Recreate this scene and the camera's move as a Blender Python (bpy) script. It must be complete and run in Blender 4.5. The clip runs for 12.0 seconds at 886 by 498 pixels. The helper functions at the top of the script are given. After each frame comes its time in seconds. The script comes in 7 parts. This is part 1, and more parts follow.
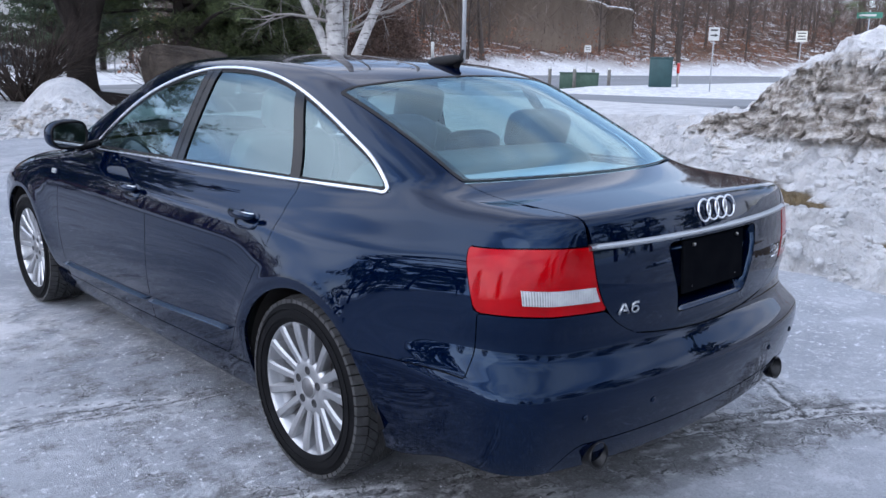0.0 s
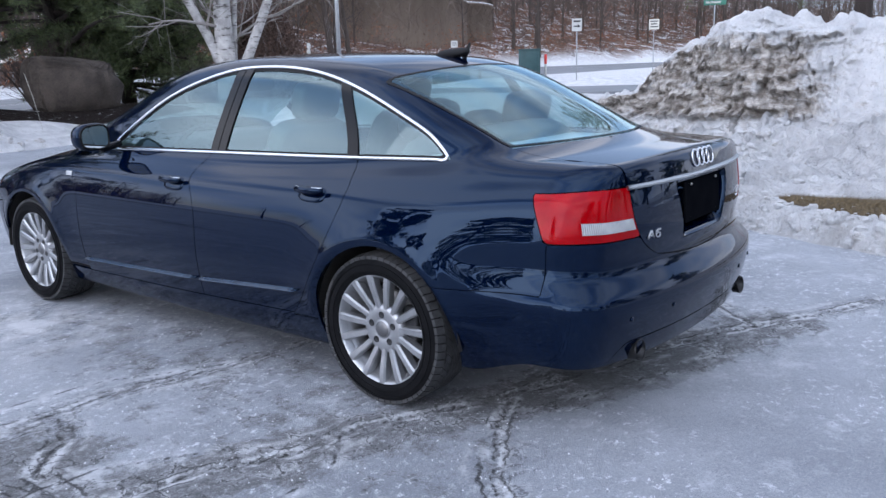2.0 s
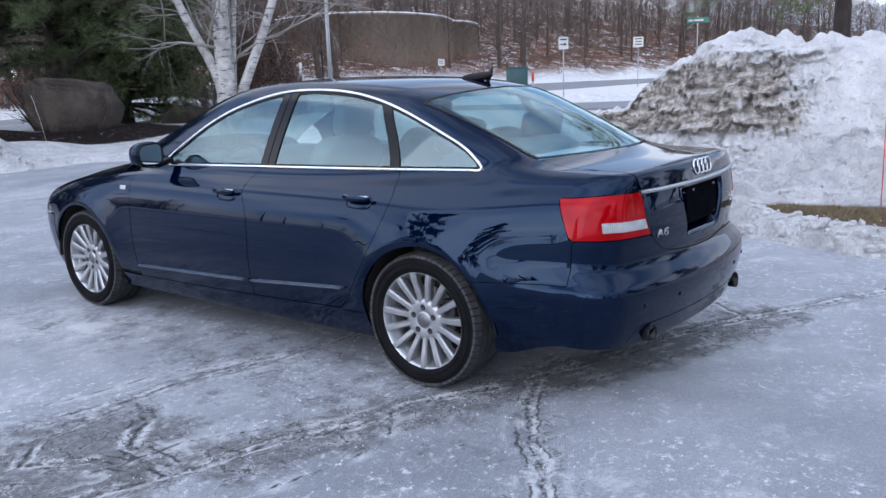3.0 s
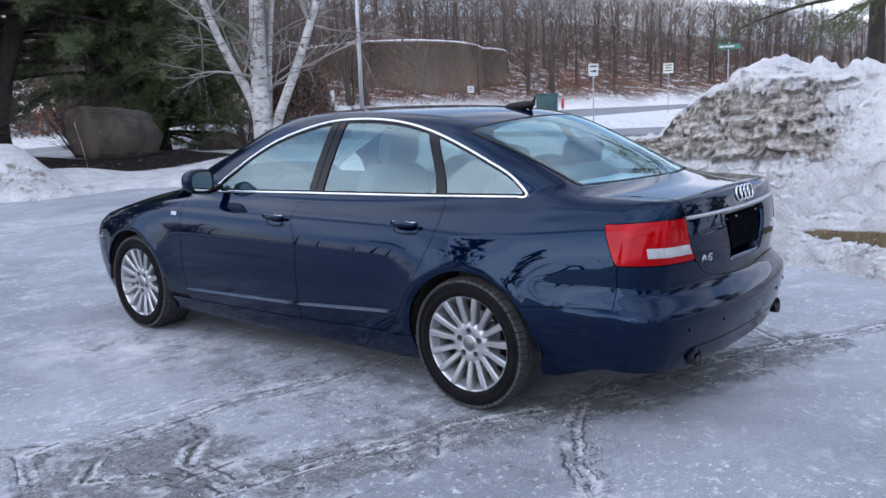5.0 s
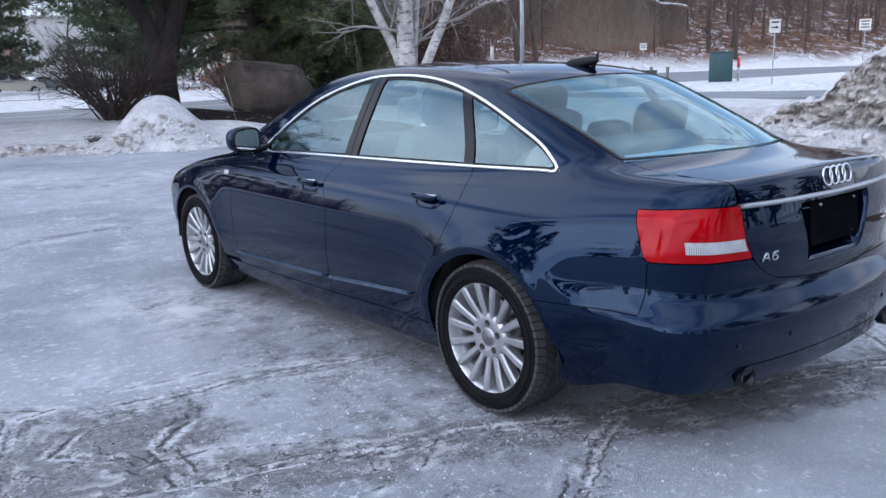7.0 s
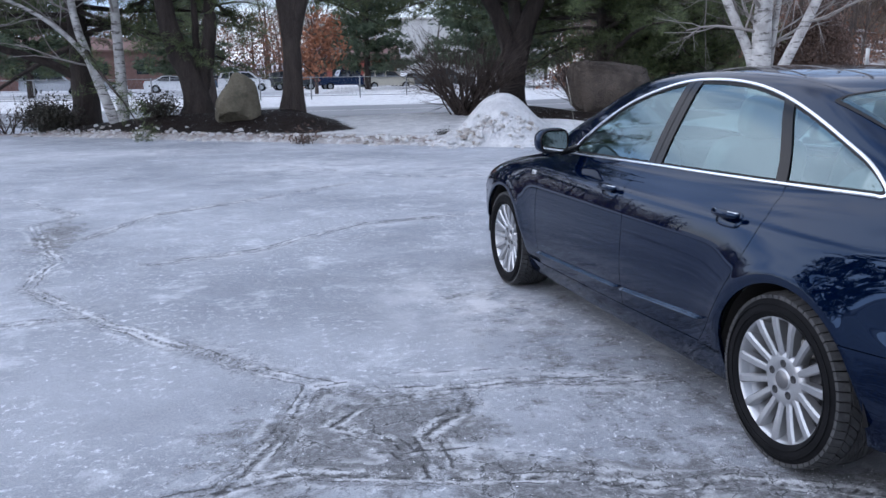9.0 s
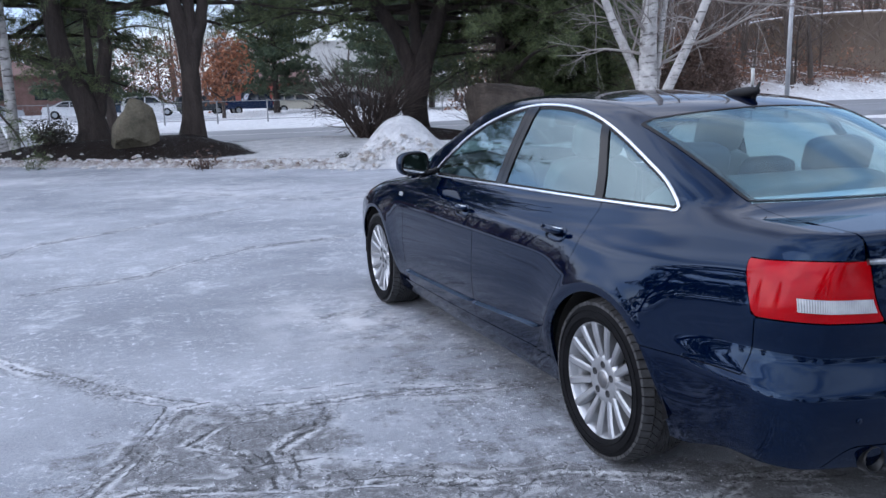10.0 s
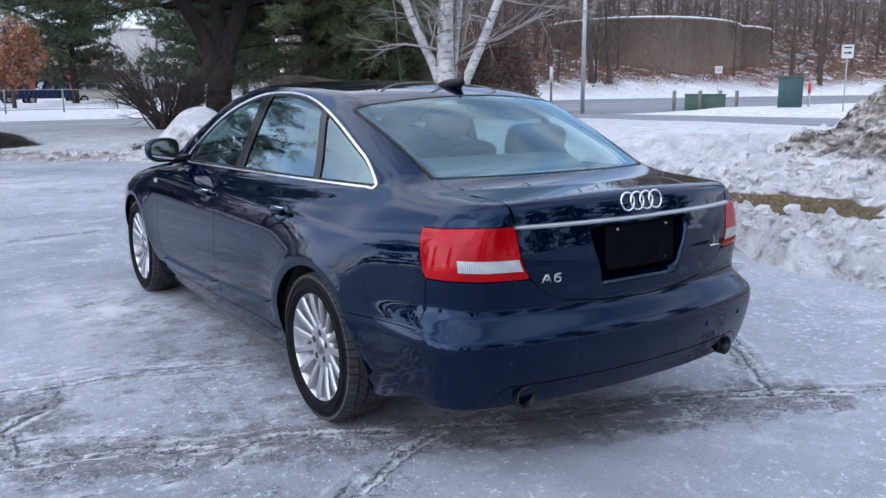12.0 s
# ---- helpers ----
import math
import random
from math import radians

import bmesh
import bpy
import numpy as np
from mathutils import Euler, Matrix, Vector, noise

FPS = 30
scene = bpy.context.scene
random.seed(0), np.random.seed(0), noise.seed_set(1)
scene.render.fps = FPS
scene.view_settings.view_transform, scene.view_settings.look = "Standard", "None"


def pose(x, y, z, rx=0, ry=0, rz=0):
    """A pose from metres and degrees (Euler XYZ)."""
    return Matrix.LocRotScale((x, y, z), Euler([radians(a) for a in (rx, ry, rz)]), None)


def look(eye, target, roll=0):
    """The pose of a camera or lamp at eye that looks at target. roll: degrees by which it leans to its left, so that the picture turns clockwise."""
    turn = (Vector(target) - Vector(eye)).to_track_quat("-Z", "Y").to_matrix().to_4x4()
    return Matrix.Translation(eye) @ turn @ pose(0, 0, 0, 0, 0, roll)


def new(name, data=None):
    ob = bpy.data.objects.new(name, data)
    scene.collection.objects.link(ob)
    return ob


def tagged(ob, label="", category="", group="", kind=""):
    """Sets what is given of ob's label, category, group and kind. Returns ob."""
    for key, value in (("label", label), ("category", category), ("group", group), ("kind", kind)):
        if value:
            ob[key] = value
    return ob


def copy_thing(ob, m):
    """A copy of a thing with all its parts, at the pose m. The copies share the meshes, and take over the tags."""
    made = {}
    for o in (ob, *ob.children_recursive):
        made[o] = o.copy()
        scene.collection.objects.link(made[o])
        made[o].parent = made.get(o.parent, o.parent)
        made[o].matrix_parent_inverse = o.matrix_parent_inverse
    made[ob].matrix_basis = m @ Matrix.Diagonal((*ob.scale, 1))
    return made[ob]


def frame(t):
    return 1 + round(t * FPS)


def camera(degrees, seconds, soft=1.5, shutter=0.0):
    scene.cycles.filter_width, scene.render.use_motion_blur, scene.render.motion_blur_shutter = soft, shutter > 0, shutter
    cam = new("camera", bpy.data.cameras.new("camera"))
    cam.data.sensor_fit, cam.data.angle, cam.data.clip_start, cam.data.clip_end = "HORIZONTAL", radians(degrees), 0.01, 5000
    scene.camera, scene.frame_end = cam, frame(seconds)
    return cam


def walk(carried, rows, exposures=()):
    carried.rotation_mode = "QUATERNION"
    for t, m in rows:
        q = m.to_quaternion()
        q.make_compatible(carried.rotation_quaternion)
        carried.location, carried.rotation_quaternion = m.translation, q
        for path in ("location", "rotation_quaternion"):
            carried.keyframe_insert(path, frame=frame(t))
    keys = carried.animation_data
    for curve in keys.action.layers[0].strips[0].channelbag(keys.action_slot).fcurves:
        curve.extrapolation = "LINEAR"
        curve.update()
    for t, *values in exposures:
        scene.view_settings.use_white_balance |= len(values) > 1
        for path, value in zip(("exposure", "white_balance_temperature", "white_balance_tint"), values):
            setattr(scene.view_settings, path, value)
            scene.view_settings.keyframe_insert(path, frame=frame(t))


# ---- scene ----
cam = camera(56.0, 12.0)
PATH = [
    (0, (-2.388, -2.298, 1.437), (-1.056, -0.872, 0.997), 1.0),
    (0.5, (-2.424, -2.292, 1.416), (-1.038, -0.922, 0.966), 0.6),
    (1, (-2.689, -2.353, 1.417), (-1.246, -1.045, 0.963), -0.3),
    (1.5, (-2.991, -2.287, 1.425), (-1.497, -1.038, 0.971), -1.0),
    (2, (-3.3, -2.248, 1.41), (-1.769, -1.04, 0.966), -1.5),
    (2.5, (-3.604, -2.354, 1.408), (-2.055, -1.164, 0.98), -1.8),
    (3, (-3.811, -2.37, 1.444), (-2.254, -1.183, 1.039), -1.9),
    (3.2, (-3.922, -2.362, 1.461), (-2.358, -1.181, 1.063), -1.9),
    (5, (-3.935, -2.36, 1.46), (-2.409, -1.114, 1.118), -2.1),
    (5.5, (-3.769, -2.386, 1.446), (-2.285, -1.093, 1.09), -1.7),
    (6, (-3.606, -2.379, 1.429), (-2.17, -1.039, 1.051), -1.4),
    (6.5, (-3.332, -2.342, 1.434), (-1.975, -0.93, 1.03), -1.3),
    (7, (-3.103, -2.463, 1.432), (-1.87, -0.947, 1.005), -1.5),
    (7.5, (-2.964, -2.547, 1.404), (-1.923, -0.897, 0.962), -2.0),
    (7.7, (-2.963, -2.513, 1.407), (-2.021, -0.806, 0.964), -2.0),
    (9.3, (-2.795, -2.434, 1.44), (-2.273, -0.546, 1.037), -0.5),
    (9.5, (-2.747, -2.52, 1.444), (-2.188, -0.64, 1.053), -0.7),
    (10, (-2.629, -2.717, 1.459), (-1.901, -0.89, 1.093), -1.2),
    (10.5, (-2.497, -2.795, 1.447), (-1.586, -1.052, 1.087), -1.6),
    (11, (-2.34, -2.801, 1.433), (-1.304, -1.13, 1.069), -1.5),
    (11.5, (-2.294, -2.884, 1.431), (-1.208, -1.247, 1.056), -1.0),
    (12, (-2.356, -3.159, 1.426), (-1.26, -1.53, 1.042), -0.2),
]
walk(cam, [(t, look(eye, target, roll)) for t, eye, target, roll in PATH], exposures=[(0.0, 0.50, 5900, 16), (2.5, 0.38, 5900, 16), (5.0, 0.36, 5900, 16), (7.5, 0.44, 5850, 16), (9.5, 0.34, 5850, 16), (11.5, 0.52, 5900, 16), (12.0, 0.53, 5900, 16)])

# ---- world, sun, exposure ----
world = bpy.data.worlds.new("winter_sky")
scene.world = world
world.use_nodes = True
SUN_ELEVATION, SUN_AZIMUTH = 20.0, 278.0  # degrees; azimuth clockwise from +y, low behind thin cloud


def build_sky():
    t = world.node_tree
    t.nodes.clear()
    out, add = t.nodes.new("ShaderNodeOutputWorld"), t.nodes.new("ShaderNodeMixShader")
    blue, cloud = t.nodes.new("ShaderNodeBackground"), t.nodes.new("ShaderNodeBackground")
    sky = t.nodes.new("ShaderNodeTexSky")
    sky.sky_type, sky.sun_disc = "NISHITA", False
    sky.sun_elevation, sky.sun_rotation = radians(SUN_ELEVATION), radians(SUN_AZIMUTH)
    blue.inputs["Strength"].default_value = 0.15
    coord, noise_a, noise_b = t.nodes.new("ShaderNodeTexCoord"), t.nodes.new("ShaderNodeTexNoise"), t.nodes.new("ShaderNodeTexNoise")
    stretch = t.nodes.new("ShaderNodeMapping")
    stretch.inputs["Scale"].default_value = (1.0, 1.0, 2.6)
    noise_a.inputs["Scale"].default_value, noise_a.inputs["Detail"].default_value = 1.9, 2.5
    noise_a.inputs["Roughness"].default_value = 0.45
    noise_b.inputs["Scale"].default_value, noise_b.inputs["Detail"].default_value = 2.6, 2.5
    cover, tone = t.nodes.new("ShaderNodeValToRGB"), t.nodes.new("ShaderNodeValToRGB")
    cover.color_ramp.elements[0].position, cover.color_ramp.elements[1].position = 0.36, 0.54
    cover.color_ramp.elements[0].color = (0.40, 0.40, 0.40, 1)
    tone.color_ramp.elements[0].color, tone.color_ramp.elements[1].color = (0.42, 0.55, 0.75, 1), (0.94, 0.965, 1.0, 1)
    tone.color_ramp.elements[0].position, tone.color_ramp.elements[1].position = 0.38, 0.56
    link = t.links.new
    # Thin cloud glows more brightly the nearer it stands to the sun.
    toward, glow = t.nodes.new("ShaderNodeVectorMath"), t.nodes.new("ShaderNodeMapRange")
    toward.operation = "DOT_PRODUCT"
    toward.inputs[1].default_value = (math.sin(radians(SUN_AZIMUTH)) * math.cos(radians(SUN_ELEVATION)), math.cos(radians(SUN_AZIMUTH)) * math.cos(radians(SUN_ELEVATION)), math.sin(radians(SUN_ELEVATION)))
    glow.interpolation_type = "SMOOTHSTEP"
    glow.inputs["From Min"].default_value, glow.inputs["From Max"].default_value = 0.1, 1.0
    glow.inputs["To Min"].default_value, glow.inputs["To Max"].default_value = 1.28, 2.35
    link(coord.outputs["Generated"], toward.inputs[0])
    link(toward.outputs["Value"], glow.inputs["Value"])
    link(glow.outputs["Result"], cloud.inputs["Strength"])
    link(coord.outputs["Generated"], stretch.inputs["Vector"])
    link(stretch.outputs["Vector"], noise_a.inputs["Vector"])
    link(stretch.outputs["Vector"], noise_b.inputs["Vector"])
    link(noise_a.outputs["Fac"], cover.inputs["Fac"])
    link(noise_b.outputs["Fac"], tone.inputs["Fac"])
    link(sky.outputs["Color"], blue.inputs["Color"])
    link(tone.outputs["Color"], cloud.inputs["Color"])
    link(cover.outputs["Color"], add.inputs["Fac"])
    link(blue.outputs["Background"], add.inputs[1])
    link(cloud.outputs["Background"], add.inputs[2])
    link(add.outputs["Shader"], out.inputs["Surface"])


build_sky()
sun_data = bpy.data.lights.new("sun", "SUN")
sun_data.energy, sun_data.angle, sun_data.color = 0.75, radians(60), (1.0, 0.93, 0.84)
sun = new("sun", sun_data)
sun.matrix_world = look((0, 0, 30), (-30 * math.sin(radians(SUN_AZIMUTH)), -30 * math.cos(radians(SUN_AZIMUTH)), 30 - 30 * math.tan(radians(SUN_ELEVATION))))
scene.view_settings.exposure = 0.0


# ---- materials ----
def rgba(c):
    return (*c, 1.0) if len(c) == 3 else c


def shader(name, base=(0.5, 0.5, 0.5), rough=0.5, metal=0.0, **more):
    m = bpy.data.materials.new(name)
    m.use_nodes = True
    b = m.node_tree.nodes["Principled BSDF"]
    b.inputs["Base Color"].default_value = rgba(base)
    b.inputs["Roughness"].default_value, b.inputs["Metallic"].default_value = rough, metal
    for key, value in more.items():
        b.inputs[key.replace("_", " ")].default_value = value
    return m


def nd(m, kind, **sockets):
    n = m.node_tree.nodes.new("ShaderNode" + kind)
    for key, value in sockets.items():
        n.inputs[key.replace("_", " ")].default_value = value
    return n


def lk(m, a, b):
    m.node_tree.links.new(a, b)


def main(m):
    return m.node_tree.nodes["Principled BSDF"]


def where(m, kind="Object", scale=(1, 1, 1)):
    c, p = nd(m, "TexCoord"), nd(m, "Mapping")
    p.inputs["Scale"].default_value = scale
    lk(m, c.outputs[kind], p.inputs["Vector"])
    return p.outputs["Vector"]


def spots(m, vector, scale, detail=5.0, rough=0.6, low=0.4, high=0.6, distortion=0.0):
    """Noise, drawn out between low and high."""
    n = nd(m, "TexNoise", Scale=scale, Detail=detail, Roughness=rough, Distortion=distortion)
    lk(m, vector, n.inputs["Vector"])
    r = nd(m, "MapRange", From_Min=low, From_Max=high)
    lk(m, n.outputs["Fac"], r.inputs["Value"])
    return r.outputs["Result"]


def blend(m, fac, a, b):
    """A colour between a and b, each a colour or a socket."""
    x = m.node_tree.nodes.new("ShaderNodeMix")
    x.data_type = "RGBA"
    for socket, v in ((x.inputs[6], a), (x.inputs[7], b)):
        if isinstance(v, tuple):
            socket.default_value = rgba(v)
        else:
            lk(m, v, socket)
    if isinstance(fac, float):
        x.inputs[0].default_value = fac
    else:
        lk(m, fac, x.inputs[0])
    return x.outputs[2]


def calc(m, op, a, b):
    n = nd(m, "Math")
    n.operation = op
    for i, v in enumerate((a, b)):
        if isinstance(v, (int, float)):
            n.inputs[i].default_value = v
        else:
            lk(m, v, n.inputs[i])
    return n.outputs[0]


def relief(m, height, strength=0.3, distance=0.01):
    b = nd(m, "Bump", Strength=strength, Distance=distance)
    lk(m, height, b.inputs["Height"])
    lk(m, b.outputs["Normal"], main(m).inputs["Normal"])
    return b


def rough_from(m, fac, low, high):
    r = nd(m, "MapRange", To_Min=low, To_Max=high)
    lk(m, fac, r.inputs["Value"])
    lk(m, r.outputs["Result"], main(m).inputs["Roughness"])


def mottled(name, a, b, scale=6.0, fine=60.0, rough=0.8, bump=0.3, distance=0.01, metal=0.0, low=0.35, high=0.65, stretch=(1, 1, 1), rand=0.0):
    """Two colours in large and small patches, with a grain in relief."""
    m = shader(name, a, rough, metal)
    v = where(m, "Object", stretch)
    big, small = spots(m, v, scale, low=low, high=high), spots(m, v, fine, low=0.3, high=0.7)
    c = blend(m, calc(m, "ADD", calc(m, "MULTIPLY", big, 0.65), calc(m, "MULTIPLY", small, 0.35)), a, b)
    if rand:
        info, hsv = nd(m, "ObjectInfo"), nd(m, "HueSaturation")
        r = nd(m, "MapRange", To_Min=1 - rand, To_Max=1 + rand)
        lk(m, info.outputs["Random"], r.inputs["Value"])
        lk(m, r.outputs["Result"], hsv.inputs["Value"])
        lk(m, c, hsv.inputs["Color"])
        c = hsv.outputs["Color"]
    lk(m, c, main(m).inputs["Base Color"])
    relief(m, calc(m, "ADD", big, calc(m, "MULTIPLY", small, 0.5)), bump, distance)
    return m


def paint(name, a, flake=(0.02, 0.04, 0.14), sheen=(1.0, 1.0, 1.0)):
    """Car paint: fine flakes under tinted lacquer, a little dusty."""
    m = shader(name, a, 0.02, 0.0, IOR=1.46)
    main(m).inputs["Specular Tint"].default_value = rgba(sheen)
    v = where(m)
    n = nd(m, "TexNoise", Scale=900.0, Detail=1.0)
    lk(m, v, n.inputs["Vector"])
    lk(m, blend(m, n.outputs["Fac"], a, flake), main(m).inputs["Base Color"])
    dust = spots(m, v, 3.0, low=0.45, high=0.8)
    r = nd(m, "MapRange", To_Min=0.006, To_Max=0.030)
    lk(m, dust, r.inputs["Value"])
    lk(m, r.outputs["Result"], main(m).inputs["Roughness"])
    return m


def pane(name, tint, gloss=0.02, square_on=0.09, sheen=(0.70, 0.90, 0.96)):
    """Tinted glass in one sheet: see-through, with a mirror-like sheen by the angle."""
    m = bpy.data.materials.new(name)
    m.use_nodes = True
    t = m.node_tree
    t.nodes.clear()
    out, mix = t.nodes.new("ShaderNodeOutputMaterial"), t.nodes.new("ShaderNodeMixShader")
    clear, shine, facing = t.nodes.new("ShaderNodeBsdfTransparent"), t.nodes.new("ShaderNodeBsdfGlossy"), t.nodes.new("ShaderNodeLayerWeight")
    power, share = t.nodes.new("ShaderNodeMath"), t.nodes.new("ShaderNodeMapRange")
    clear.inputs["Color"].default_value = rgba(tint)
    shine.inputs["Color"].default_value = rgba(sheen)
    shine.inputs["Roughness"].default_value, facing.inputs["Blend"].default_value = gloss, 0.5
    power.operation, power.inputs[1].default_value = "POWER", 5.0
    share.inputs["To Min"].default_value = square_on
    t.links.new(facing.outputs["Facing"], power.inputs[0])
    t.links.new(power.outputs[0], share.inputs["Value"])
    t.links.new(share.outputs["Result"], mix.inputs[0])
    t.links.new(clear.outputs[0], mix.inputs[1])
    t.links.new(shine.outputs[0], mix.inputs[2])
    t.links.new(mix.outputs[0], out.inputs["Surface"])
    return m


NAVY = paint("navy_paint", (0.0001, 0.0009, 0.0046), flake=(0.0002, 0.0027, 0.0155), sheen=(0.42, 0.64, 0.98))
CHROME = shader("chrome", (0.75, 0.76, 0.78), 0.12, 1.0)
SATIN = shader("satin_aluminium", (0.42, 0.44, 0.46), 0.34, 1.0)
BLACK_TRIM = mottled("black_trim", (0.008, 0.008, 0.009), (0.014, 0.014, 0.015), 20, 300, 0.62, 0.05)
main(BLACK_TRIM).inputs["Specular IOR Level"].default_value = 0.25
PLATE_BLACK = mottled("plate_black", (0.003, 0.0035, 0.005), (0.006, 0.0065, 0.008), 14, 200, 0.45, 0.03, 0.001)
main(PLATE_BLACK).inputs["Specular IOR Level"].default_value = 0.0
GLOSS_BLACK = shader("gloss_black", (0.004, 0.004, 0.005), 0.16)
main(GLOSS_BLACK).inputs["Specular IOR Level"].default_value = 0.22
RUBBER = mottled("rubber", (0.0035, 0.0038, 0.0045), (0.009, 0.009, 0.010), 9, 120, 0.75, 0.2, 0.002)
main(RUBBER).inputs["Specular IOR Level"].default_value = 0.09
TREAD = mottled("tread_rubber", (0.016, 0.016, 0.017), (0.060, 0.060, 0.061), 14, 160, 0.85, 0.4, 0.003)
UNDER = shader("underbody_black", (0.012, 0.012, 0.012), 0.8)
LINER = mottled("arch_liner", (0.008, 0.0075, 0.007), (0.026, 0.022, 0.019), 5, 60, 0.9, 0.4, 0.004)
MIRROR = shader("mirror_glass", (0.45, 0.47, 0.48), 0.03, 1.0)
GLASS = pane("side_glass", (0.44, 0.57, 0.56), 0.015, 0.15)
GLASS_REAR = pane("rear_glass", (0.62, 0.79, 0.83), 0.015, 0.13)
LEATHER = mottled("grey_leather", (0.115, 0.130, 0.128), (0.150, 0.165, 0.162), 8, 200, 0.5, 0.2, 0.002)
LEATHER_DARK = mottled("charcoal_trim", (0.010, 0.015, 0.022), (0.018, 0.025, 0.034), 8, 200, 0.6, 0.2, 0.002)
CLOTH = mottled("pale_headlining", (0.42, 0.42, 0.41), (0.48, 0.48, 0.47), 8, 400, 0.95, 0.2, 0.001)
SHELF = mottled("shelf_carpet", (0.50, 0.58, 0.60), (0.58, 0.66, 0.68), 10, 400, 0.95, 0.3, 0.002)
# Glossy blue, somewhat paler than the body paint.
MOULDING = mottled("blue_strip", (0.014, 0.026, 0.048), (0.024, 0.040, 0.068), 12, 150, 0.20, 0.03)
STEEL = mottled("brake_steel", (0.22, 0.21, 0.20), (0.34, 0.33, 0.32), 12, 200, 0.45, 0.1, 0.001, 1.0)


def lens_red():
    m = shader("red_lens", (0.5, 0.003, 0.006), 0.03, IOR=1.46)
    main(m).inputs["Specular Tint"].default_value = (1.0, 0.42, 0.47, 1.0)
    v = where(m)
    w = nd(m, "TexWave", Scale=110.0)
    w.bands_direction = "Z"
    lk(m, v, w.inputs["Vector"])
    shade = calc(m, "ADD", calc(m, "MULTIPLY", w.outputs["Fac"], 0.15), calc(m, "MULTIPLY", spots(m, v, 9, 3, 0.5, 0.35, 0.65), 0.35))
    lk(m, blend(m, shade, (0.33, 0.0001, 0.0020), (0.085, 0.0001, 0.0007)), main(m).inputs["Base Color"])
    relief(m, w.outputs["Fac"], 0.02, 0.001)
    return m


def lens_clear():
    m = shader("clear_lens", (0.36, 0.36, 0.36), 0.25, Coat_Weight=1.0, Coat_Roughness=0.03)
    v = where(m)
    w = nd(m, "TexWave", Scale=60.0)
    w.bands_direction = "X"
    lk(m, v, w.inputs["Vector"])
    lk(m, blend(m, calc(m, "MULTIPLY", w.outputs["Fac"], spots(m, v, 9, low=0.4, high=0.6)), (0.40, 0.41, 0.41), (0.15, 0.155, 0.16)), main(m).inputs["Base Color"])
    relief(m, w.outputs["Fac"], 0.3, 0.002)
    return m


RED_LENS, CLEAR_LENS = lens_red(), lens_clear()
# ---- the car's outer skin, as one smooth solid: x across, y ahead of the rear axle, z up ----
def curve(*pairs):
    """A smooth curve through the pairs (natural cubic), as a fast lookup."""
    p = np.array(pairs, float)
    x, y, n = p[:, 0], p[:, 1], len(p)
    h = np.diff(x)
    a, r = np.eye(n), np.zeros(n)
    for i in range(1, n - 1):
        a[i, i - 1:i + 2] = h[i - 1], 2 * (h[i - 1] + h[i]), h[i]
        r[i] = 6 * ((y[i + 1] - y[i]) / h[i] - (y[i] - y[i - 1]) / h[i - 1])
    m = np.linalg.solve(a, r)
    xs = np.linspace(x[0], x[-1], 1500)
    i = np.clip(np.searchsorted(x, xs) - 1, 0, n - 2)
    d0, d1, hh = xs - x[i], x[i + 1] - xs, h[i]
    ys = (m[i] * d1**3 + m[i + 1] * d0**3) / (6 * hh) + (y[i] / hh - m[i] * hh / 6) * d1 + (y[i + 1] / hh - m[i + 1] * hh / 6) * d0
    return lambda v: np.interp(v, xs, ys)


def smax(a, b, k):
    h = np.maximum(k - np.abs(a - b), 0) / k
    return np.maximum(a, b) + h * h * k * 0.25


def smin(a, b, k):
    return -smax(-a, -b, k)


def ramp(v, a, b):
    t = np.clip((v - a) / (b - a), 0, 1)
    return t * t * (3 - 2 * t)


HALF_WIDTH = curve((-1.3, 0.76), (-1.0, 0.825), (-0.7, 0.865), (-0.35, 0.895), (0.1, 0.915), (0.7, 0.925), (1.4, 0.928), (2.2, 0.923), (2.85, 0.912), (3.2, 0.885), (3.5, 0.835), (3.75, 0.76), (4.0, 0.66))
SIDE = curve((0.10, -0.13), (0.2, -0.075), (0.28, -0.042), (0.36, -0.024), (0.46, -0.008), (0.58, 0.0), (0.68, -0.004), (0.77, -0.015), (0.83, -0.028), (0.875, -0.046), (0.90, -0.066), (0.95, -0.104), (1.0, -0.148), (1.06, -0.205), (1.15, -0.31))
REAR = curve((0.10, -0.86), (0.2, -0.945), (0.28, -1.005), (0.38, -1.045), (0.46, -1.064), (0.53, -1.069), (0.558, -1.063), (0.585, -1.047), (0.61, -1.030), (0.635, -1.015), (0.655, -1.010), (0.72, -1.016), (0.80, -1.022), (0.90, -1.012), (0.98, -0.998), (1.03, -0.985), (1.06, -0.975), (1.2, -0.9))
FRONT = curve((0.1, 3.66), (0.25, 3.76), (0.4, 3.815), (0.55, 3.83), (0.68, 3.81), (0.78, 3.75), (0.88, 3.6), (1.0, 3.3))
DECK = curve((-1.2, 1.015), (-0.985, 1.042), (-0.9, 1.045), (-0.75, 1.05), (-0.55, 1.055), (-0.3, 1.045), (0.3, 1.0), (1.5, 0.985), (2.3, 0.99), (2.6, 0.975), (3.0, 0.935), (3.4, 0.87), (3.65, 0.80), (3.85, 0.70))
DECK_CROWN = curve((-1.2, 0.07), (-0.6, 0.06), (1.0, 0.06), (2.5, 0.10), (3.2, 0.16), (3.9, 0.3))
CABIN_WIDTH = curve((-1.0, 0.60), (-0.6, 0.665), (-0.25, 0.725), (0.2, 0.760), (0.8, 0.778), (1.4, 0.782), (2.0, 0.766), (2.4, 0.735), (2.9, 0.68))
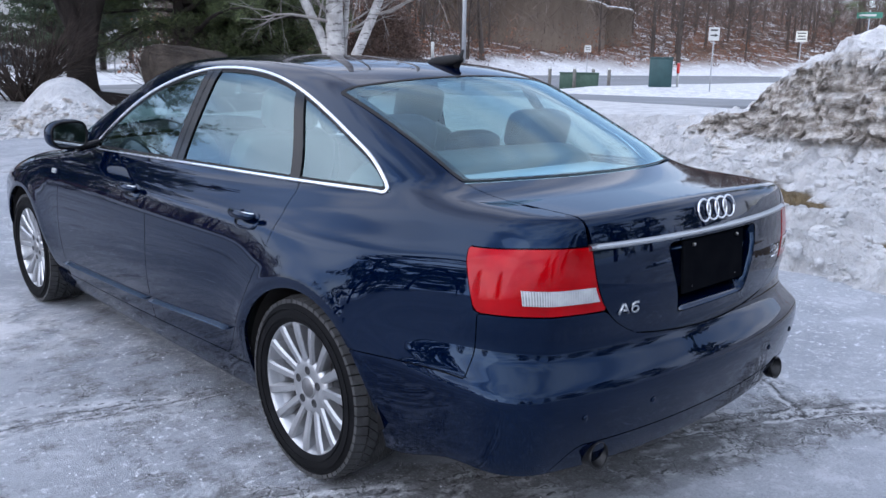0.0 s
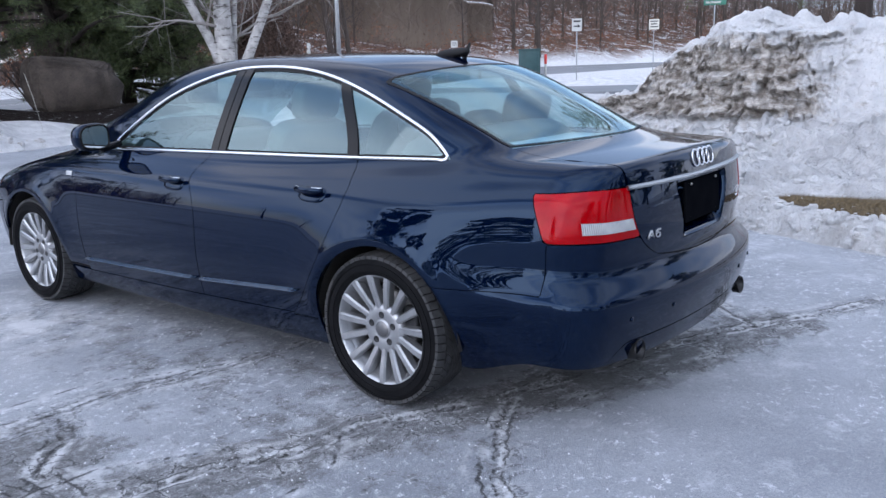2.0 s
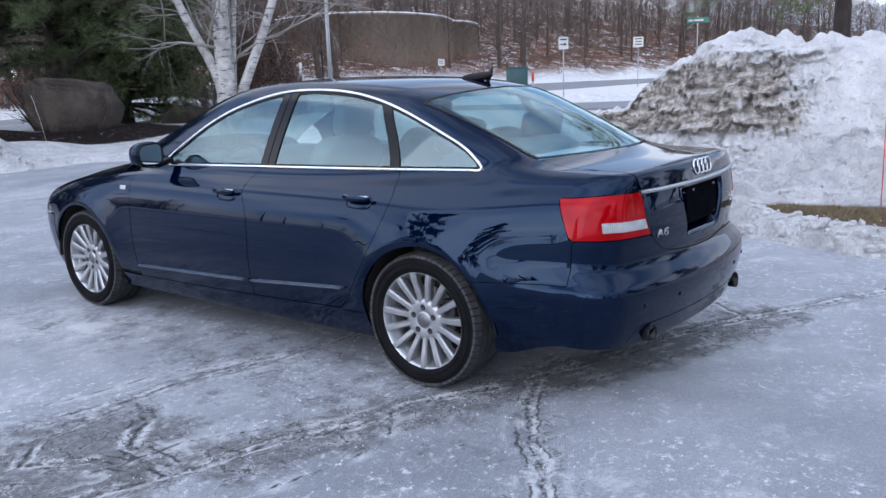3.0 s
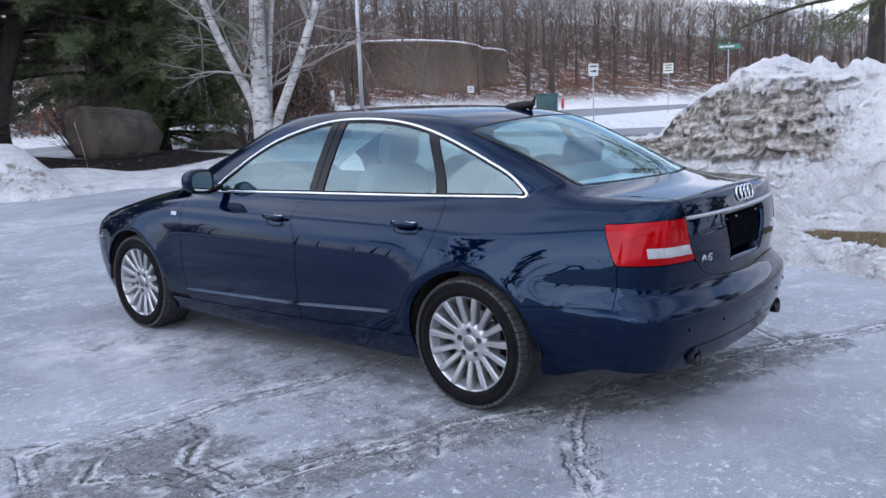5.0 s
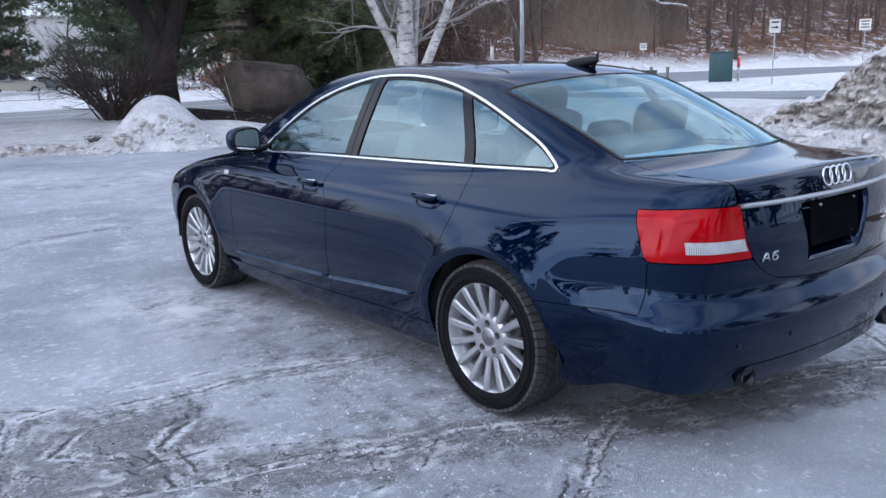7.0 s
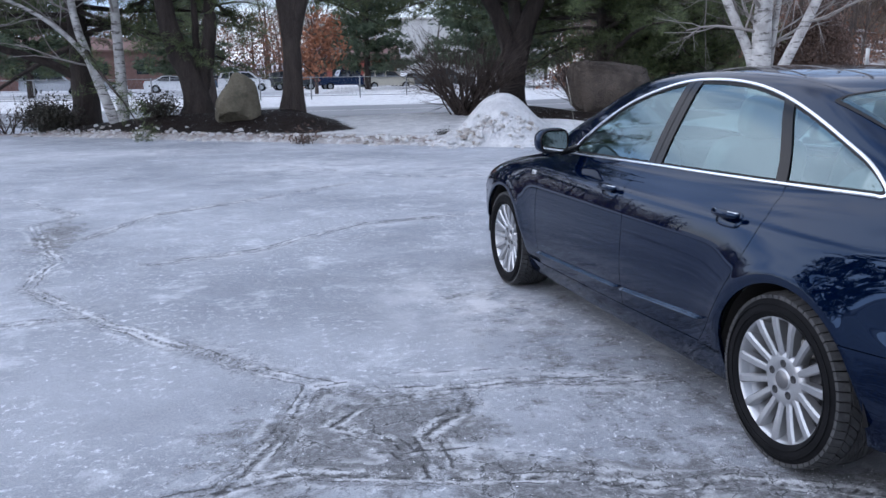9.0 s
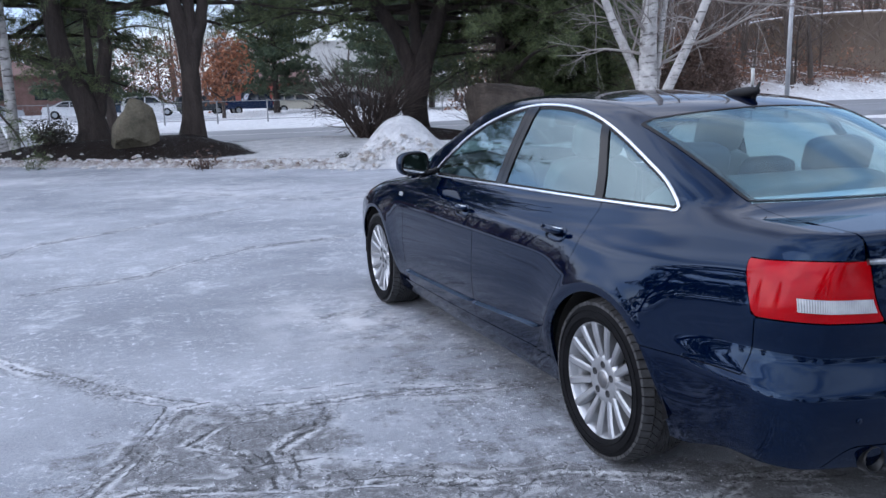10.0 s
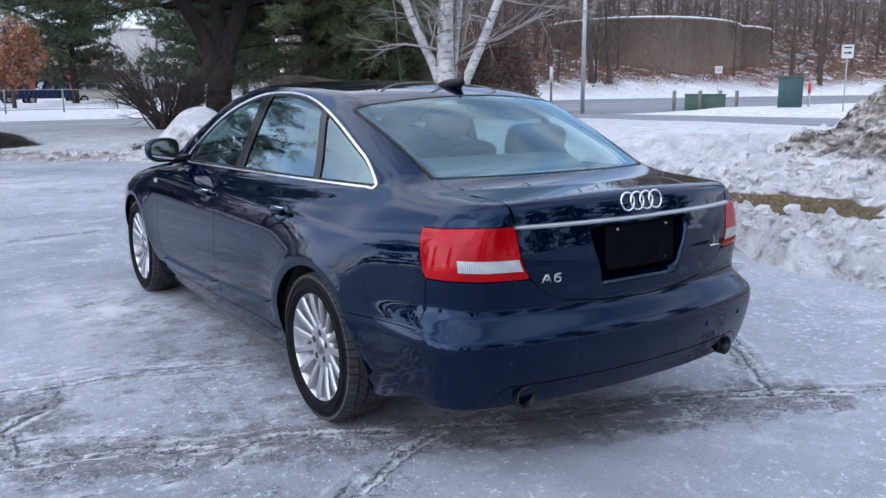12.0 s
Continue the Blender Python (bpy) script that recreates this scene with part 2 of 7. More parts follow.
ROOF = curve((-1.1, 0.76), (-0.85, 0.92), (-0.62, 1.05), (-0.35, 1.20), (-0.1, 1.322), (0.1, 1.392), (0.35, 1.432), (0.7, 1.452), (1.1, 1.459), (1.45, 1.447), (1.7, 1.412), (1.95, 1.33), (2.25, 1.19), (2.55, 1.05), (2.85, 0.90), (3.2, 0.72))


def skin(p):
    """Below nought inside the car, above outside; near the skin about a distance."""
    x, y, z = np.abs(p[..., 0]), p[..., 1], p[..., 2]
    tail = ramp(-y, 0.25, 0.75)
    width = HALF_WIDTH(y) + SIDE(z - 0.035 * tail) - 0.038 * tail * ramp(z, 0.52, 0.68)
    # The swage line under the windows, the flared arches and the bumper's ledge.
    for axle in (0.0, 2.843):
        r = np.hypot(y - axle, z - 0.325)
        width = width + (0.006 * np.exp(-(((r - 0.385) / 0.035) ** 2)) + 0.017 * np.exp(-((np.maximum(r - 0.38, 0) / 0.13) ** 2))) * ramp(z, 0.25, 0.5)
    width = width + 0.012 * ramp(-y, 0.42, 0.75) * ramp(-z, -0.585, -0.55) * ramp(z, 0.2, 0.35)
    side = (x - width) * 0.97
    square = ramp(-z, -0.64, -0.54)
    rear = (REAR(z) + 0.15 * x**2 + (0.16 - 0.08 * square) * x**4 - y) * 0.95
    front = (y - FRONT(z) + 0.28 * x**2 + 0.25 * x**4) * 0.9
    top = z - DECK(y) + DECK_CROWN(y) * x**2
    lower = smax(smax(side, top, 0.05 + 0.05 * ramp(y, 2.3, 2.9)), front, 0.16)
    lower = smax(lower, rear, 0.034 + (0.121 - 0.05 * square) * ramp(x, 0.56, 0.74))
    lower = smax(lower, 0.165 - z, 0.03)
    cabin = (x - CABIN_WIDTH(y) + 0.355 * (z - 1.0) + 0.16 * np.maximum(z - 1.0, 0) ** 2) * 0.93
    ahead = ramp(y, 0.5, 1.5)
    along = y - (1 - ahead) * 0.46 * x**2 + ahead * 0.34 * x**2
    roof = (z - ROOF(along) + (0.085 * ramp(z, 1.05, 1.3)) * x**2) * 0.86
    return smin(lower, np.maximum(smax(cabin, roof, 0.085), 0.92 - z), 0.035 + 0.04 * ramp(-y, 0.15, 0.45))


# ---- building blocks ----
def mesh_from(name, verts, faces, material, smooth=True):
    me = bpy.data.meshes.new(name)
    me.from_pydata([tuple(map(float, v)) for v in verts], [], faces)
    me.materials.append(material)
    if smooth:
        me.polygons.foreach_set("use_smooth", [True] * len(me.polygons))
    return me


def under(ob, parent):
    ob.parent = parent
    return ob


def part(name, bm, material, parent=None, label="", smooth=True):
    """One mesh object out of a bmesh or of (vertices, faces), under a thing or a part."""
    if isinstance(bm, tuple):
        me = mesh_from(name, bm[0], bm[1], material, smooth)
    else:
        me = bpy.data.meshes.new(name)
        bm.to_mesh(me)
        bm.free()
        me.materials.append(material)
        me.polygons.foreach_set("use_smooth", [smooth] * len(me.polygons))
    ob = new(name, me)
    if parent:
        ob.parent = parent
    return tagged(ob, label)


def thing(name, label, category, group="", kind="", place=None):
    ob = new(name)
    ob.empty_display_size = 0.2
    if place is not None:
        ob.matrix_world = place
    return tagged(ob, label, category, group, kind)


def crisp(bm, degrees=35):
    """Smooth shading with hard edges past an angle."""
    bm.normal_update()
    for e in bm.edges:
        e.smooth = len(e.link_faces) == 2 and e.calc_face_angle(0) < radians(degrees)
    return bm


def box(bm, size, m=None, bevel=0.0, segments=2):
    made = bmesh.ops.create_cube(bm, size=1.0, matrix=(m or Matrix()) @ Matrix.Diagonal((*size, 1)))
    if bevel:
        edges = list({e for v in made["verts"] for e in v.link_edges})
        bmesh.ops.bevel(bm, geom=edges, offset=bevel, segments=segments, profile=0.5, affect="EDGES")
    return bm


def lathe(profile, steps, axis="x"):
    """Vertices and faces of a profile of (across, radius) turned round an axis."""
    verts, faces, n = [], [], len(profile)
    for k in range(steps):
        a = 2 * math.pi * k / steps
        for d, r in profile:
            c, s = r * math.cos(a), r * math.sin(a)
            verts.append((d, c, s) if axis == "x" else (c, s, d) if axis == "z" else (c, d, s))
    for k in range(steps):
        for i in range(n - 1):
            a, b = k * n + i, (k + 1) % steps * n + i
            faces.append((a, a + 1, b + 1, b))
    return verts, faces


def tube(points, radius, sides=8, closed=False, flat=1.0):
    """A round bar along points; radius a number or one for each point."""
    p = [Vector(v) for v in points]
    n, verts, faces = len(p), [], []
    radii = radius if hasattr(radius, "__len__") else [radius] * n
    last = None
    for i in range(n):
        d = (p[(i + 1) % n] - p[i - 1]) if closed else (p[min(i + 1, n - 1)] - p[max(i - 1, 0)])
        d.normalize()
        u = last if last is not None else (Vector((0, 0, 1)) if abs(d.z) < 0.9 else Vector((1, 0, 0)))
        u = (u - d * u.dot(d)).normalized()
        last, w = u, d.cross(u)
        for k in range(sides):
            a = 2 * math.pi * k / sides
            verts.append(p[i] + radii[i] * (math.cos(a) * u + flat * math.sin(a) * w))
    for i in range(n if closed else n - 1):
        for k in range(sides):
            a, b = i * sides, (i + 1) % n * sides
            faces.append((a + k, a + (k + 1) % sides, b + (k + 1) % sides, b + k))
    if not closed:
        faces += [tuple(range(sides))[::-1], tuple(range((n - 1) * sides, n * sides))]
    return verts, faces


def joined(*pieces):
    verts, faces = [], []
    for v, f in pieces:
        n = len(verts)
        verts += list(v)
        faces += [tuple(i + n for i in face) for face in f]
    return verts, faces


def moved(piece, m):
    return [m @ Vector(v) for v in piece[0]], piece[1]


# ---- the car's skin as a net, cut into panels ----
def skin_net():
    """Points of the skin on one side, from the middle of the tail round to the nose, and from under the car up to its middle line."""
    rows = [(-0.35, -a) for a in np.linspace(90, 1.0, 74)]
    rows += [(y, 0.0) for y in np.linspace(-0.35, 3.15, 176)]
    rows += [(3.15, a) for a in np.linspace(1.5, 90, 56)]
    rows = np.array(rows)
    phi = np.radians(np.r_[np.linspace(0, 50, 22)[:-1], np.linspace(50, 66, 17)[:-1], np.linspace(66, 82, 44)[:-1], np.linspace(82, 125, 45)[:-1], np.linspace(125, 180, 62)])
    y0, lean = rows[:, :1], np.radians(rows[:, 1:])
    z0 = 0.62 + 0.16 * ramp(-y0, -0.4, 0.35)
    o = np.stack(np.broadcast_arrays(0 * y0, y0, z0 + 0 * phi), -1)
    d = np.stack([-np.cos(lean) * np.sin(phi), np.sin(lean) + 0 * phi, -np.cos(lean) * np.cos(phi)], -1)
    near, far = np.full(d.shape[:2], 0.02), np.full(d.shape[:2], 2.2)
    for _ in range(26):
        mid = (near + far) / 2
        inside = skin(o + mid[..., None] * d) < 0
        near, far = np.where(inside, mid, near), np.where(inside, far, mid)
    net = o + far[..., None] * d
    net[:, 0, 0] = net[:, -1, 0] = 0.0
    return net


def steepest(p):
    """The skin's outward direction at points."""
    g, e = np.empty_like(p), 4e-3
    for n in range(3):
        step = np.zeros(3)
        step[n] = e
        g[..., n] = skin(p + step) - skin(p - step)
    return g / np.maximum(np.linalg.norm(g, axis=-1, keepdims=True), 1e-9)


NET = skin_net()
GAP = 0.0022


def cut(polygon, k):
    """The part of a polygon of (point, values) where value k is below nought."""
    out = []
    for i, (p, v) in enumerate(polygon):
        q, w = polygon[i - 1]
        if (v[k] < 0) != (w[k] < 0):
            s = w[k] / (w[k] - v[k])
            out.append((q + s * (p - q), w + s * (v - w)))
        if v[k] < 0:
            out.append((p, v))
    return out


def panel(name, tests, material, parent, sides="l", off=0.0, flange=0.014, label="", gap=GAP):
    """A panel of the skin where all tests are below nought, its rim turned inwards. sides: l, r or lr."""
    vals = np.stack([np.broadcast_to(g(NET), NET.shape[:2]) for g in tests], -1) + gap
    corner = np.stack([vals[:-1, :-1], vals[1:, :-1], vals[1:, 1:], vals[:-1, 1:]], -2)
    whole, some = (corner < 0).all((-1, -2)), ~(corner >= 0).all(-2).any(-1)
    polygons = []
    for i, j in np.argwhere(some):
        cell = [(NET[a, b], vals[a, b]) for a, b in ((i, j), (i + 1, j), (i + 1, j + 1), (i, j + 1))]
        if not whole[i, j]:
            for k in range(len(tests)):
                cell = cut(cell, k)
                if len(cell) < 3:
                    break
        if len(cell) > 2:
            polygons.append([p for p, _ in cell])
    index, verts, faces = {}, [], []
    for s in sides:
        flip = 1 if s == "l" else -1
        for polygon in polygons:
            face = []
            for p in polygon:
                key = (round(flip * p[0], 4) + 0.0, round(p[1], 4), round(p[2], 4))
                if key not in index:
                    index[key] = len(verts)
                    verts.append((flip * p[0], p[1], p[2]))
                if index[key] not in face:
                    face.append(index[key])
            if len(face) > 2:
                faces.append(face if flip > 0 else face[::-1])
    if not verts:
        raise ValueError('empty panel ' + name)
    v = np.array(verts)
    n = steepest(v)
    v = v + off * n
    # Faces must look outwards.
    f0 = faces[len(faces) // 2]
    if np.cross(v[f0[1]] - v[f0[0]], v[f0[2]] - v[f0[0]]) @ n[f0[0]] < 0:
        faces = [f[::-1] for f in faces]
    used = {}
    for f in faces:
        for a, b in zip(f, f[1:] + f[:1]):
            used[(a, b)] = True
    rim = [(a, b) for a, b in used if (b, a) not in used]
    points, normals = list(v), list(n)
    if flange:
        for a, b in rim:
            k = len(points)
            points += [v[a], v[b], v[b] - flange * n[b], v[a] - flange * n[a]]
            out = np.cross(v[b] - v[a], n[a])
            out = out / max(np.linalg.norm(out), 1e-9)
            normals += [out] * 4
            faces.append([k + 1, k, k + 3, k + 2])
    me = mesh_from(name, points, faces, material)
    me.normals_split_custom_set_from_vertices([tuple(map(float, q)) for q in normals])
    ob = new(name, me)
    ob.parent = parent
    return tagged(ob, label)


# Regions of the skin, each below nought inside; x is taken without its sign.
def ax(p):
    return np.abs(p[..., 0])


def yy(p):
    return p[..., 1]


def zz(p):
    return p[..., 2]


def above(c):
    return lambda p: (c(yy(p)) if callable(c) else c) - zz(p)


def below(c):
    return lambda p: zz(p) - (c(yy(p)) if callable(c) else c)


def behind(c):
    return lambda p: yy(p) - (c(zz(p)) if callable(c) else c)


def before(c):
    return lambda p: (c(zz(p)) if callable(c) else c) - yy(p)


def no(g):
    return lambda p: -g(p)


def either(*g):
    return lambda p: np.min([f(p) for f in g], 0)


def both(*g):
    return lambda p: np.max([f(p) for f in g], 0)


def arch(axle, r=0.368):
    return lambda p: r - np.hypot(yy(p) - axle, zz(p) - 0.32)


REAR_ARCH, FRONT_ARCH = arch(-0.02), arch(2.843, 0.372)
BELT = curve((-0.6, 1.030), (-0.24, 1.024), (0.2, 1.014), (1.16, 0.996), (2.0, 0.976), (2.4, 0.966))
WINDOW_TOP = curve((-0.30, 1.005), (-0.24, 1.045), (-0.18, 1.092), (-0.04, 1.167), (0.14, 1.243), (0.38, 1.326), (0.60, 1.373), (0.76, 1.390), (0.95, 1.395), (1.10, 1.388), (1.35, 1.340), (1.62, 1.250), (1.85, 1.128), (2.03, 1.015), (2.12, 0.955))
DOOR_B = curve((0.15, 1.17), (0.34, 1.175), (0.57, 1.165), (0.79, 1.188), (0.93, 1.212), (1.0, 1.150), (1.3, 1.10))
DOOR_C = curve((0.20, 0.64), (0.30, 0.53), (0.336, 0.495), (0.386, 0.449), (0.519, 0.35), (0.709, 0.243), (0.80, 0.20), (0.884, 0.176), (1.005, 0.203), (1.1, 0.225))
DOOR_A = curve((0.15, 2.24), (0.30, 2.26), (0.5, 2.262), (0.75, 2.265), (0.85, 2.275), (0.94, 2.306), (1.0, 2.34))
DOOR_FOOT = curve((0.2, 0.325), (0.5, 0.318), (1.15, 0.298), (2.3, 0.276))
LIGHT_SIDE = curve((0.70, -0.760), (0.76, -0.738), (0.92, -0.676), (0.96, -0.66))
SWAGE = curve((-1.0, 0.945), (-0.5, 0.940), (0.2, 0.925), (1.0, 0.935), (2.4, 0.90))
LID_EDGE = curve((0.5, 0.30), (0.640, 0.30), (0.668, 0.372), (0.714, 0.462), (0.772, 0.520), (0.944, 0.560), (1.03, 0.572), (1.3, 0.572))


def lid_foot(p):
    return 0.642 + 0.20 * ax(p) ** 2 - zz(p)


def in_lid(p):
    """The boot lid's outline, seen from behind."""
    return np.maximum(ax(p) - LID_EDGE(zz(p)), lid_foot(p))


def recess(p):
    half = 0.205 + 0.055 * ramp(zz(p), 0.70, 0.92)
    q = np.stack([ax(p) - half + 0.02, np.abs(zz(p) - 0.815) - 0.110 + 0.02], -1)
    return np.hypot(*np.moveaxis(np.maximum(q, 0), -1, 0)) + np.minimum(q.max(-1), 0) - 0.02


AT_BACK = behind(-0.80)
REAR_GLASS_FOOT = lambda p: -0.598 + 0.46 * ax(p) ** 2  # noqa: E731
REAR_GLASS_HEAD = lambda p: 0.063 + 0.30 * ax(p) ** 2  # noqa: E731
in_light = both(behind(LIGHT_SIDE), below(lambda y: 0.932 + 0.016 * ramp(-y, 0.68, 0.94)), above(0.759), no(in_lid))
in_rear_bumper = both(no(in_lid), no(in_light), behind(-0.12), below(0.99), either(both(below(lambda y: 0.560 + 0.016 * ramp(-y, 0.3, 0.7))), both(behind(-0.748), below(0.76))))
glass_zone = both(above(BELT), below(WINDOW_TOP))


def above_lip(p):
    """Over the seam of the bumper's lower lip."""
    return 0.385 - 0.165 * ramp(ax(p), 0.60, 0.80) - zz(p)


def above_hem(p):
    """Over the rising lower hem of the bumper."""
    return 0.225 + 0.078 * ramp(-yy(p), 0.40, 0.72) - zz(p)



def build_car(paint_material=NAVY):
    car = thing("car", "dark navy blue metallic four-door saloon parked on icy asphalt", "car")
    P = paint_material
    # Panels over the middle.
    lid = panel("boot_lid", [lambda p: ax(p) - LID_EDGE(zz(p)), lid_foot, lambda p: yy(p) - REAR_GLASS_FOOT(p) + 0.012, no(recess)], P, car, "lr", label="navy boot lid with a bright trim strip")
    panel("rear_bumper", [in_rear_bumper, REAR_ARCH, above_lip, above_hem], P, car, "lr", label="navy rear bumper with a raised ledge")
    panel("bumper_valance", [behind(-0.60), no(above_lip), above_hem], NAVY, car, "lr", label="navy lower lip below the bumper")
    panel("roof_panel", [both(above(1.15), lambda p: ax(p) - 0.545), lambda p: REAR_GLASS_HEAD(p) - yy(p), lambda p: yy(p) + 0.34 * ax(p) ** 2 - 1.80], P, car, "lr", gap=0.0008)
    panel("bonnet", [before(2.46), above(0.62), lambda p: ax(p) - 0.80 + 0.10 * ramp(yy(p), 2.4, 3.6), behind(lambda z: 3.74 + 0 * z), above(lambda y: 0.90 - 0.16 * ramp(y, 2.5, 3.9))], P, car, "lr")
    panel("front_bumper", [before(3.23), below(lambda y: 0.60), FRONT_ARCH, above(0.20)], P, car, "lr")
    panel("front_grille", [before(3.40), above(0.60), below(lambda y: 0.90 - 0.16 * ramp(y, 2.5, 3.9)), lambda p: ax(p) - 0.42], GLOSS_BLACK, car, "lr")
    for s in "lr":
        panel("headlight", [before(3.30), above(0.60), below(lambda y: 0.90 - 0.16 * ramp(y, 2.5, 3.9)), lambda p: 0.42 - ax(p)], CLEAR_LENS, car, s)
    panel("windscreen", [above(0.985), before(1.5), lambda p: 1.80 - yy(p) - 0.34 * ax(p) ** 2, lambda p: yy(p) + 0.34 * ax(p) ** 2 - 2.66, lambda p: ax(p) - 0.70 + 0.40 * (zz(p) - 1.0)], GLASS, car, "lr", 0.001, 0.004)
    back_glass = lambda p: ax(p) - 0.573 - 0.02 * ramp(zz(p), 1.05, 1.35)  # noqa: E731
    panel("rear_window", [behind(0.6), above(1.02), lambda p: yy(p) - REAR_GLASS_HEAD(p), lambda p: REAR_GLASS_FOOT(p) - yy(p), back_glass], GLASS_REAR, car, "lr", 0.001, 0.004)
    # The black ceramic edge round the rear window, just inside the glass.
    rim = both(behind(0.6), above(1.0), lambda p: yy(p) - REAR_GLASS_HEAD(p) - 0.004, lambda p: REAR_GLASS_FOOT(p) - yy(p) - 0.004, lambda p: back_glass(p) - 0.004)
    inner = both(lambda p: yy(p) - REAR_GLASS_HEAD(p) + 0.035, lambda p: REAR_GLASS_FOOT(p) - yy(p) + 0.022, lambda p: back_glass(p) + 0.030)
    panel("rear_window_surround", [rim, no(inner)], GLOSS_BLACK, car, "lr", -0.004, 0, gap=0)
    def gasket(d):
        return both(lambda p: yy(p) - REAR_GLASS_HEAD(p) - d, lambda p: REAR_GLASS_FOOT(p) - yy(p) - d * 0.5, lambda p: back_glass(p) - d)
    panel("window_gasket", [behind(0.6), above(1.0), gasket(0.006), no(gasket(-0.007))], BLACK_TRIM, car, "lr", 0.0025, 0, label="thin black rubber gasket round the rear window", gap=0)
    for s in "lr":
        flip = 1 if s == "l" else -1
        # The quarter panel with the rear pillar and the roof's side rail, in one pressing.
        panel("quarter_panel", [either(both(behind(DOOR_C), below(BELT)), both(above(BELT), no(glass_zone))), no(in_rear_bumper), no(in_light), either(no(behind(-0.3)), lambda p: LID_EDGE(zz(p)) - ax(p), both(lambda p: REAR_GLASS_FOOT(p) - 0.012 - yy(p), lambda p: -back_glass(p))),
              REAR_ARCH, above(0.30), behind(2.22), either(both(below(1.06), lambda p: 0.5 - ax(p)), lambda p: 0.545 - ax(p), behind(-9.0)), either(no(behind(0.45)), lambda p: -back_glass(p), lambda p: REAR_GLASS_HEAD(p) - yy(p)),
              either(behind(1.2), lambda p: -(ax(p) - 0.70 + 0.40 * (zz(p) - 1.0)), lambda p: yy(p) + 0.34 * ax(p) ** 2 - 1.80)], P, car, s, gap=0.0012)
        # Backing in body paint, added just under the skin to close slits there.
        panel("deck_gutter", [behind(-0.40), above(0.985), lambda p: 0.585 - ax(p), lambda p: ax(p) - 0.80], P, car, s, -0.0008, 0, gap=0)
        rear_door = panel("rear_door", [before(DOOR_C), behind(DOOR_B), above(DOOR_FOOT), below(lambda y: BELT(y) - 0.006), REAR_ARCH], P, car, s)
        front_door = panel("front_door", [before(DOOR_B), behind(DOOR_A), above(DOOR_FOOT), below(lambda y: BELT(y) - 0.006)], P, car, s)
        panel("front_wing", [before(DOOR_A), FRONT_ARCH, above(lambda y: 0.30 + 0.31 * ramp(y, 3.18, 3.23)), lambda p: 0.80 - 0.10 * ramp(yy(p), 2.4, 3.6) - ax(p) + (zz(p) < 0.80) * -9.0, behind(3.42), below(1.0)], P, car, s)
        panel("sill", [either(below(DOOR_FOOT)), above(0.17), before(0.30), behind(2.52), REAR_ARCH, FRONT_ARCH, lambda p: 0.6 - ax(p)], P, car, s)
        # Side windows, a little behind the chrome; black pillars between them.
        inside = both(above(lambda y: BELT(y) + 0.006), below(lambda y: WINDOW_TOP(y) - 0.006))
        pillar_b = curve((0.9, 1.125), (1.0, 1.12), (1.37, 1.064), (1.5, 1.045))
        pillar_c = curve((0.9, 0.250), (1.0, 0.236), (1.3, 0.36), (1.4, 0.40))
        panel("side_window", [inside, before(lambda z: pillar_b(z) + 0.052), behind(lambda z: 2.02 - 0.9 * (z - 1.0))], GLASS, front_door, s, -0.007, 0)
        panel("mirror_sail", [inside, before(lambda z: 2.02 - 0.9 * (z - 1.0))], BLACK_TRIM, front_door, s, -0.003, 0.01)
        panel("side_window", [inside, behind(lambda z: pillar_b(z) - 0.052), before(lambda z: pillar_c(z) + 0.030)], GLASS, rear_door, s, -0.007, 0)
        panel("quarter_window", [inside, behind(lambda z: pillar_c(z) - 0.026)], GLASS, rear_door, s, -0.007, 0)
        panel("pillar_trim", [inside, behind(lambda z: pillar_b(z) + 0.056), before(lambda z: pillar_b(z) + 0.002)], GLOSS_BLACK, front_door, s, -0.001, 0.012, gap=0.0008)
        panel("pillar_trim", [inside, before(lambda z: pillar_b(z) - 0.056), behind(lambda z: pillar_b(z) - 0.002)], GLOSS_BLACK, rear_door, s, -0.001, 0.012, gap=0.0008)
        panel("pillar_trim", [inside, before(lambda z: pillar_c(z) - 0.028), behind(lambda z: pillar_c(z) + 0.032)], GLOSS_BLACK, rear_door, s, -0.001, 0.012, gap=0.0008)
        rubber = both(above(lambda y: BELT(y) + 0.004), below(lambda y: WINDOW_TOP(y) - 0.004))
        panel("window_seal", [rubber, no(both(above(lambda y: BELT(y) + 0.016), below(lambda y: WINDOW_TOP(y) - 0.016)))], BLACK_TRIM, rear_door, s, -0.004, 0, gap=0)
        # The bright line round the side windows.
        ring = []
        for y in np.r_[np.linspace(2.055, 1.7, 12), np.linspace(1.66, 0.1, 36), np.linspace(0.06, -0.225, 16)]:
            ring.append((y, WINDOW_TOP(y)))
        ring += [(-0.245, 1.036), (-0.243, 1.026), (-0.228, 1.0215)]
        foot = [(y, BELT(y)) for y in np.linspace(-0.20, 2.06, 48)]
        part("window_chrome", tube([on_side(y, z, flip, 0.001) for y, z in ring + foot[:-1]], 0.0085, 8, True), CHROME, car, "bright chrome line round the side windows")
        for door, y0, y1, z0, z1 in ((front_door, 1.20, 2.255, 0.387, 0.352), (rear_door, 0.452, 1.165, 0.437, 0.389)):
            moulding(door, y0, y1, z0, z1, flip)
        door_handle(front_door, 1.26, 0.850, flip)
        door_handle(rear_door, 0.285, 0.868, flip)
        light = panel("tail_light", [in_light], RED_LENS, car, s, 0.002, 0.02, label="red rear lamp with a clear reversing strip", gap=0.003)
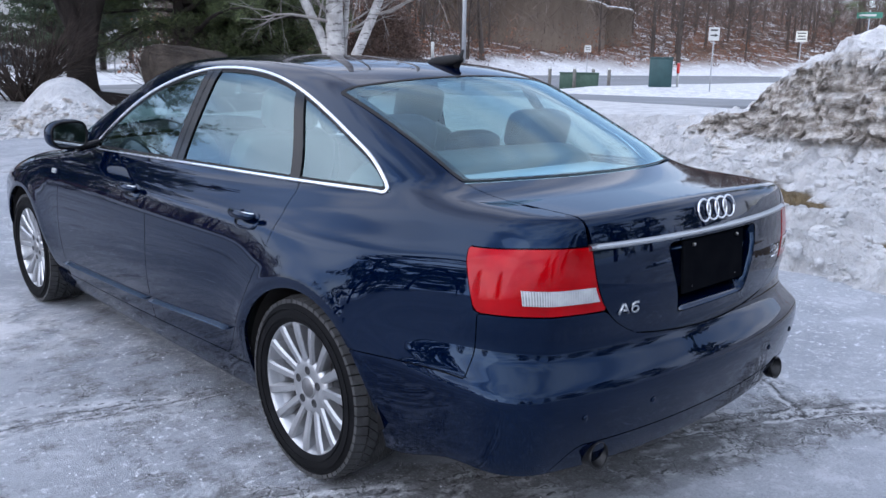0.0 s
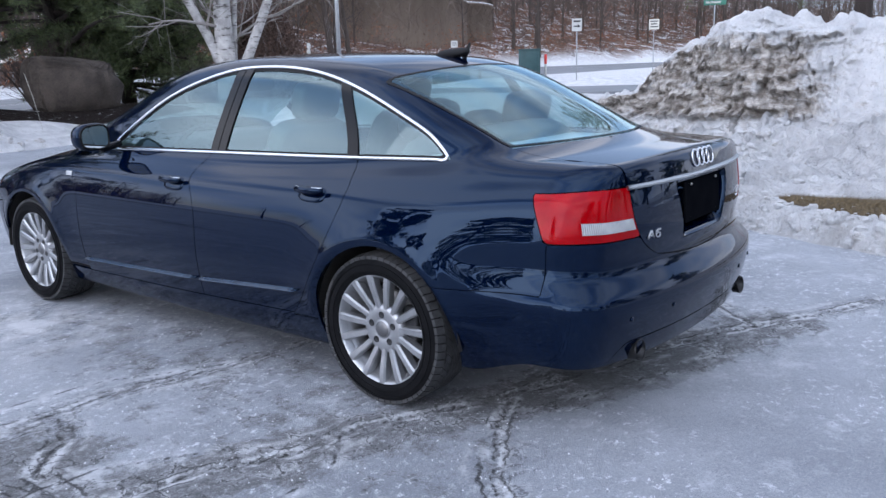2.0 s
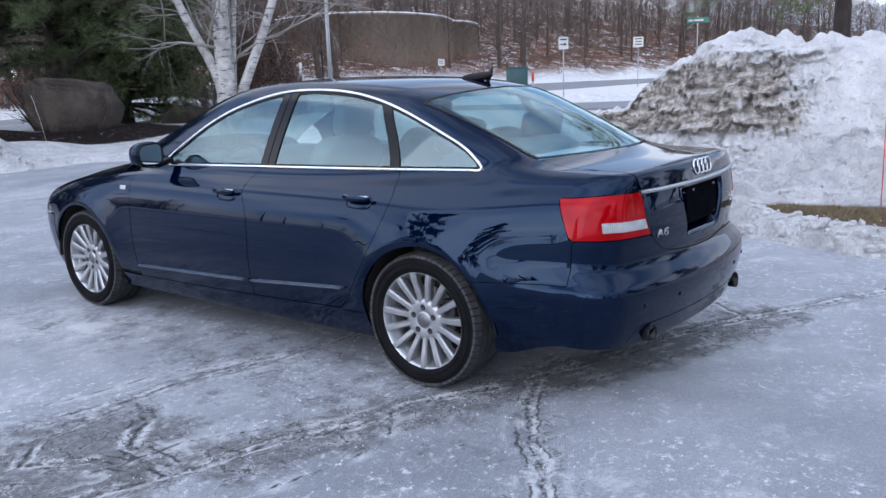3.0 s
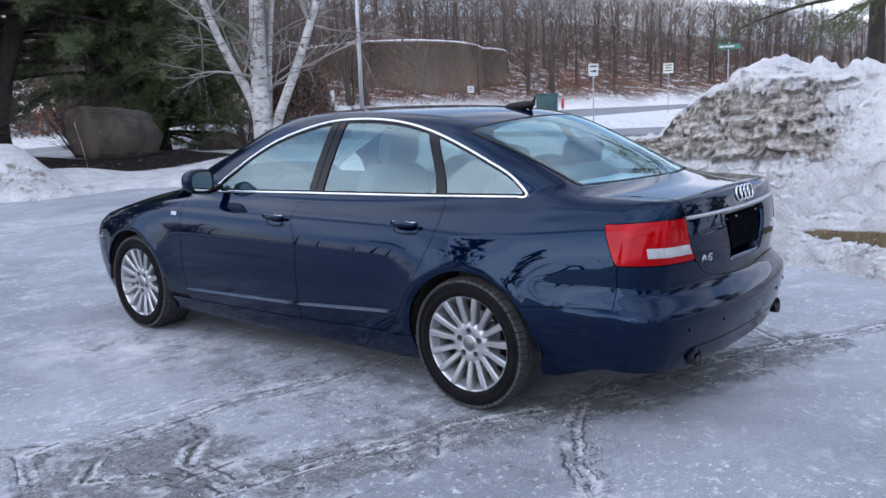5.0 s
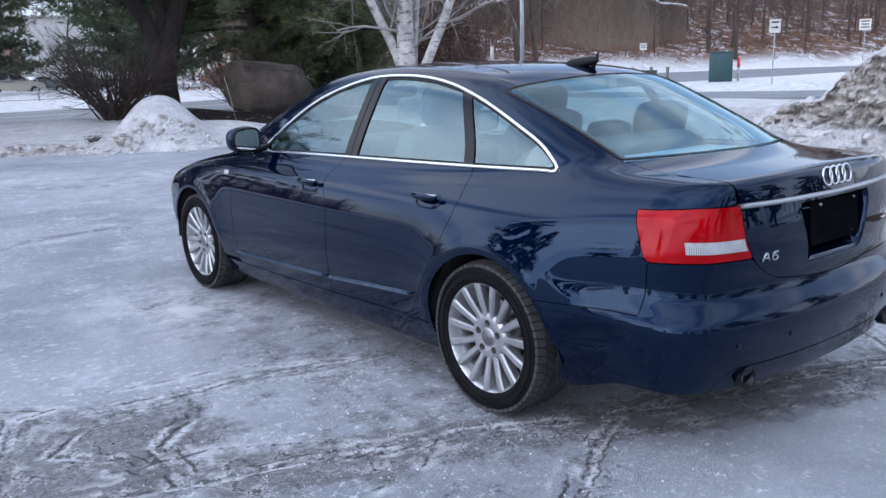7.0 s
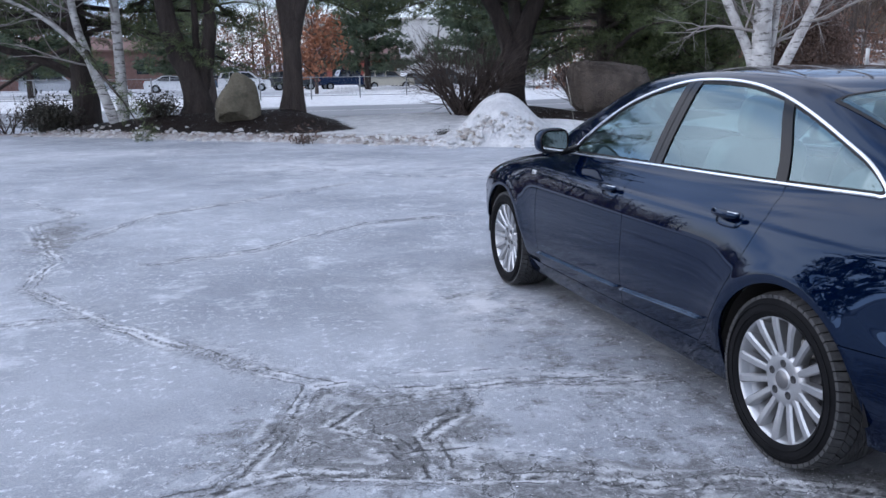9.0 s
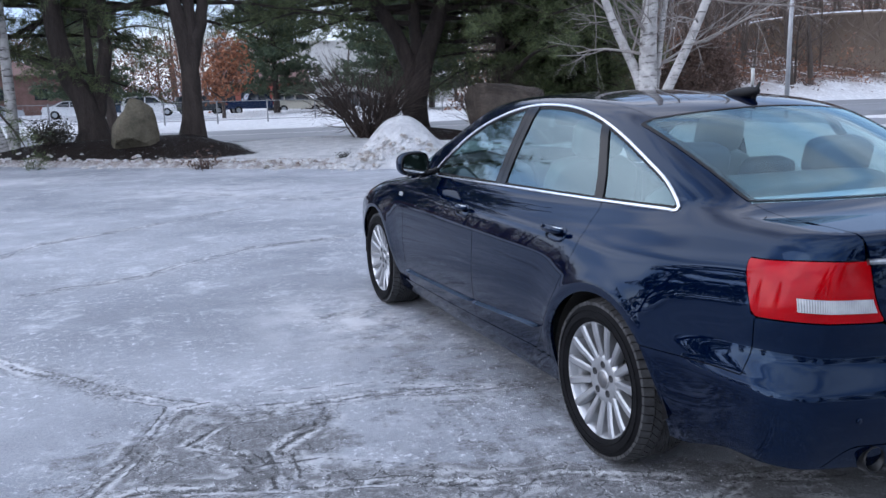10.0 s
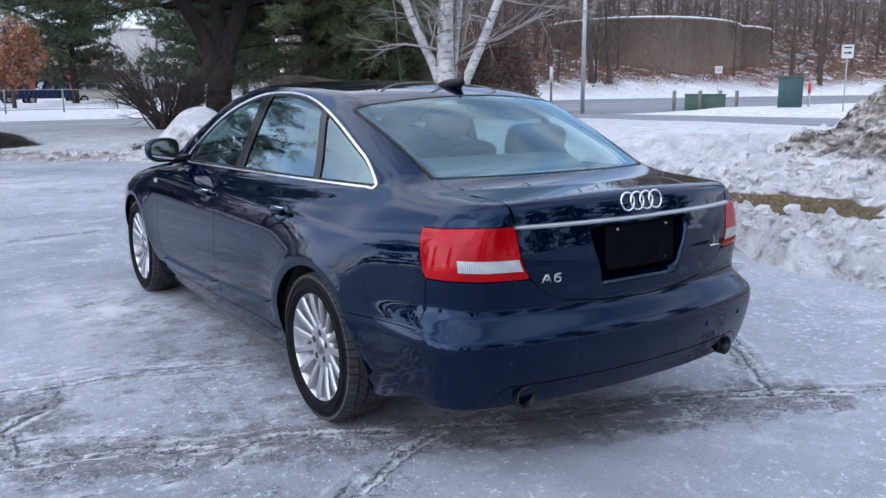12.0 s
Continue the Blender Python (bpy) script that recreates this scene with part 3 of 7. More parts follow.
        panel("reversing_lens", [behind(-0.75), above(lambda y: 0.792), below(0.833), no(lambda p: np.maximum(ax(p) - LID_EDGE(zz(p)) - 0.012, 0 * zz(p) - 9)), lambda p: ax(p) - 0.745], CLEAR_LENS, light, s, 0.005, 0.006, label="clear reversing strip", gap=0)
        panel("indicator", [before(2.315), behind(2.375), above(0.822), below(0.846)], CLEAR_LENS, car, s, 0.004, 0.006, gap=0)
        wing_mirror(car, flip)
        seat_front(car, flip)
        for axle in (-0.02, 2.843):
            rows = []
            for a in np.radians(np.linspace(-2, 182, 30)):
                rows.append([(-flip * x, axle + 0.385 * math.cos(a), 0.32 + 0.385 * math.sin(a)) for x in (0.50, 0.885)])
            v = [p for row in rows for p in row]
            part("arch_liner", (v, [(2 * i, 2 * i + 1, 2 * i + 3, 2 * i + 2) for i in range(len(rows) - 1)]), LINER, car, "grimy wheel arch liner")
    # A dark inner shell behind the gaps.
    panel("inner_shell", [lambda p: np.maximum(0.2 - zz(p), above_hem(p) + 0.03), below(0.93), arch(-0.02, 0.40), arch(2.843, 0.40), no(both(recess, behind(-0.8)))], UNDER, car, "lr", -0.030, 0, gap=0)
    return car, lid


def on_side(y, z, flip=1, off=0.0):
    """A point on the car's flank at a length and a height."""
    a, b = 0.3, 1.2
    for _ in range(30):
        m = (a + b) / 2
        if skin(np.array([m, y, z])) < 0:
            a = m
        else:
            b = m
    return (-flip * (b + off), y, z)


def on_back(x, z, off=0.0):
    """A point on the tail at a width and a height."""
    a, b = -0.5, -1.4
    for _ in range(30):
        m = (a + b) / 2
        if skin(np.array([x, m, z])) < 0:
            a = m
        else:
            b = m
    return (x, b - off, z)


def strip_along(rows, widths, depth, ledge=False):
    """A flat bar with a rounded face: rows of (point, up, out)."""
    verts, faces = [], []
    n = 7
    for (p, up, out), w in zip(rows, widths):
        p, up, out = Vector(p), Vector(up), Vector(out)
        for k in range(n):
            s = k / (n - 1) * 2 - 1
            bulge = depth * (1 - abs(s) ** 4) if not ledge else depth * (0.05 + 0.95 * (0.6 - s) / 1.35 if s > -0.75 else (1 + s) * 4)
            verts.append(p + up * (w * s) + out * (bulge - 0.004))
    for i in range(len(rows) - 1):
        for k in range(n - 1):
            a = i * n + k
            faces.append((a, a + 1, a + n + 1, a + n))
    m = len(rows) * n
    faces += [tuple(range(n)), tuple(range(m - n, m))[::-1]]
    return verts, faces


def moulding(door, y0, y1, z0, z1, flip):
    rows = []
    for s in np.linspace(0, 1, 24):
        y, z = y0 + (y1 - y0) * s, z0 + (z1 - z0) * s
        rows.append((on_side(y, z, flip), (0, 0, 1), (-flip, 0, 0)))
    v, f = strip_along(rows, [0.0125 * min(1, 40 * s * (1 - s) + 0.45) for s in np.linspace(0, 1, 24)], 0.026, True)
    part("door_moulding", (v, f), MOULDING, door, "blue rubbing strip along the door")


def door_handle(door, y, z, flip):
    """A grab bar with a bright top edge before a shallow cup."""
    x = on_side(y + 0.08, z, flip)[0]
    slope = Vector(on_side(y + 0.08, z + 0.03, flip)) - Vector(on_side(y + 0.08, z - 0.03, flip))
    lean = math.atan2(slope.x, slope.z)
    bm = bmesh.new()
    bmesh.ops.create_uvsphere(bm, u_segments=20, v_segments=12, radius=1.0)
    for v in bm.verts:
        v.co = Vector((0.008 * v.co.x, 0.082 * math.copysign(abs(v.co.y) ** 0.7, v.co.y), 0.037 * math.copysign(abs(v.co.z) ** 0.7, v.co.z)))
    m = Matrix.Translation((x, y + 0.08, z - 0.004)) @ Matrix.Rotation(lean, 4, "Y")
    bmesh.ops.transform(bm, matrix=m, verts=bm.verts)
    handle = part("door_handle", bm, NAVY, door, "navy grab handle with a bright top edge")
    rows = [Vector((x - flip * (0.012 + 0.022 * math.sin(math.pi * s) ** 0.5), y + 0.165 * s, z + 0.018)) for s in np.linspace(0, 1, 16)]
    bar = tube(rows, [0.009 + 0.008 * math.sin(math.pi * s) ** 0.5 for s in np.linspace(0, 1, 16)], 10)
    part("grip", bar, NAVY, handle)
    top = tube([r + Vector((-flip * 0.003, 0, 0.010)) for r in rows], [0.003 + 0.003 * math.sin(math.pi * s) for s in np.linspace(0, 1, 16)], 8)
    part("bright_edge", top, CHROME, handle, "bright chrome edge")


def wing_mirror(car, flip):
    bm = bmesh.new()
    bmesh.ops.create_uvsphere(bm, u_segments=28, v_segments=18, radius=1.0)
    for v in bm.verts:
        x, y, z = v.co
        g = lambda c, e: math.copysign(abs(c) ** e, c)  # noqa: E731
        yb = g(y, 0.75) * (0.085 if y > 0 else 0.030)
        v.co = Vector((0.098 * g(x, 0.72), yb, 0.074 * g(z, 0.72) * (1.0 + 0.10 * g(x, 1) * flip)))
    place = Matrix.Translation((-flip * 0.938, 1.985, 1.052)) @ Matrix.Rotation(flip * radians(8), 4, "Z")
    bmesh.ops.transform(bm, matrix=place, verts=bm.verts)
    shell = part("wing_mirror", bm, NAVY, car, "navy door mirror on a dark foot")
    bm = bmesh.new()
    bmesh.ops.create_circle(bm, cap_ends=True, segments=40, radius=1.0)
    for v in bm.verts:
        x, y, _ = v.co
        v.co = Vector((0.082 * math.copysign(abs(x) ** 0.62, x), -0.031, 0.058 * math.copysign(abs(y) ** 0.62, y) * (1.0 + 0.10 * x * flip)))
    bmesh.ops.transform(bm, matrix=place, verts=bm.verts)
    part("mirror_glass", bm, MIRROR, shell, "flat mirror glass", smooth=False)
    ring = []
    for k in range(48):
        a = 2 * math.pi * k / 48
        x, z = math.cos(a), math.sin(a)
        ring.append(place @ Vector((0.087 * math.copysign(abs(x) ** 0.62, x), -0.029, 0.063 * math.copysign(abs(z) ** 0.62, z) * (1.0 + 0.10 * x * flip))))
    part("mirror_rim", tube(ring, 0.007, 8, True), GLOSS_BLACK, shell)
    bm = bmesh.new()
    box(bm, (0.13, 0.05, 0.035), Matrix.Translation((-flip * 0.835, 1.985, 0.995)) @ Matrix.Rotation(flip * radians(-12), 4, "Y"), 0.012)
    part("mirror_foot", bm, GLOSS_BLACK, shell)


def cushion(bm, size, m, round_=0.35):
    """A padded block."""
    made = bmesh.ops.create_uvsphere(bm, u_segments=24, v_segments=16, radius=1.0)
    for v in made["verts"]:
        c = [math.copysign(abs(a) ** round_, a) for a in v.co]
        v.co = m @ Vector((c[0] * size[0] / 2, c[1] * size[1] / 2, c[2] * size[2] / 2))
    return bm


def seat_front(car, flip):
    x = -flip * 0.37
    bm = bmesh.new()
    cushion(bm, (0.50, 0.14, 0.66), Matrix.Translation((x, 0.98, 0.82)) @ Matrix.Rotation(radians(20), 4, "X"))
    back = part("front_seat", bm, LEATHER, car, "pale grey leather front seat")
    bm = bmesh.new()
    cushion(bm, (0.50, 0.52, 0.16), Matrix.Translation((x, 1.28, 0.48)))
    part("seat_cushion", bm, LEATHER, back)
    bm = bmesh.new()
    cushion(bm, (0.27, 0.11, 0.19), Matrix.Translation((x, 0.845, 1.225)) @ Matrix.Rotation(radians(12), 4, "X"), 0.5)
    part("headrest", bm, LEATHER, back, "padded grey headrest")
    for d in (-0.06, 0.06):
        part("headrest_post", tube([(x + d, 0.875, 1.10), (x + d, 0.85, 1.20)], 0.007, 8), CHROME, back)


def build_interior(car):
    bm = bmesh.new()
    cushion(bm, (1.32, 0.16, 0.62), Matrix.Translation((0, 0.10, 0.80)) @ Matrix.Rotation(radians(22), 4, "X"), 0.3)
    bench = part("rear_bench", bm, LEATHER, car, "pale grey leather rear bench")
    bm = bmesh.new()
    cushion(bm, (1.32, 0.52, 0.18), Matrix.Translation((0, 0.38, 0.47)), 0.3)
    part("bench_cushion", bm, LEATHER, bench)
    for x in (-0.40, 0.40):
        bm = bmesh.new()
        cushion(bm, (0.35, 0.12, 0.18), Matrix.Translation((x, 0.095, 1.150)) @ Matrix.Rotation(radians(14), 4, "X"), 0.5)
        part("headrest", bm, LEATHER_DARK, bench, "dark padded rear headrest")
        for d in (-0.06, 0.06):
            part("headrest_post", tube([(x + d, 0.105, 0.98), (x + d, 0.098, 1.12)], 0.007, 8), CHROME, bench)
    bm = bmesh.new()
    cushion(bm, (0.26, 0.10, 0.12), Matrix.Translation((0, 0.095, 1.105)) @ Matrix.Rotation(radians(14), 4, "X"), 0.5)
    part("headrest", bm, LEATHER_DARK, bench, "dark padded rear headrest")
    bm = bmesh.new()
    box(bm, (1.18, 0.46, 0.03), Matrix.Translation((0, -0.27, 1.005)), 0.01)
    part("parcel_shelf", bm, SHELF, car, "pale carpeted parcel shelf")
    bm = bmesh.new()
    cushion(bm, (1.40, 0.55, 0.34), Matrix.Translation((0, 2.15, 0.83)), 0.35)
    part("dashboard", bm, LEATHER_DARK, car)
    ring = [Vector((-0.37 + 0.185 * math.cos(a), 1.83 - 0.06 * math.sin(a), 0.90 + 0.175 * math.sin(a))) for a in np.linspace(0, 2 * math.pi, 40, endpoint=False)]
    wheel = part("steering_wheel", tube(ring, 0.015, 10, True), LEATHER_DARK, car)
    bm = bmesh.new()
    cushion(bm, (0.16, 0.06, 0.14), Matrix.Translation((-0.37, 1.85, 0.90)), 0.6)
    part("steering_hub", bm, LEATHER_DARK, wheel)
    part("steering_spokes", joined(tube([(-0.55, 1.83, 0.90), (-0.19, 1.83, 0.90)], 0.016, 8), tube([(-0.37, 1.86, 0.74), (-0.37, 1.84, 0.9)], 0.016, 8)), LEATHER_DARK, wheel)
    panel("headlining", [above(1.34), either(behind(1.75)), before(0.12), lambda p: ax(p) - 0.56], CLOTH, car, "lr", -0.035, 0, label="pale cloth headlining", gap=0)
    bm = bmesh.new()
    cushion(bm, (0.24, 0.03, 0.07), Matrix.Translation((0, 1.72, 1.29)), 0.6)
    part("inside_mirror", bm, LEATHER_DARK, car)
    bm = bmesh.new()
    box(bm, (1.5, 3.0, 0.04), Matrix.Translation((0, 1.1, 0.30)))
    part("cabin_floor", bm, UNDER, car)


def ring_of(radius, tube_r, m, steps=40, sides=10):
    return moved(tube([(radius * math.cos(a), 0, radius * math.sin(a)) for a in np.linspace(0, 2 * math.pi, steps, endpoint=False)], tube_r, sides, True), m)


def build_tail(car, lid):
    # Recess for the plate, as a tray with sloping walls.
    outline = []
    for k in range(64):
        a = 2 * math.pi * k / 64
        d = Vector((math.cos(a), math.sin(a)))
        s = 0.5
        lo, hi = 0.0, 0.6
        for _ in range(24):
            s = (lo + hi) / 2
            if recess(np.array([d.x * s, 0, 0.815 + d.y * s])) < 0:
                lo = s
            else:
                hi = s
        outline.append((d.x * s, 0.815 + d.y * s))
    verts = [on_back(x, z, -0.001) for x, z in outline]
    verts += [(x * 0.90, on_back(x, z)[1] + 0.028, 0.815 + (z - 0.815) * (0.9 if z > 0.815 else 0.62)) for x, z in outline]
    faces = [(k, (k + 1) % 64, 64 + (k + 1) % 64, 64 + k) for k in range(64)] + [tuple(range(127, 63, -1))]
    part("plate_recess", (verts, faces), NAVY, lid, "recessed tray for the number plate")
    bm = bmesh.new()
    box(bm, (0.36, 0.012, 0.165), Matrix.Translation((0.0, -0.999, 0.838)) @ Matrix.Rotation(radians(-4), 4, "X"), 0.004)
    plate = part("plate_holder", bm, PLATE_BLACK, lid, "empty black plate holder with four screws", smooth=False)
    for x in (-0.13, 0.13):
        for z in (0.775, 0.905):
            bm = bmesh.new()
            bmesh.ops.create_uvsphere(bm, u_segments=10, v_segments=6, radius=0.006, matrix=Matrix.Translation((x, -1.004, z)))
            part("screw", bm, STEEL, plate)
    rows = []
    for x in np.linspace(-0.572, 0.572, 41):
        rows.append((on_back(x, 0.943, 0.002), (0, 0, 1), (0, -1, 0)))
    part("trim_strip", strip_along(rows, [0.0095] * 41, 0.014), SATIN, lid, "satin aluminium strip across the boot lid")
    # Badge of four rings, and the smaller badges.
    tilt = Matrix.Rotation(radians(-12), 4, "X")
    rings = [ring_of(0.0335, 0.0036, Matrix.Translation(on_back(x, 1.003, 0.004)) @ tilt) for x in (-0.0735, -0.0245, 0.0245, 0.0735)]
    part("ring_badge", joined(*rings), CHROME, lid, "four chrome rings")
    m = Matrix.Translation(on_back(-0.432, 0.757, 0.003)) @ Matrix.Rotation(radians(-12), 4, "Z") @ Matrix.Scale(0.78, 4)
    strokes = [((-0.050, 0, -0.019), (-0.030, 0, 0.019), (-0.024, 0, 0.019), (-0.004, 0, -0.019)), ((-0.030, 0, -0.006), (-0.012, 0, -0.006))]
    strokes.append([(0.046, 0, 0.018), (0.030, 0, 0.018), (0.018, 0, 0.013), (0.013, 0, 0.002)])
    left = [tube([m @ Vector(q) for q in ps], 0.0040, 6) for ps in strokes]
    left.append(moved(tube([(0.029 + 0.016 * math.cos(a), 0, -0.007 + 0.0115 * math.sin(a)) for a in np.linspace(0, 2 * math.pi, 20, endpoint=False)], 0.0038, 6, True), m))
    part("model_badge", joined(*left), SATIN, lid, "small chrome badge")
    text = bpy.data.curves.new("engine_badge", "FONT")
    text.body, text.size, text.extrude, text.align_x = "3.2", 0.042, 0.002, "CENTER"
    text.materials.append(CHROME)
    ob = new("engine_badge", text)
    x, y, z = on_back(0.452, 0.795, 0.007)
    ob.matrix_world = Matrix.Translation((x, y, z)) @ Matrix.Rotation(radians(10), 4, "Z") @ Matrix.Rotation(radians(90), 4, "X")
    tagged(under(ob, lid), "small chrome figures")
    part("badge_bar", tube([on_back(0.42, 0.783, 0.002), on_back(0.485, 0.783, 0.002)], 0.004, 6), CHROME, lid)
    # Exhaust tips with dark insides.
    for x in (-0.545, 0.545):
        m = Matrix.Translation((x, -0.968, 0.335)) @ Matrix.Rotation(radians(-6), 4, "X")
        outer = moved(lathe([(0.10, 0.037), (-0.020, 0.040), (-0.029, 0.042), (-0.032, 0.040), (-0.028, 0.035), (0.05, 0.033), (0.08, 0.0)], 32, "y"), m)
        part("exhaust_tip", outer, SOOT, car, "round sooty exhaust tip")
    for x in (-0.36, -0.62, 0.36, 0.62):
        p = on_back(x, 0.475, 0.0015)
        bm = bmesh.new()
        bmesh.ops.create_uvsphere(bm, u_segments=12, v_segments=8, radius=0.010, matrix=Matrix.Translation(p) @ Matrix.Diagonal((1, 0.35, 1, 1)))
        part("parking_sensor", bm, NAVY, car)
    # Roof aerial: a low fin on a rounded base.
    bm = bmesh.new()
    cushion(bm, (0.064, 0.20, 0.046), Matrix.Translation((0, 0.265, 1.436)) @ Matrix.Rotation(radians(-6), 4, "X"), 0.75)
    fin = part("roof_aerial", bm, BLACK_TRIM, car, "black roof aerial with a short fin")
    part("aerial_fin", tube([(0, 0.200, 1.415), (0, 0.176, 1.452), (0, 0.160, 1.482)], [0.020, 0.013, 0.006], 8, flat=0.5), BLACK_TRIM, fin)


# ---- wheels ----
def build_wheel(car):
    """One wheel facing -x, its middle at the origin."""
    wheel = new("wheel")
    wheel.parent = car
    tagged(wheel, "silver alloy wheel with slim spokes and a worn tyre")
    prof = [(-0.088, 0.230), (-0.099, 0.235), (-0.108, 0.247), (-0.1115, 0.264), (-0.109, 0.284), (-0.102, 0.301), (-0.092, 0.311), (0.124, 0.311), (0.136, 0.300), (0.144, 0.262), (0.120, 0.236), (0.088, 0.230)]
    tyre = part("tyre", lathe(prof, 72), RUBBER, wheel, "black tyre with blocky tread")
    # Sidewall ribs.
    ribs = [moved(tube([(0, r * math.cos(a), r * math.sin(a)) for a in np.linspace(0, 2 * math.pi, 64, endpoint=False)], 0.0022, 6, True), Matrix.Translation((x, 0, 0))) for x, r in ((-0.1115, 0.254), (-0.112, 0.283))]
    part("sidewall_rib", joined(*ribs), RUBBER, tyre)
    # Tread blocks, slanted in towards the middle.
    verts, faces = [], []
    count = 58
    for k in range(count):
        for x0, x1, slant, shift in ((-0.102, -0.062, 0.06, 0.0), (-0.055, -0.014, 0.40, 0.4), (-0.008, 0.034, 0.85, 0.1), (0.041, 0.084, 0.85, 0.6), (0.091, 0.134, 0.30, 0.2)):
            a0, wide = 2 * math.pi * (k + shift) / count, 2 * math.pi / count * 0.86
            n = len(verts)
            for r in (0.300, 0.3245):
                for x, da in ((x0, 0), (x1, slant * (x1 - x0) / 0.3245 * 2.2)):
                    rr = r - (0.010 if r > 0.31 and (x < -0.1 or x > 0.13) else 0.0)
                    for a in (a0 + da, a0 + da + wide):
                        verts.append((x, rr * math.cos(a), rr * math.sin(a)))
            for f in ((4, 5, 7, 6), (0, 1, 5, 4), (2, 6, 7, 3), (0, 4, 6, 2), (1, 3, 7, 5)):
                faces.append(tuple(n + i for i in f))
    part("tread", (verts, faces), TREAD, tyre, "grey worn tread blocks", smooth=False)
    rim = part("rim", lathe([(-0.060, 0.200), (-0.084, 0.209), (-0.0945, 0.215), (-0.0965, 0.220), (-0.094, 0.223), (-0.086, 0.219), (0.06, 0.200), (0.085, 0.214)], 72), RIM_SILVER, wheel, "bright silver alloy rim")
    part("rim_barrel", lathe([(-0.060, 0.200), (-0.050, 0.194), (-0.02, 0.180), (0.06, 0.178), (0.085, 0.210)], 60), RIM_SILVER, rim)
    # Slim spokes, thicker at the hub, hollowed along the face.
    spokes = 15
    for k in range(spokes):
        a = 2 * math.pi * (k + 0.25) / spokes
        rows = []
        for s in np.linspace(0, 1, 9):
            r = 0.070 + (0.2205 - 0.070) * s
            half = 0.0125 + 0.0045 * s
            face = -0.0745 - 0.0225 * math.sin(math.pi * 0.5 * s) ** 1.4
            rows.append((r, half, face))
        v, f = [], []
        for r, half, face in rows:
            for w, d in ((-half, 0.042), (-half, 0.009), (-half * 0.62, 0.001), (half * 0.62, 0.001), (half, 0.009), (half, 0.042)):
                v.append((face + d, r * math.cos(a) - w * math.sin(a), r * math.sin(a) + w * math.cos(a)))
        for i in range(8):
            for j in range(5):
                q = i * 6 + j
                f.append((q, q + 6, q + 7, q + 1))
        bm = bmesh.new()
        vs = [bm.verts.new(p) for p in v]
        for q in f:
            bm.faces.new([vs[i] for i in q])
        crisp(bm, 30)
        part("spoke", bm, RIM_SILVER, rim)
    hub = part("hub", lathe([(-0.03, 0.101), (-0.055, 0.100), (-0.066, 0.096), (-0.0735, 0.087), (-0.0765, 0.076), (-0.0768, 0.060), (-0.075, 0.042), (-0.072, 0.036), (-0.075, 0.035), (-0.078, 0.032), (-0.080, 0.0)], 40), RIM_SILVER, rim)
    part("hub_cap", lathe([(-0.077, 0.0325), (-0.0805, 0.030), (-0.0815, 0.0)], 32), SATIN_GREY, hub, "grey hub cap")
    for k in range(5):
        a = 2 * math.pi * k / 5 + 0.3
        m = Matrix.Translation((0, 0.057 * math.cos(a), 0.057 * math.sin(a)))
        part("wheel_bolt", moved(lathe([(-0.0768, 0.0140), (-0.0785, 0.0135), (-0.0782, 0.0115), (-0.0772, 0.0105), (-0.0772, 0.0)], 16), m), SATIN_DARK, hub)
    part("brake_disc", lathe([(-0.010, 0.06), (-0.018, 0.155), (-0.002, 0.157), (0.0, 0.06)], 48), STEEL, wheel)
    bm = bmesh.new()
    box(bm, (0.07, 0.07, 0.16), Matrix.Translation((-0.010, -0.125, 0.03)), 0.012)
    part("brake_caliper", bm, SATIN_DARK, wheel)
    for ob in [rim] + list(rim.children_recursive):
        ob.data.transform(Matrix.Diagonal((1, 1.072, 1.072, 1)))
    # Black disc added to keep the space behind the spokes dark.
    part("inner_drum", lathe([(0.02, 0.0), (0.02, 0.176), (0.085, 0.205)], 40), UNDER, wheel)
    return wheel


SOOT = mottled("sooty_steel", (0.006, 0.006, 0.0065), (0.040, 0.040, 0.041), 18, 90, 0.4, 0.1, 0.002, 0.8)
RIM_SILVER = mottled("rim_silver", (0.34, 0.345, 0.355), (0.43, 0.435, 0.445), 9, 90, 0.36, 0.05, 0.001, 0.8)
SATIN_GREY = shader("cap_grey", (0.16, 0.16, 0.165), 0.35, 0.6)
SATIN_DARK = shader("bolt_grey", (0.045, 0.045, 0.047), 0.4, 0.7)

car, boot_lid = build_car()
build_interior(car)
build_tail(car, boot_lid)
first_wheel = build_wheel(car)
first_wheel.matrix_basis = Matrix.Translation((-0.795, 0.0, 0.325))
copy_thing(first_wheel, Matrix.Translation((-0.795, 2.843, 0.325)) @ Matrix.Rotation(0.7, 4, "X"))
for y in (0.0, 2.843):
    copy_thing(first_wheel, Matrix.Translation((0.795, y, 0.325)) @ Matrix.Rotation(math.pi, 4, "Z"))


# ---- noise and fast meshes ----
def hashed(i, j, k=0):
    h = (i * 374761393 + j * 668265263 + k * 974634777) & 0x7FFFFFFF
    h = ((h ^ (h >> 13)) * 1274126177) & 0x7FFFFFFF
    return ((h ^ (h >> 16)) & 0xFFFF) / 65535.0


def grain(x, y, scale, seed=0):
    """Smooth noise in the plane, 0 to 1, one lump every scale metres."""
    u, v = np.asarray(x) / scale, np.asarray(y) / scale
    i, j = np.floor(u).astype(np.int64), np.floor(v).astype(np.int64)
    a, b = u - i, v - j
    a, b = a * a * (3 - 2 * a), b * b * (3 - 2 * b)
    low = hashed(i, j, seed) * (1 - a) + hashed(i + 1, j, seed) * a
    high = hashed(i, j + 1, seed) * (1 - a) + hashed(i + 1, j + 1, seed) * a
    return low * (1 - b) + high * b


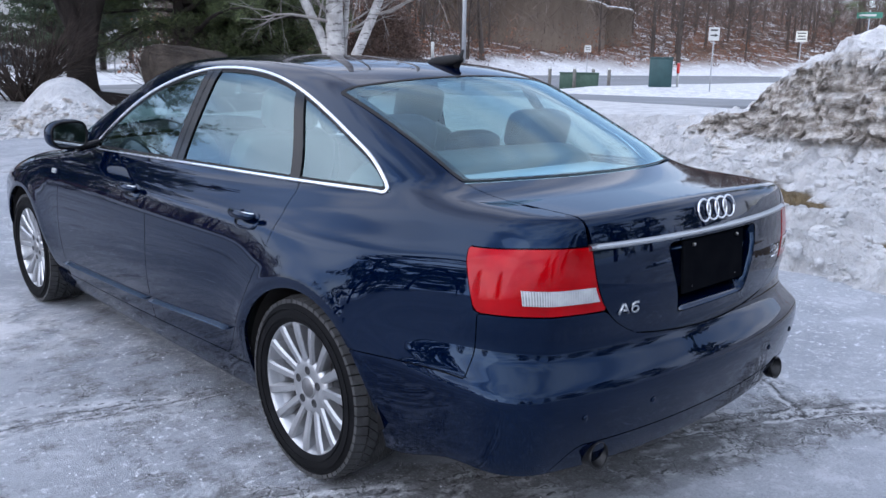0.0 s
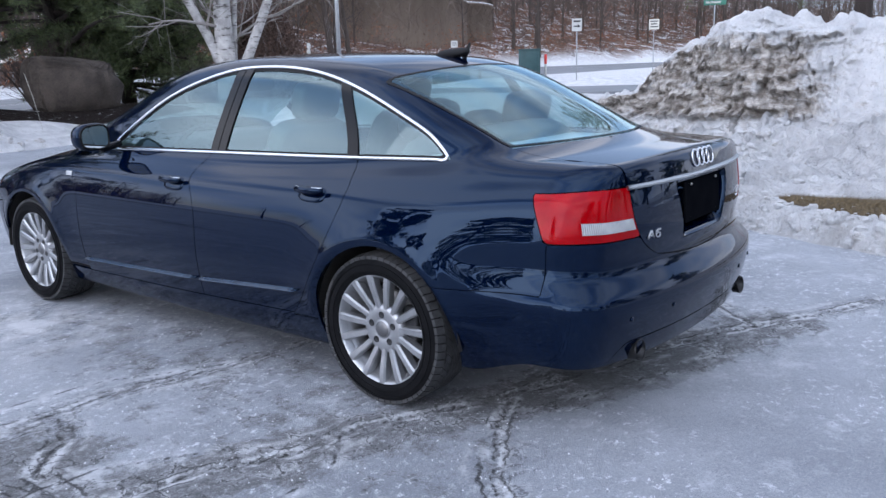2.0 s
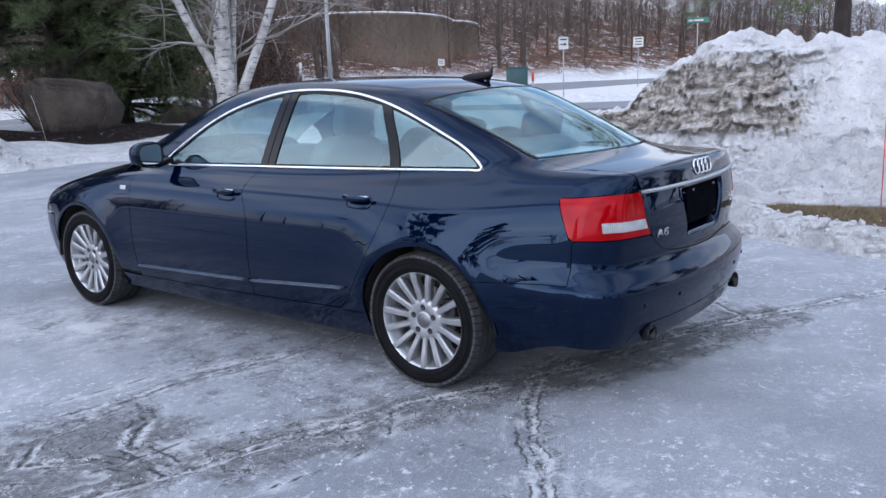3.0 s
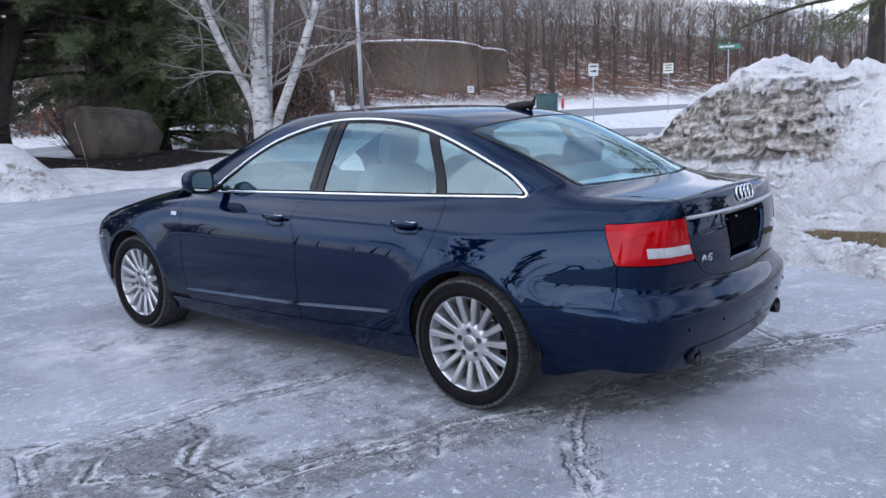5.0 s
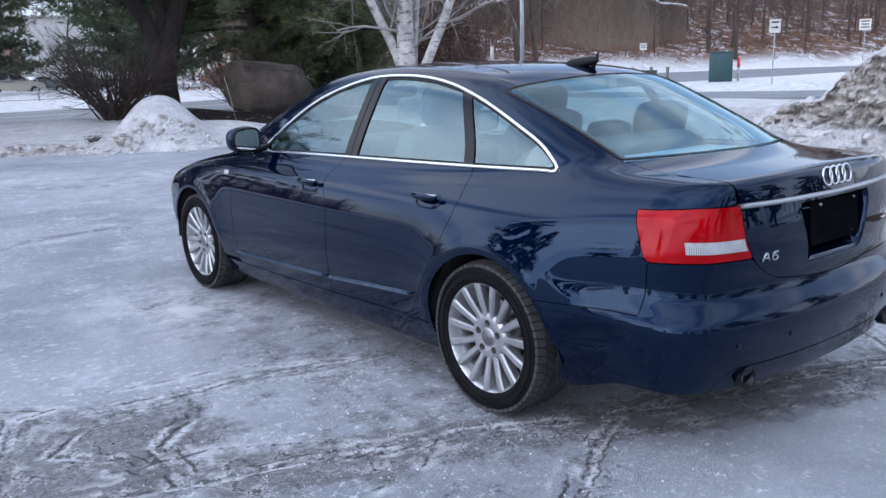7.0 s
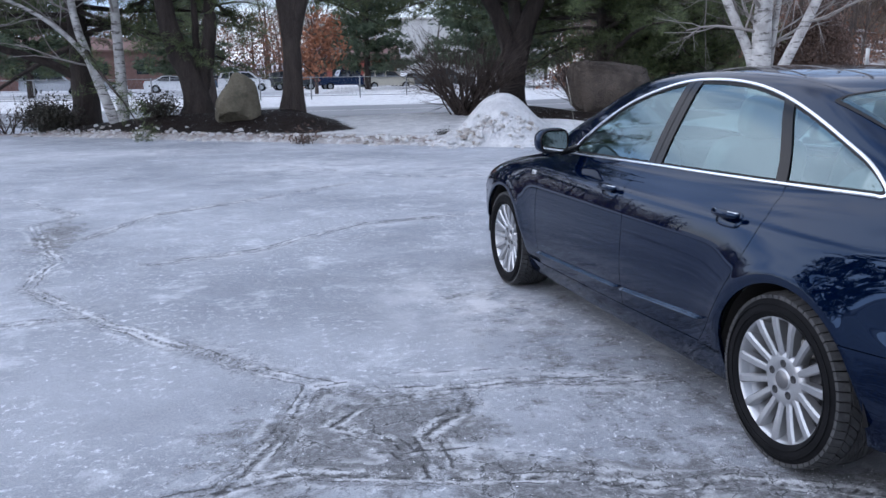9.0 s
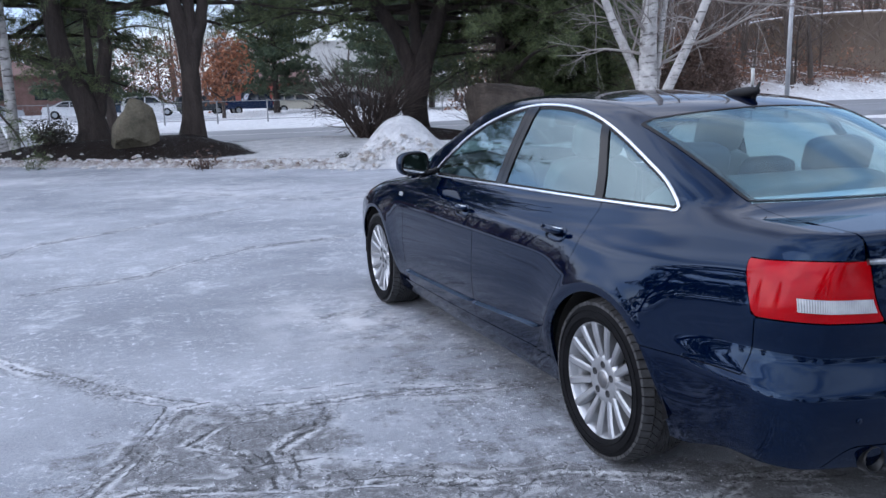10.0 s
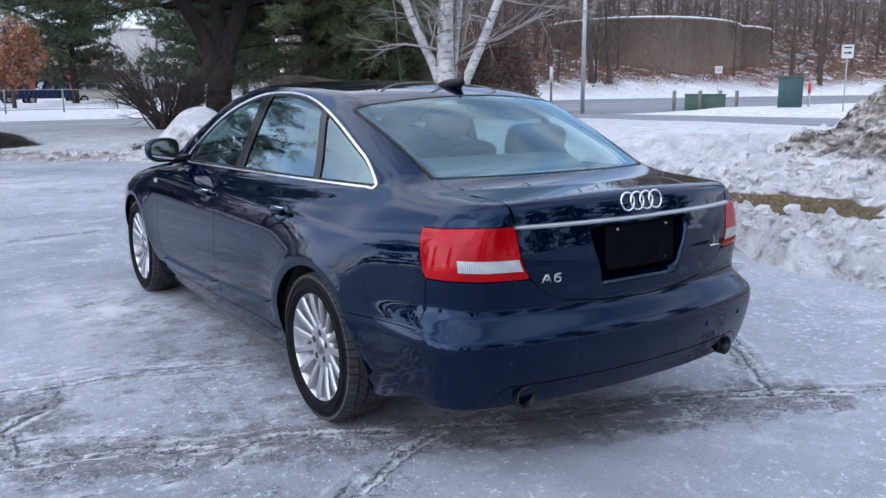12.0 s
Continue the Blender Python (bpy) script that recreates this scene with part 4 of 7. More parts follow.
def rugged(x, y, scale, octaves=4, gain=0.5, seed=0):
    total, weight, w = 0.0, 0.0, 1.0
    for n in range(octaves):
        total, weight = total + w * grain(x + 17.3 * n, y - 9.1 * n, scale / 2**n, seed + n), weight + w
        w *= gain
    return total / weight


def billow(x, y, scale, seed=0):
    """Rounded lumps with sharp creases between them, 0 to 1."""
    a = 1 - np.abs(2 * grain(x, y, scale, seed) - 1)
    b = 1 - np.abs(2 * grain(x + 0.37 * y, y - 0.37 * x, scale * 0.8, seed + 3) - 1)
    return np.sqrt(np.clip(0.5 * a + 0.5 * b, 0, 1))


def blocks(u, v, scale, seed=0):
    """Broken blocks: a height for each cell of an uneven net, and the distance to the cell's rim."""
    a, b = np.asarray(u) / scale, np.asarray(v) / scale
    i, j = np.floor(a).astype(np.int64), np.floor(b).astype(np.int64)
    best, second, tall = np.full(a.shape, 9.0), np.full(a.shape, 9.0), np.zeros(a.shape)
    for di in (-1, 0, 1):
        for dj in (-1, 0, 1):
            p, q = i + di, j + dj
            d = np.hypot(p + hashed(p, q, seed) - a, q + hashed(p, q, seed + 1) - b)
            near = d < best
            second = np.where(near, best, np.minimum(second, d))
            tall = np.where(near, hashed(p, q, seed + 2) + (hashed(p, q, seed + 3) - 0.5) * (p + 0.5 - a) + (hashed(p, q, seed + 4) - 0.5) * (q + 0.5 - b), tall)
            best = np.minimum(best, d)
    return tall, second - best


def fast_mesh(name, verts, faces, material, smooth=True, values=None):
    """A mesh from arrays; values: attributes for each vertex by name."""
    verts, faces = np.asarray(verts, np.float32), np.asarray(faces, np.int32)
    me = bpy.data.meshes.new(name)
    me.vertices.add(len(verts))
    me.vertices.foreach_set("co", verts.ravel())
    n, k = faces.shape
    me.loops.add(n * k)
    me.loops.foreach_set("vertex_index", faces.ravel())
    me.polygons.add(n)
    me.polygons.foreach_set("loop_start", np.arange(n, dtype=np.int32) * k)
    me.update(calc_edges=True)
    me.polygons.foreach_set("use_smooth", np.full(n, smooth))
    for key, v in (values or {}).items():
        me.attributes.new(key, "FLOAT", "POINT").data.foreach_set("value", np.asarray(v, np.float32).ravel())
    me.materials.append(material)
    return me


def sheet_faces(rows, cols):
    i = np.arange((rows - 1) * cols).reshape(rows - 1, cols)[:, :-1].ravel()
    return np.stack([i, i + 1, i + cols + 1, i + cols], 1)


def attribute(m, name):
    a = m.node_tree.nodes.new("ShaderNodeAttribute")
    a.attribute_name = name
    return a.outputs["Fac"]


def to_outline(x, y, outline):
    """Distance to a closed outline, below nought inside."""
    p = np.stack([x, y], -1)
    d, inside = np.full(x.shape, 1e9), np.zeros(x.shape, bool)
    for a, b in zip(outline, outline[1:] + outline[:1]):
        a, b = np.array(a), np.array(b)
        t = np.clip(((p - a) @ (b - a)) / ((b - a) @ (b - a)), 0, 1)
        d = np.minimum(d, np.linalg.norm(p - a - t[..., None] * (b - a), axis=-1))
        cross = (a[1] > y) != (b[1] > y)
        inside ^= cross & (x < (b[0] - a[0]) * (y - a[1]) / (b[1] - a[1] + 1e-12) + a[0])
    return np.where(inside, -d, d)


def to_line(x, y, line):
    p, d = np.stack([x, y], -1), np.full(x.shape, 1e9)
    for a, b in zip(line, line[1:]):
        a, b = np.array(a), np.array(b)
        t = np.clip(((p - a) @ (b - a)) / ((b - a) @ (b - a) + 1e-12), 0, 1)
        d = np.minimum(d, np.linalg.norm(p - a - t[..., None] * (b - a), axis=-1))
    return d


# ---- the lie of the land ----
DRIVE = [(2.3, -16.0), (2.7, -2.0), (2.95, -1.2), (3.2, -0.6), (3.42, 0.1), (3.55, 0.8), (4.0, 1.5), (4.6, 3.0), (5.0, 6.0), (5.6, 10.0), (5.8, 12.6), (5.2, 13.2), (3.5, 12.9), (2.2, 13.6), (0.2, 15.0), (-3.3, 17.8), (-7.3, 20.9), (-14.0, 24.0), (-32.0, 26.0), (-34.0, 10.0), (-30.0, -16.0)]
MAIN_ROAD = [(-160, 20), (-60, 27), (-20, 29.5), (4, 30.8), (20, 35), (34, 40.5), (50, 45), (66, 47.5), (85, 48), (110, 45), (150, 36), (220, 18)]
SIDE_ROAD = [(17, 35), (22, 28.5), (25, 22.5), (26.6, 17.5), (30, 12), (36, 6), (46, 1), (80, -8)]
GRASS = [(3.95, -0.1), (4.15, -0.25), (4.3, -1.1), (4.35, -2.8), (3.45, -2.8), (3.4, -1.3), (3.7, -0.5)]
GRASS_PATCH = [(5.0, 2.6), (5.9, 3.0), (6.25, 2.5), (6.35, 1.9), (5.95, 1.3), (5.25, 0.80), (4.40, 0.55), (4.30, 1.2), (4.6, 1.9)]
MULCH_LEFT = [(-9.5, 22.7), (-6.5, 20.9), (-3.0, 18.3), (-0.6, 17.2), (0.6, 17.6), (0.4, 20.0), (-3, 22.0), (-8, 24.2)]
MULCH_RIGHT = [(4.2, 17.2), (5.4, 15.7), (7.5, 15.2), (9.6, 15.7), (10.2, 17.6), (9.0, 18.6), (7.2, 18.0), (6.8, 21.5), (5.0, 21.5)]


def past_road(x, y):
    """How far a place lies beyond the main road."""
    r = np.array(MAIN_ROAD, float)
    return (y - np.interp(x, r[:, 0], r[:, 1])) * 0.93 - 8.5 * ramp(np.asarray(x, float), 8, 60)


ROAD_AT = np.array([next((r for r in np.arange(20.0, 260.0, 1.0) if past_road(np.array(r * math.sin(radians(a)) - 3), np.array(r * math.cos(radians(a)) - 3)) > 9.5), 260.0) for a in range(0, 100)])


def on_hill(rng, n, low, high, depth, power):
    """Random places in the woods, thickest near the road."""
    a = rng.uniform(low, high, n)
    r = np.interp(a, np.arange(0, 100), ROAD_AT) + depth * rng.random(n) ** power
    x, y = r * np.sin(np.radians(a)) - 3, r * np.cos(np.radians(a)) - 3
    keep = (np.hypot(x - 94.5, y - 87.5) > 15.6) & (np.hypot(x - 108, y - 84.0) > 9.0)
    return x[keep], y[keep], a[keep]


def land(x, y, lumps=True):
    """Height of the snow-covered ground."""
    d = to_outline(x, y, DRIVE)
    if lumps:
        d = d + 0.34 * (rugged(x, y, 0.7, 3, 0.55, 11) - 0.5) * ramp(-np.abs(d), -1.5, 0.0)
    out = np.maximum(d, 0)
    h = np.where(d > 0, 0.10 * ramp(d, 0.0, 0.20), -0.10 * ramp(-d, 0.0, 0.25))
    right = ramp(x, 1.5, 3.2) * ramp(-y, -14.5, -11.0) + 0 * x
    h = h + right * (0.07 * ramp(out, 0.0, 0.35) + 0.37 * ramp(out, 1.8, 4.2) - 0.32 * ramp(out, 8, 16))
    h = h + (1 - right) * 0.28 * ramp(out, 0.8, 6.0)
    away = np.hypot(x, y)
    h = h - 0.28 * ramp(away, 26, 34) * ramp(-x, -14, -4) - 0.06 * ramp(away, 26, 34)
    h = h + 0.40 * ramp(-to_outline(x, y, MULCH_LEFT), -0.2, 1.2) + 0.18 * ramp(-to_outline(x, y, MULCH_RIGHT), -0.2, 1.4)
    # The long low mound of ploughed snow, and the wooded hill beyond the road.
    h = h + 0.82 * np.exp(-((((x - 3.25) / 0.75) ** 2 + ((y - 14.4) / 0.9) ** 2) ** 1.3)) + 0.27 * np.exp(-((((x - 4.7) / 1.4) ** 2 + ((y - 14.9) / 0.9) ** 2) ** 1.3))
    turn = np.degrees(np.arctan2(x + 3, y + 3))
    past = past_road(x, y)
    hill = ramp(turn, 22, 42) * (np.clip(past - 5.5, 0, 110) * 0.25)
    far = ramp(turn, -60, -20) * ramp(-turn, -24, -10)
    h = h + hill + far * np.clip(away - 140, 0, 100) * 0.05
    road = np.minimum(to_line(x, y, MAIN_ROAD) - 8.5 * ramp(x, 8, 60), to_line(x, y, SIDE_ROAD) + 1.5)
    h = h * (1 - ramp(-road, -11.0, -7.0)) - 0.18 * ramp(-road, -9.5, -6.6) + 0.14 * np.exp(-(((road - 6.6) / 0.7) ** 2))
    if lumps:
        rough_zone = np.where(d > 0, 1.1 * ramp(out, 0, 0.1) * np.exp(-out / 1.0), 0) + right * ramp(out, 0.2, 0.8) * (0.62 + 0.6 * ramp(out, 2.0, 3.0) * ramp(-out, -6, -4)) * ramp(-away, -13, -9)
        rough_zone = rough_zone * (1 - 0.70 * ramp(-y, -0.5, 0.2) * ramp(-x, -4.7, -4.2))
        wx, wy = x + 0.15 * rugged(x, y, 0.35, 2, 0.5, 72), y + 0.15 * rugged(x, y, 0.35, 2, 0.5, 73)
        near_bank = 0.12 + 0.88 * ramp(-y, -11, -7)
        lump = 0.40 * (billow(wx, wy, 0.42, 240) - 0.66) * (0.4 + 0.9 * rugged(x, y, 1.1, 2, 0.5, 3)) + 0.34 * (billow(wx, wy, 0.21, 250) - 0.66) + 0.24 * (billow(wx, wy, 0.115, 260) - 0.66)
        calm = 1 - 0.9 * ramp(-np.minimum(to_outline(x, y, GRASS), to_outline(x, y, GRASS_PATCH)), -0.22, 0.0)
        h = h + rough_zone * near_bank * calm * lump + 0.05 * (rugged(x, y, 2.5, 3, 0.5, 5) - 0.5) * ramp(d, 0, 1)
    return h


def lines_for(low, high, fine_low, fine_high, step, far_step):
    def tail(a, b):
        n, out, s, v = 0, [], step, a
        while abs(v - b) > s * 1.6:
            s = min(s * 1.105, far_step)
            v = v + math.copysign(s, b - a)
            out.append(v)
        return out + [b]
    core = list(np.arange(fine_low, fine_high + 1e-6, step))
    return np.array(tail(core[0], low)[::-1] + core + tail(core[-1], high))


def snow_material():
    m = shader("old_snow", (0.7, 0.7, 0.7), 0.7)
    v = where(m)
    fine, mid, big = spots(m, v, 22, 6, 0.7, 0.3, 0.7), spots(m, v, 3.0, 5, 0.6, 0.35, 0.65), spots(m, v, 0.35, 3, 0.5, 0.4, 0.6)
    snow = blend(m, mid, (0.58, 0.582, 0.590), (0.80, 0.798, 0.798))
    specks = spots(m, v, 14, 5, 0.75, 0.57, 0.69)
    snow = blend(m, calc(m, "MULTIPLY", specks, 0.40), snow, (0.20, 0.165, 0.13))
    # Real grime, plus shade painted into the hollows between the lumps.
    grimy = calc(m, "MULTIPLY", attribute(m, "grime_and_shade"), spots(m, v, 2.2, 7, 0.75, 0.36, 0.62))
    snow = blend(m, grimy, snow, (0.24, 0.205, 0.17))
    leaf = blend(m, spots(m, v, 11, 6, 0.75, 0.40, 0.60), (0.085, 0.045, 0.028), (0.22, 0.125, 0.075))
    mulch = blend(m, spots(m, v, 18, 6, 0.8, 0.35, 0.65), (0.006, 0.004, 0.0035), (0.022, 0.014, 0.011))
    mulch = blend(m, calc(m, "MULTIPLY", spots(m, v, 7, 6, 0.8, 0.60, 0.66), 0.85), mulch, (0.55, 0.56, 0.58))
    grass = blend(m, spots(m, where(m, "Object", (1, 1, 1)), 30, 6, 0.8, 0.35, 0.65), (0.080, 0.060, 0.034), (0.20, 0.145, 0.080))
    woods = blend(m, spots(m, v, 0.40, 9, 0.78, 0.515, 0.555), leaf, snow)
    c = blend(m, attribute(m, "woods"), snow, woods)
    for key, colour, sharp in (("leaf", leaf, 0.30), ("mulch", mulch, 0.22), ("grass", grass, 0.22)):
        edge = calc(m, "ADD", attribute(m, key), calc(m, "MULTIPLY", calc(m, "SUBTRACT", spots(m, v, 4.5, 6, 0.75, 0.3, 0.7), 0.5), 0.30 if key == "grass" else 0.55))
        r = nd(m, "MapRange", From_Min=0.5 - sharp, From_Max=0.5 + sharp)
        lk(m, edge, r.inputs["Value"])
        c = blend(m, r.outputs["Result"], c, colour)
    lk(m, c, main(m).inputs["Base Color"])
    relief(m, calc(m, "ADD", calc(m, "MULTIPLY", fine, 0.6), calc(m, "ADD", mid, spots(m, v, 8, 5, 0.7, 0.3, 0.7))), 1.0, 0.045)
    main(m).inputs["Specular IOR Level"].default_value = 0.15
    return m


SNOW = snow_material()


def build_ground():
    xs, ys = lines_for(-900, 900, -9.0, 10.5, 0.13, 40), lines_for(-900, 900, -4.0, 19.5, 0.13, 40)
    xs = np.unique(np.r_[xs[(xs < 2.55) | (xs > 7.0)], np.arange(2.6, 6.95, 0.045)])
    ys = np.unique(np.r_[ys[(ys < -2.8) | (ys > 3.8)], np.arange(-2.75, 3.75, 0.045)])
    x, y = np.meshgrid(xs, ys)
    d = to_outline(x, y, DRIVE)
    z = land(x, y)
    far_edge = ramp(y, 11.0, 13.0)
    leaf = far_edge * np.exp(-((np.maximum(d, 0) - 0.55) / 0.75) ** 2) * 0.66 * (d > -0.5) * ramp(-x, -2.4, -1.4) + 0.5 * np.exp(-(((x - 2.6) / 0.30) ** 2) - ((y - 13.75) / 0.25) ** 2)
    mulch = ramp(-np.minimum(to_outline(x, y, MULCH_LEFT), to_outline(x, y, MULCH_RIGHT)), -0.35, 0.15)
    grass = ramp(-np.minimum(to_outline(x, y, GRASS), to_outline(x, y, GRASS_PATCH)), -0.16, 0.06)
    grime_and_shade = ramp(x, 1.5, 3.2) * ramp(-y, -9.0, -5.0) * (0.42 + 0.50 * np.exp(-np.maximum(d, 0) / 0.4)) * ramp(-x, -11, -8.5)
    # Crevice shade goes into the same mask: stronger where the lumps dip.
    grime_and_shade = grime_and_shade * (0.5 + 1.5 * ramp(-billow(x, y, 0.19, 250), -0.62, -0.35))
    turn, away = np.degrees(np.arctan2(x + 3, y + 3)), np.hypot(x, y)
    woods = ramp(turn, 22, 40) * ramp(past_road(x, y), 9, 13) + ramp(-turn, -20, 0) * ramp(away, 60, 80) * 0.15
    ground = new("ground", fast_mesh("ground", np.stack([x, y, z], -1).reshape(-1, 3), sheet_faces(len(ys), len(xs)), SNOW, True, {"leaf": leaf, "mulch": mulch, "grass": grass, "woods": woods, "grime_and_shade": grime_and_shade}))
    tagged(ground, "trodden old snow over lawn, leaves and mulch beds", "snowy ground", kind="structure")


build_ground()


# ---- the icy drive ----
CRACKS = [
    [(3.0, -2.0), (1.54, -1.22), (1.05, -0.97), (0.5, -0.71), (-0.06, -0.54), (-0.35, -0.43), (-0.6, -0.36), (-0.87, -0.21), (-1.1, -0.1), (-1.4, -0.04), (-1.68, 0.11), (-1.95, 0.2), (-2.12, 0.24), (-2.6, 0.42), (-3.3, 0.3), (-4.5, 0.6)],
    [(-2.12, 0.25), (-2.22, 0.6), (-2.42, 0.81), (-2.26, 1.0), (-2.04, 1.02), (-1.76, 1.03), (-1.88, 0.79), (-2.07, 0.6), (-2.07, 0.27)],
    [(-6.0, 2.3), (-3.94, 2.86), (-3.59, 2.87), (-3.23, 2.33), (-2.83, 1.8), (-2.54, 1.44), (-2.27, 1.2), (-1.84, 1.08), (-1.39, 1.04), (-0.93, 0.89), (-0.5, 0.86), (0.4, 1.1)],
    [(-0.56, -0.42), (-0.81, -0.54), (-1.15, -0.74), (-1.29, -0.87), (-1.8, -1.2)],
    [(-3.3, 4.26), (-2.45, 4.58), (-1.43, 5.49), (-0.19, 5.74)],
    [(-3.91, 5.64), (-3.38, 6.76), (-2.43, 7.44), (-0.87, 8.75)],
    [(-3.6, 2.9), (-4.11, 3.77), (-4.04, 4.69), (-4.53, 6.48), (-4.2, 7.06), (-5.01, 8.44)],
    [(-2.9, 0.35), (-2.78, 0.5), (-2.58, 0.92), (-2.42, 1.29)],
    [(-7.0, 13.6), (-4.1, 12.92), (-1.81, 11.46), (0.0, 9.08), (1.2, 8.8)],
    [(1.0, -0.97), (1.9, 0.2), (3.3, 1.0)],
]
MINOR = [
    [(-0.9, -0.2), (-0.5, -0.62), (0.0, -0.78), (0.45, -0.95), (0.7, -0.9)],
    [(-0.3, -0.44), (-0.1, -0.75), (0.3, -0.9)],
    [(-1.4, -0.03), (-1.55, 0.2), (-1.9, 0.45), (-2.3, 0.5)],
    [(-1.2, -0.08), (-1.5, -0.25), (-2.0, -0.15)],
    [(-2.42, 1.29), (-2.0, 1.35), (-1.4, 1.22), (-0.9, 0.9)],
]
PILE_FOOT = [(3.2, -1.6), (3.62, -0.05), (3.87, 0.88), (4.0, 1.4), (4.1, 2.6)]
WORN = [(-1.9, 0.15), (-1.2, -0.10), (-0.7, -0.35), (-0.1, -0.62), (0.5, -0.80), (1.1, -1.02)]
WET = [(-0.66, -0.35), (-0.5, -0.62), (-0.25, -0.78), (0.0, -0.88), (0.40, -0.97), (0.60, -0.96), (0.53, -0.76), (0.2, -0.45)]


def ice_material():
    m = shader("icy_asphalt", (0.2, 0.2, 0.2), 0.4)
    v = where(m)
    rough_edge = calc(m, "SUBTRACT", spots(m, v, 15, 8, 0.75, 0.2, 0.8), 0.5)
    fine_edge = calc(m, "SUBTRACT", spots(m, v, 45, 5, 0.7, 0.2, 0.8), 0.5)
    near = calc(m, "ADD", attribute(m, "crack"), calc(m, "MULTIPLY", rough_edge, 0.05))
    core = calc(m, "ADD", attribute(m, "crack"), calc(m, "ADD", calc(m, "MULTIPLY", fine_edge, 0.026), calc(m, "MULTIPLY", rough_edge, 0.022)))
    minor = calc(m, "ADD", attribute(m, "minor"), calc(m, "MULTIPLY", fine_edge, 0.016))

    def close(value, a, b):
        r = nd(m, "MapRange", From_Min=a, From_Max=b, To_Min=1.0, To_Max=0.0)
        lk(m, value, r.inputs["Value"])
        return r.outputs["Result"]

    def band(value, a, b, c, d):
        return calc(m, "SUBTRACT", close(value, c, d), close(value, a, b))

    def times(*v_):
        out = v_[0]
        for k in v_[1:]:
            out = calc(m, "MULTIPLY", out, k)
        return out

    asphalt = blend(m, spots(m, v, 120, 4, 0.8, 0.3, 0.7), (0.044, 0.043, 0.043), (0.150, 0.147, 0.145))
    # Ice in broad plates of slightly different paleness, clouded and finely pitted.
    ice = blend(m, spots(m, v, 0.45, 4, 0.55, 0.40, 0.58), (0.205, 0.222, 0.252), (0.352, 0.371, 0.405))
    ice = blend(m, times(spots(m, v, 3.2, 9, 0.75, 0.42, 0.66), 0.45), ice, (0.185, 0.195, 0.216))
    ice = blend(m, times(spots(m, v, 2.1, 9, 0.78, 0.54, 0.62), 0.62), ice, (0.56, 0.58, 0.61))
    ice = blend(m, times(spots(m, v, 85, 4, 0.8, 0.52, 0.64), 0.42), ice, (0.105, 0.110, 0.120))
    ice = blend(m, times(spots(m, v, 140, 3, 0.8, 0.50, 0.60), 0.42), ice, (0.50, 0.52, 0.56))
    # Frost blooms and loose white grains.
    c = blend(m, times(spots(m, v, 20, 7, 0.80, 0.555, 0.605), spots(m, v, 1.3, 4, 0.6, 0.38, 0.56), 0.90), ice, (0.74, 0.76, 0.79))
    # Worn stretches where the gritty asphalt shows through, salted white in spots.
    worn_edge = calc(m, "ADD", attribute(m, "bare"), calc(m, "MULTIPLY", calc(m, "SUBTRACT", spots(m, v, 5.5, 10, 0.8, 0.25, 0.75), 0.5), 1.1))
    r = nd(m, "MapRange", From_Min=0.42, From_Max=0.62)
    lk(m, worn_edge, r.inputs["Value"])
    worn = r.outputs["Result"]
    gritty = blend(m, times(spots(m, v, 30, 8, 0.82, 0.47, 0.57), 0.70), asphalt, (0.260, 0.267, 0.280))
    gritty = blend(m, times(spots(m, v, 52, 5, 0.8, 0.60, 0.64), 0.9), gritty, (0.66, 0.67, 0.69))
    c = blend(m, times(worn, 0.80), c, gritty)
    wet = calc(m, "ADD", attribute(m, "wet"), calc(m, "MULTIPLY", calc(m, "SUBTRACT", spots(m, v, 9, 8, 0.75, 0.3, 0.7), 0.5), 0.5))
    r = nd(m, "MapRange", From_Min=0.44, From_Max=0.52)
    lk(m, wet, r.inputs["Value"])
    wet = r.outputs["Result"]
    c = blend(m, times(wet, 0.42), c, asphalt)
    # A crazed web of finer cracks, in the worn stretches alone.
    bent, scaled = nd(m, "VectorMath"), nd(m, "VectorMath")
    wobbler = nd(m, "TexNoise", Scale=5.0, Detail=5.0, Roughness=0.65)
    lk(m, v, wobbler.inputs["Vector"])
    scaled.operation = "SCALE"
    scaled.inputs["Scale"].default_value = 0.26
    lk(m, wobbler.outputs["Color"], scaled.inputs[0])
    lk(m, v, bent.inputs[0])
    lk(m, scaled.outputs[0], bent.inputs[1])
    web = nd(m, "TexVoronoi", Scale=6.5)
    web.feature = "DISTANCE_TO_EDGE"
    lk(m, bent.outputs[0], web.inputs["Vector"])
    edge = web.outputs["Distance"]
    zone = calc(m, "MULTIPLY", calc(m, "MAXIMUM", worn, times(close(near, 0.05, 0.26), 0.8)), spots(m, v, 2.4, 5, 0.65, 0.42, 0.52))
    c = blend(m, times(band(edge, 0.015, 0.04, 0.06, 0.13), zone, spots(m, v, 7, 5, 0.7, 0.46, 0.58), 0.65), c, (0.58, 0.59, 0.61))
    # Along the cracks: crumbled asphalt, salt-white rims on some stretches, and the open dark joint.
    crumb = times(close(near, 0.02, 0.12), spots(m, v, 26, 8, 0.82, 0.46, 0.53), spots(m, v, 0.9, 4, 0.6, 0.40, 0.55))
    c = blend(m, times(crumb, 0.75), c, asphalt)
    rim = times(band(near, 0.012, 0.022, 0.036, 0.062), spots(m, v, 2.6, 8, 0.78, 0.47, 0.55))
    c = blend(m, times(rim, 0.85), c, (0.62, 0.63, 0.65))
    crust = times(band(near, 0.075, 0.09, 0.10, 0.125), spots(m, v, 1.8, 8, 0.78, 0.49, 0.56))
    c = blend(m, times(crust, 0.55), c, (0.58, 0.59, 0.61))
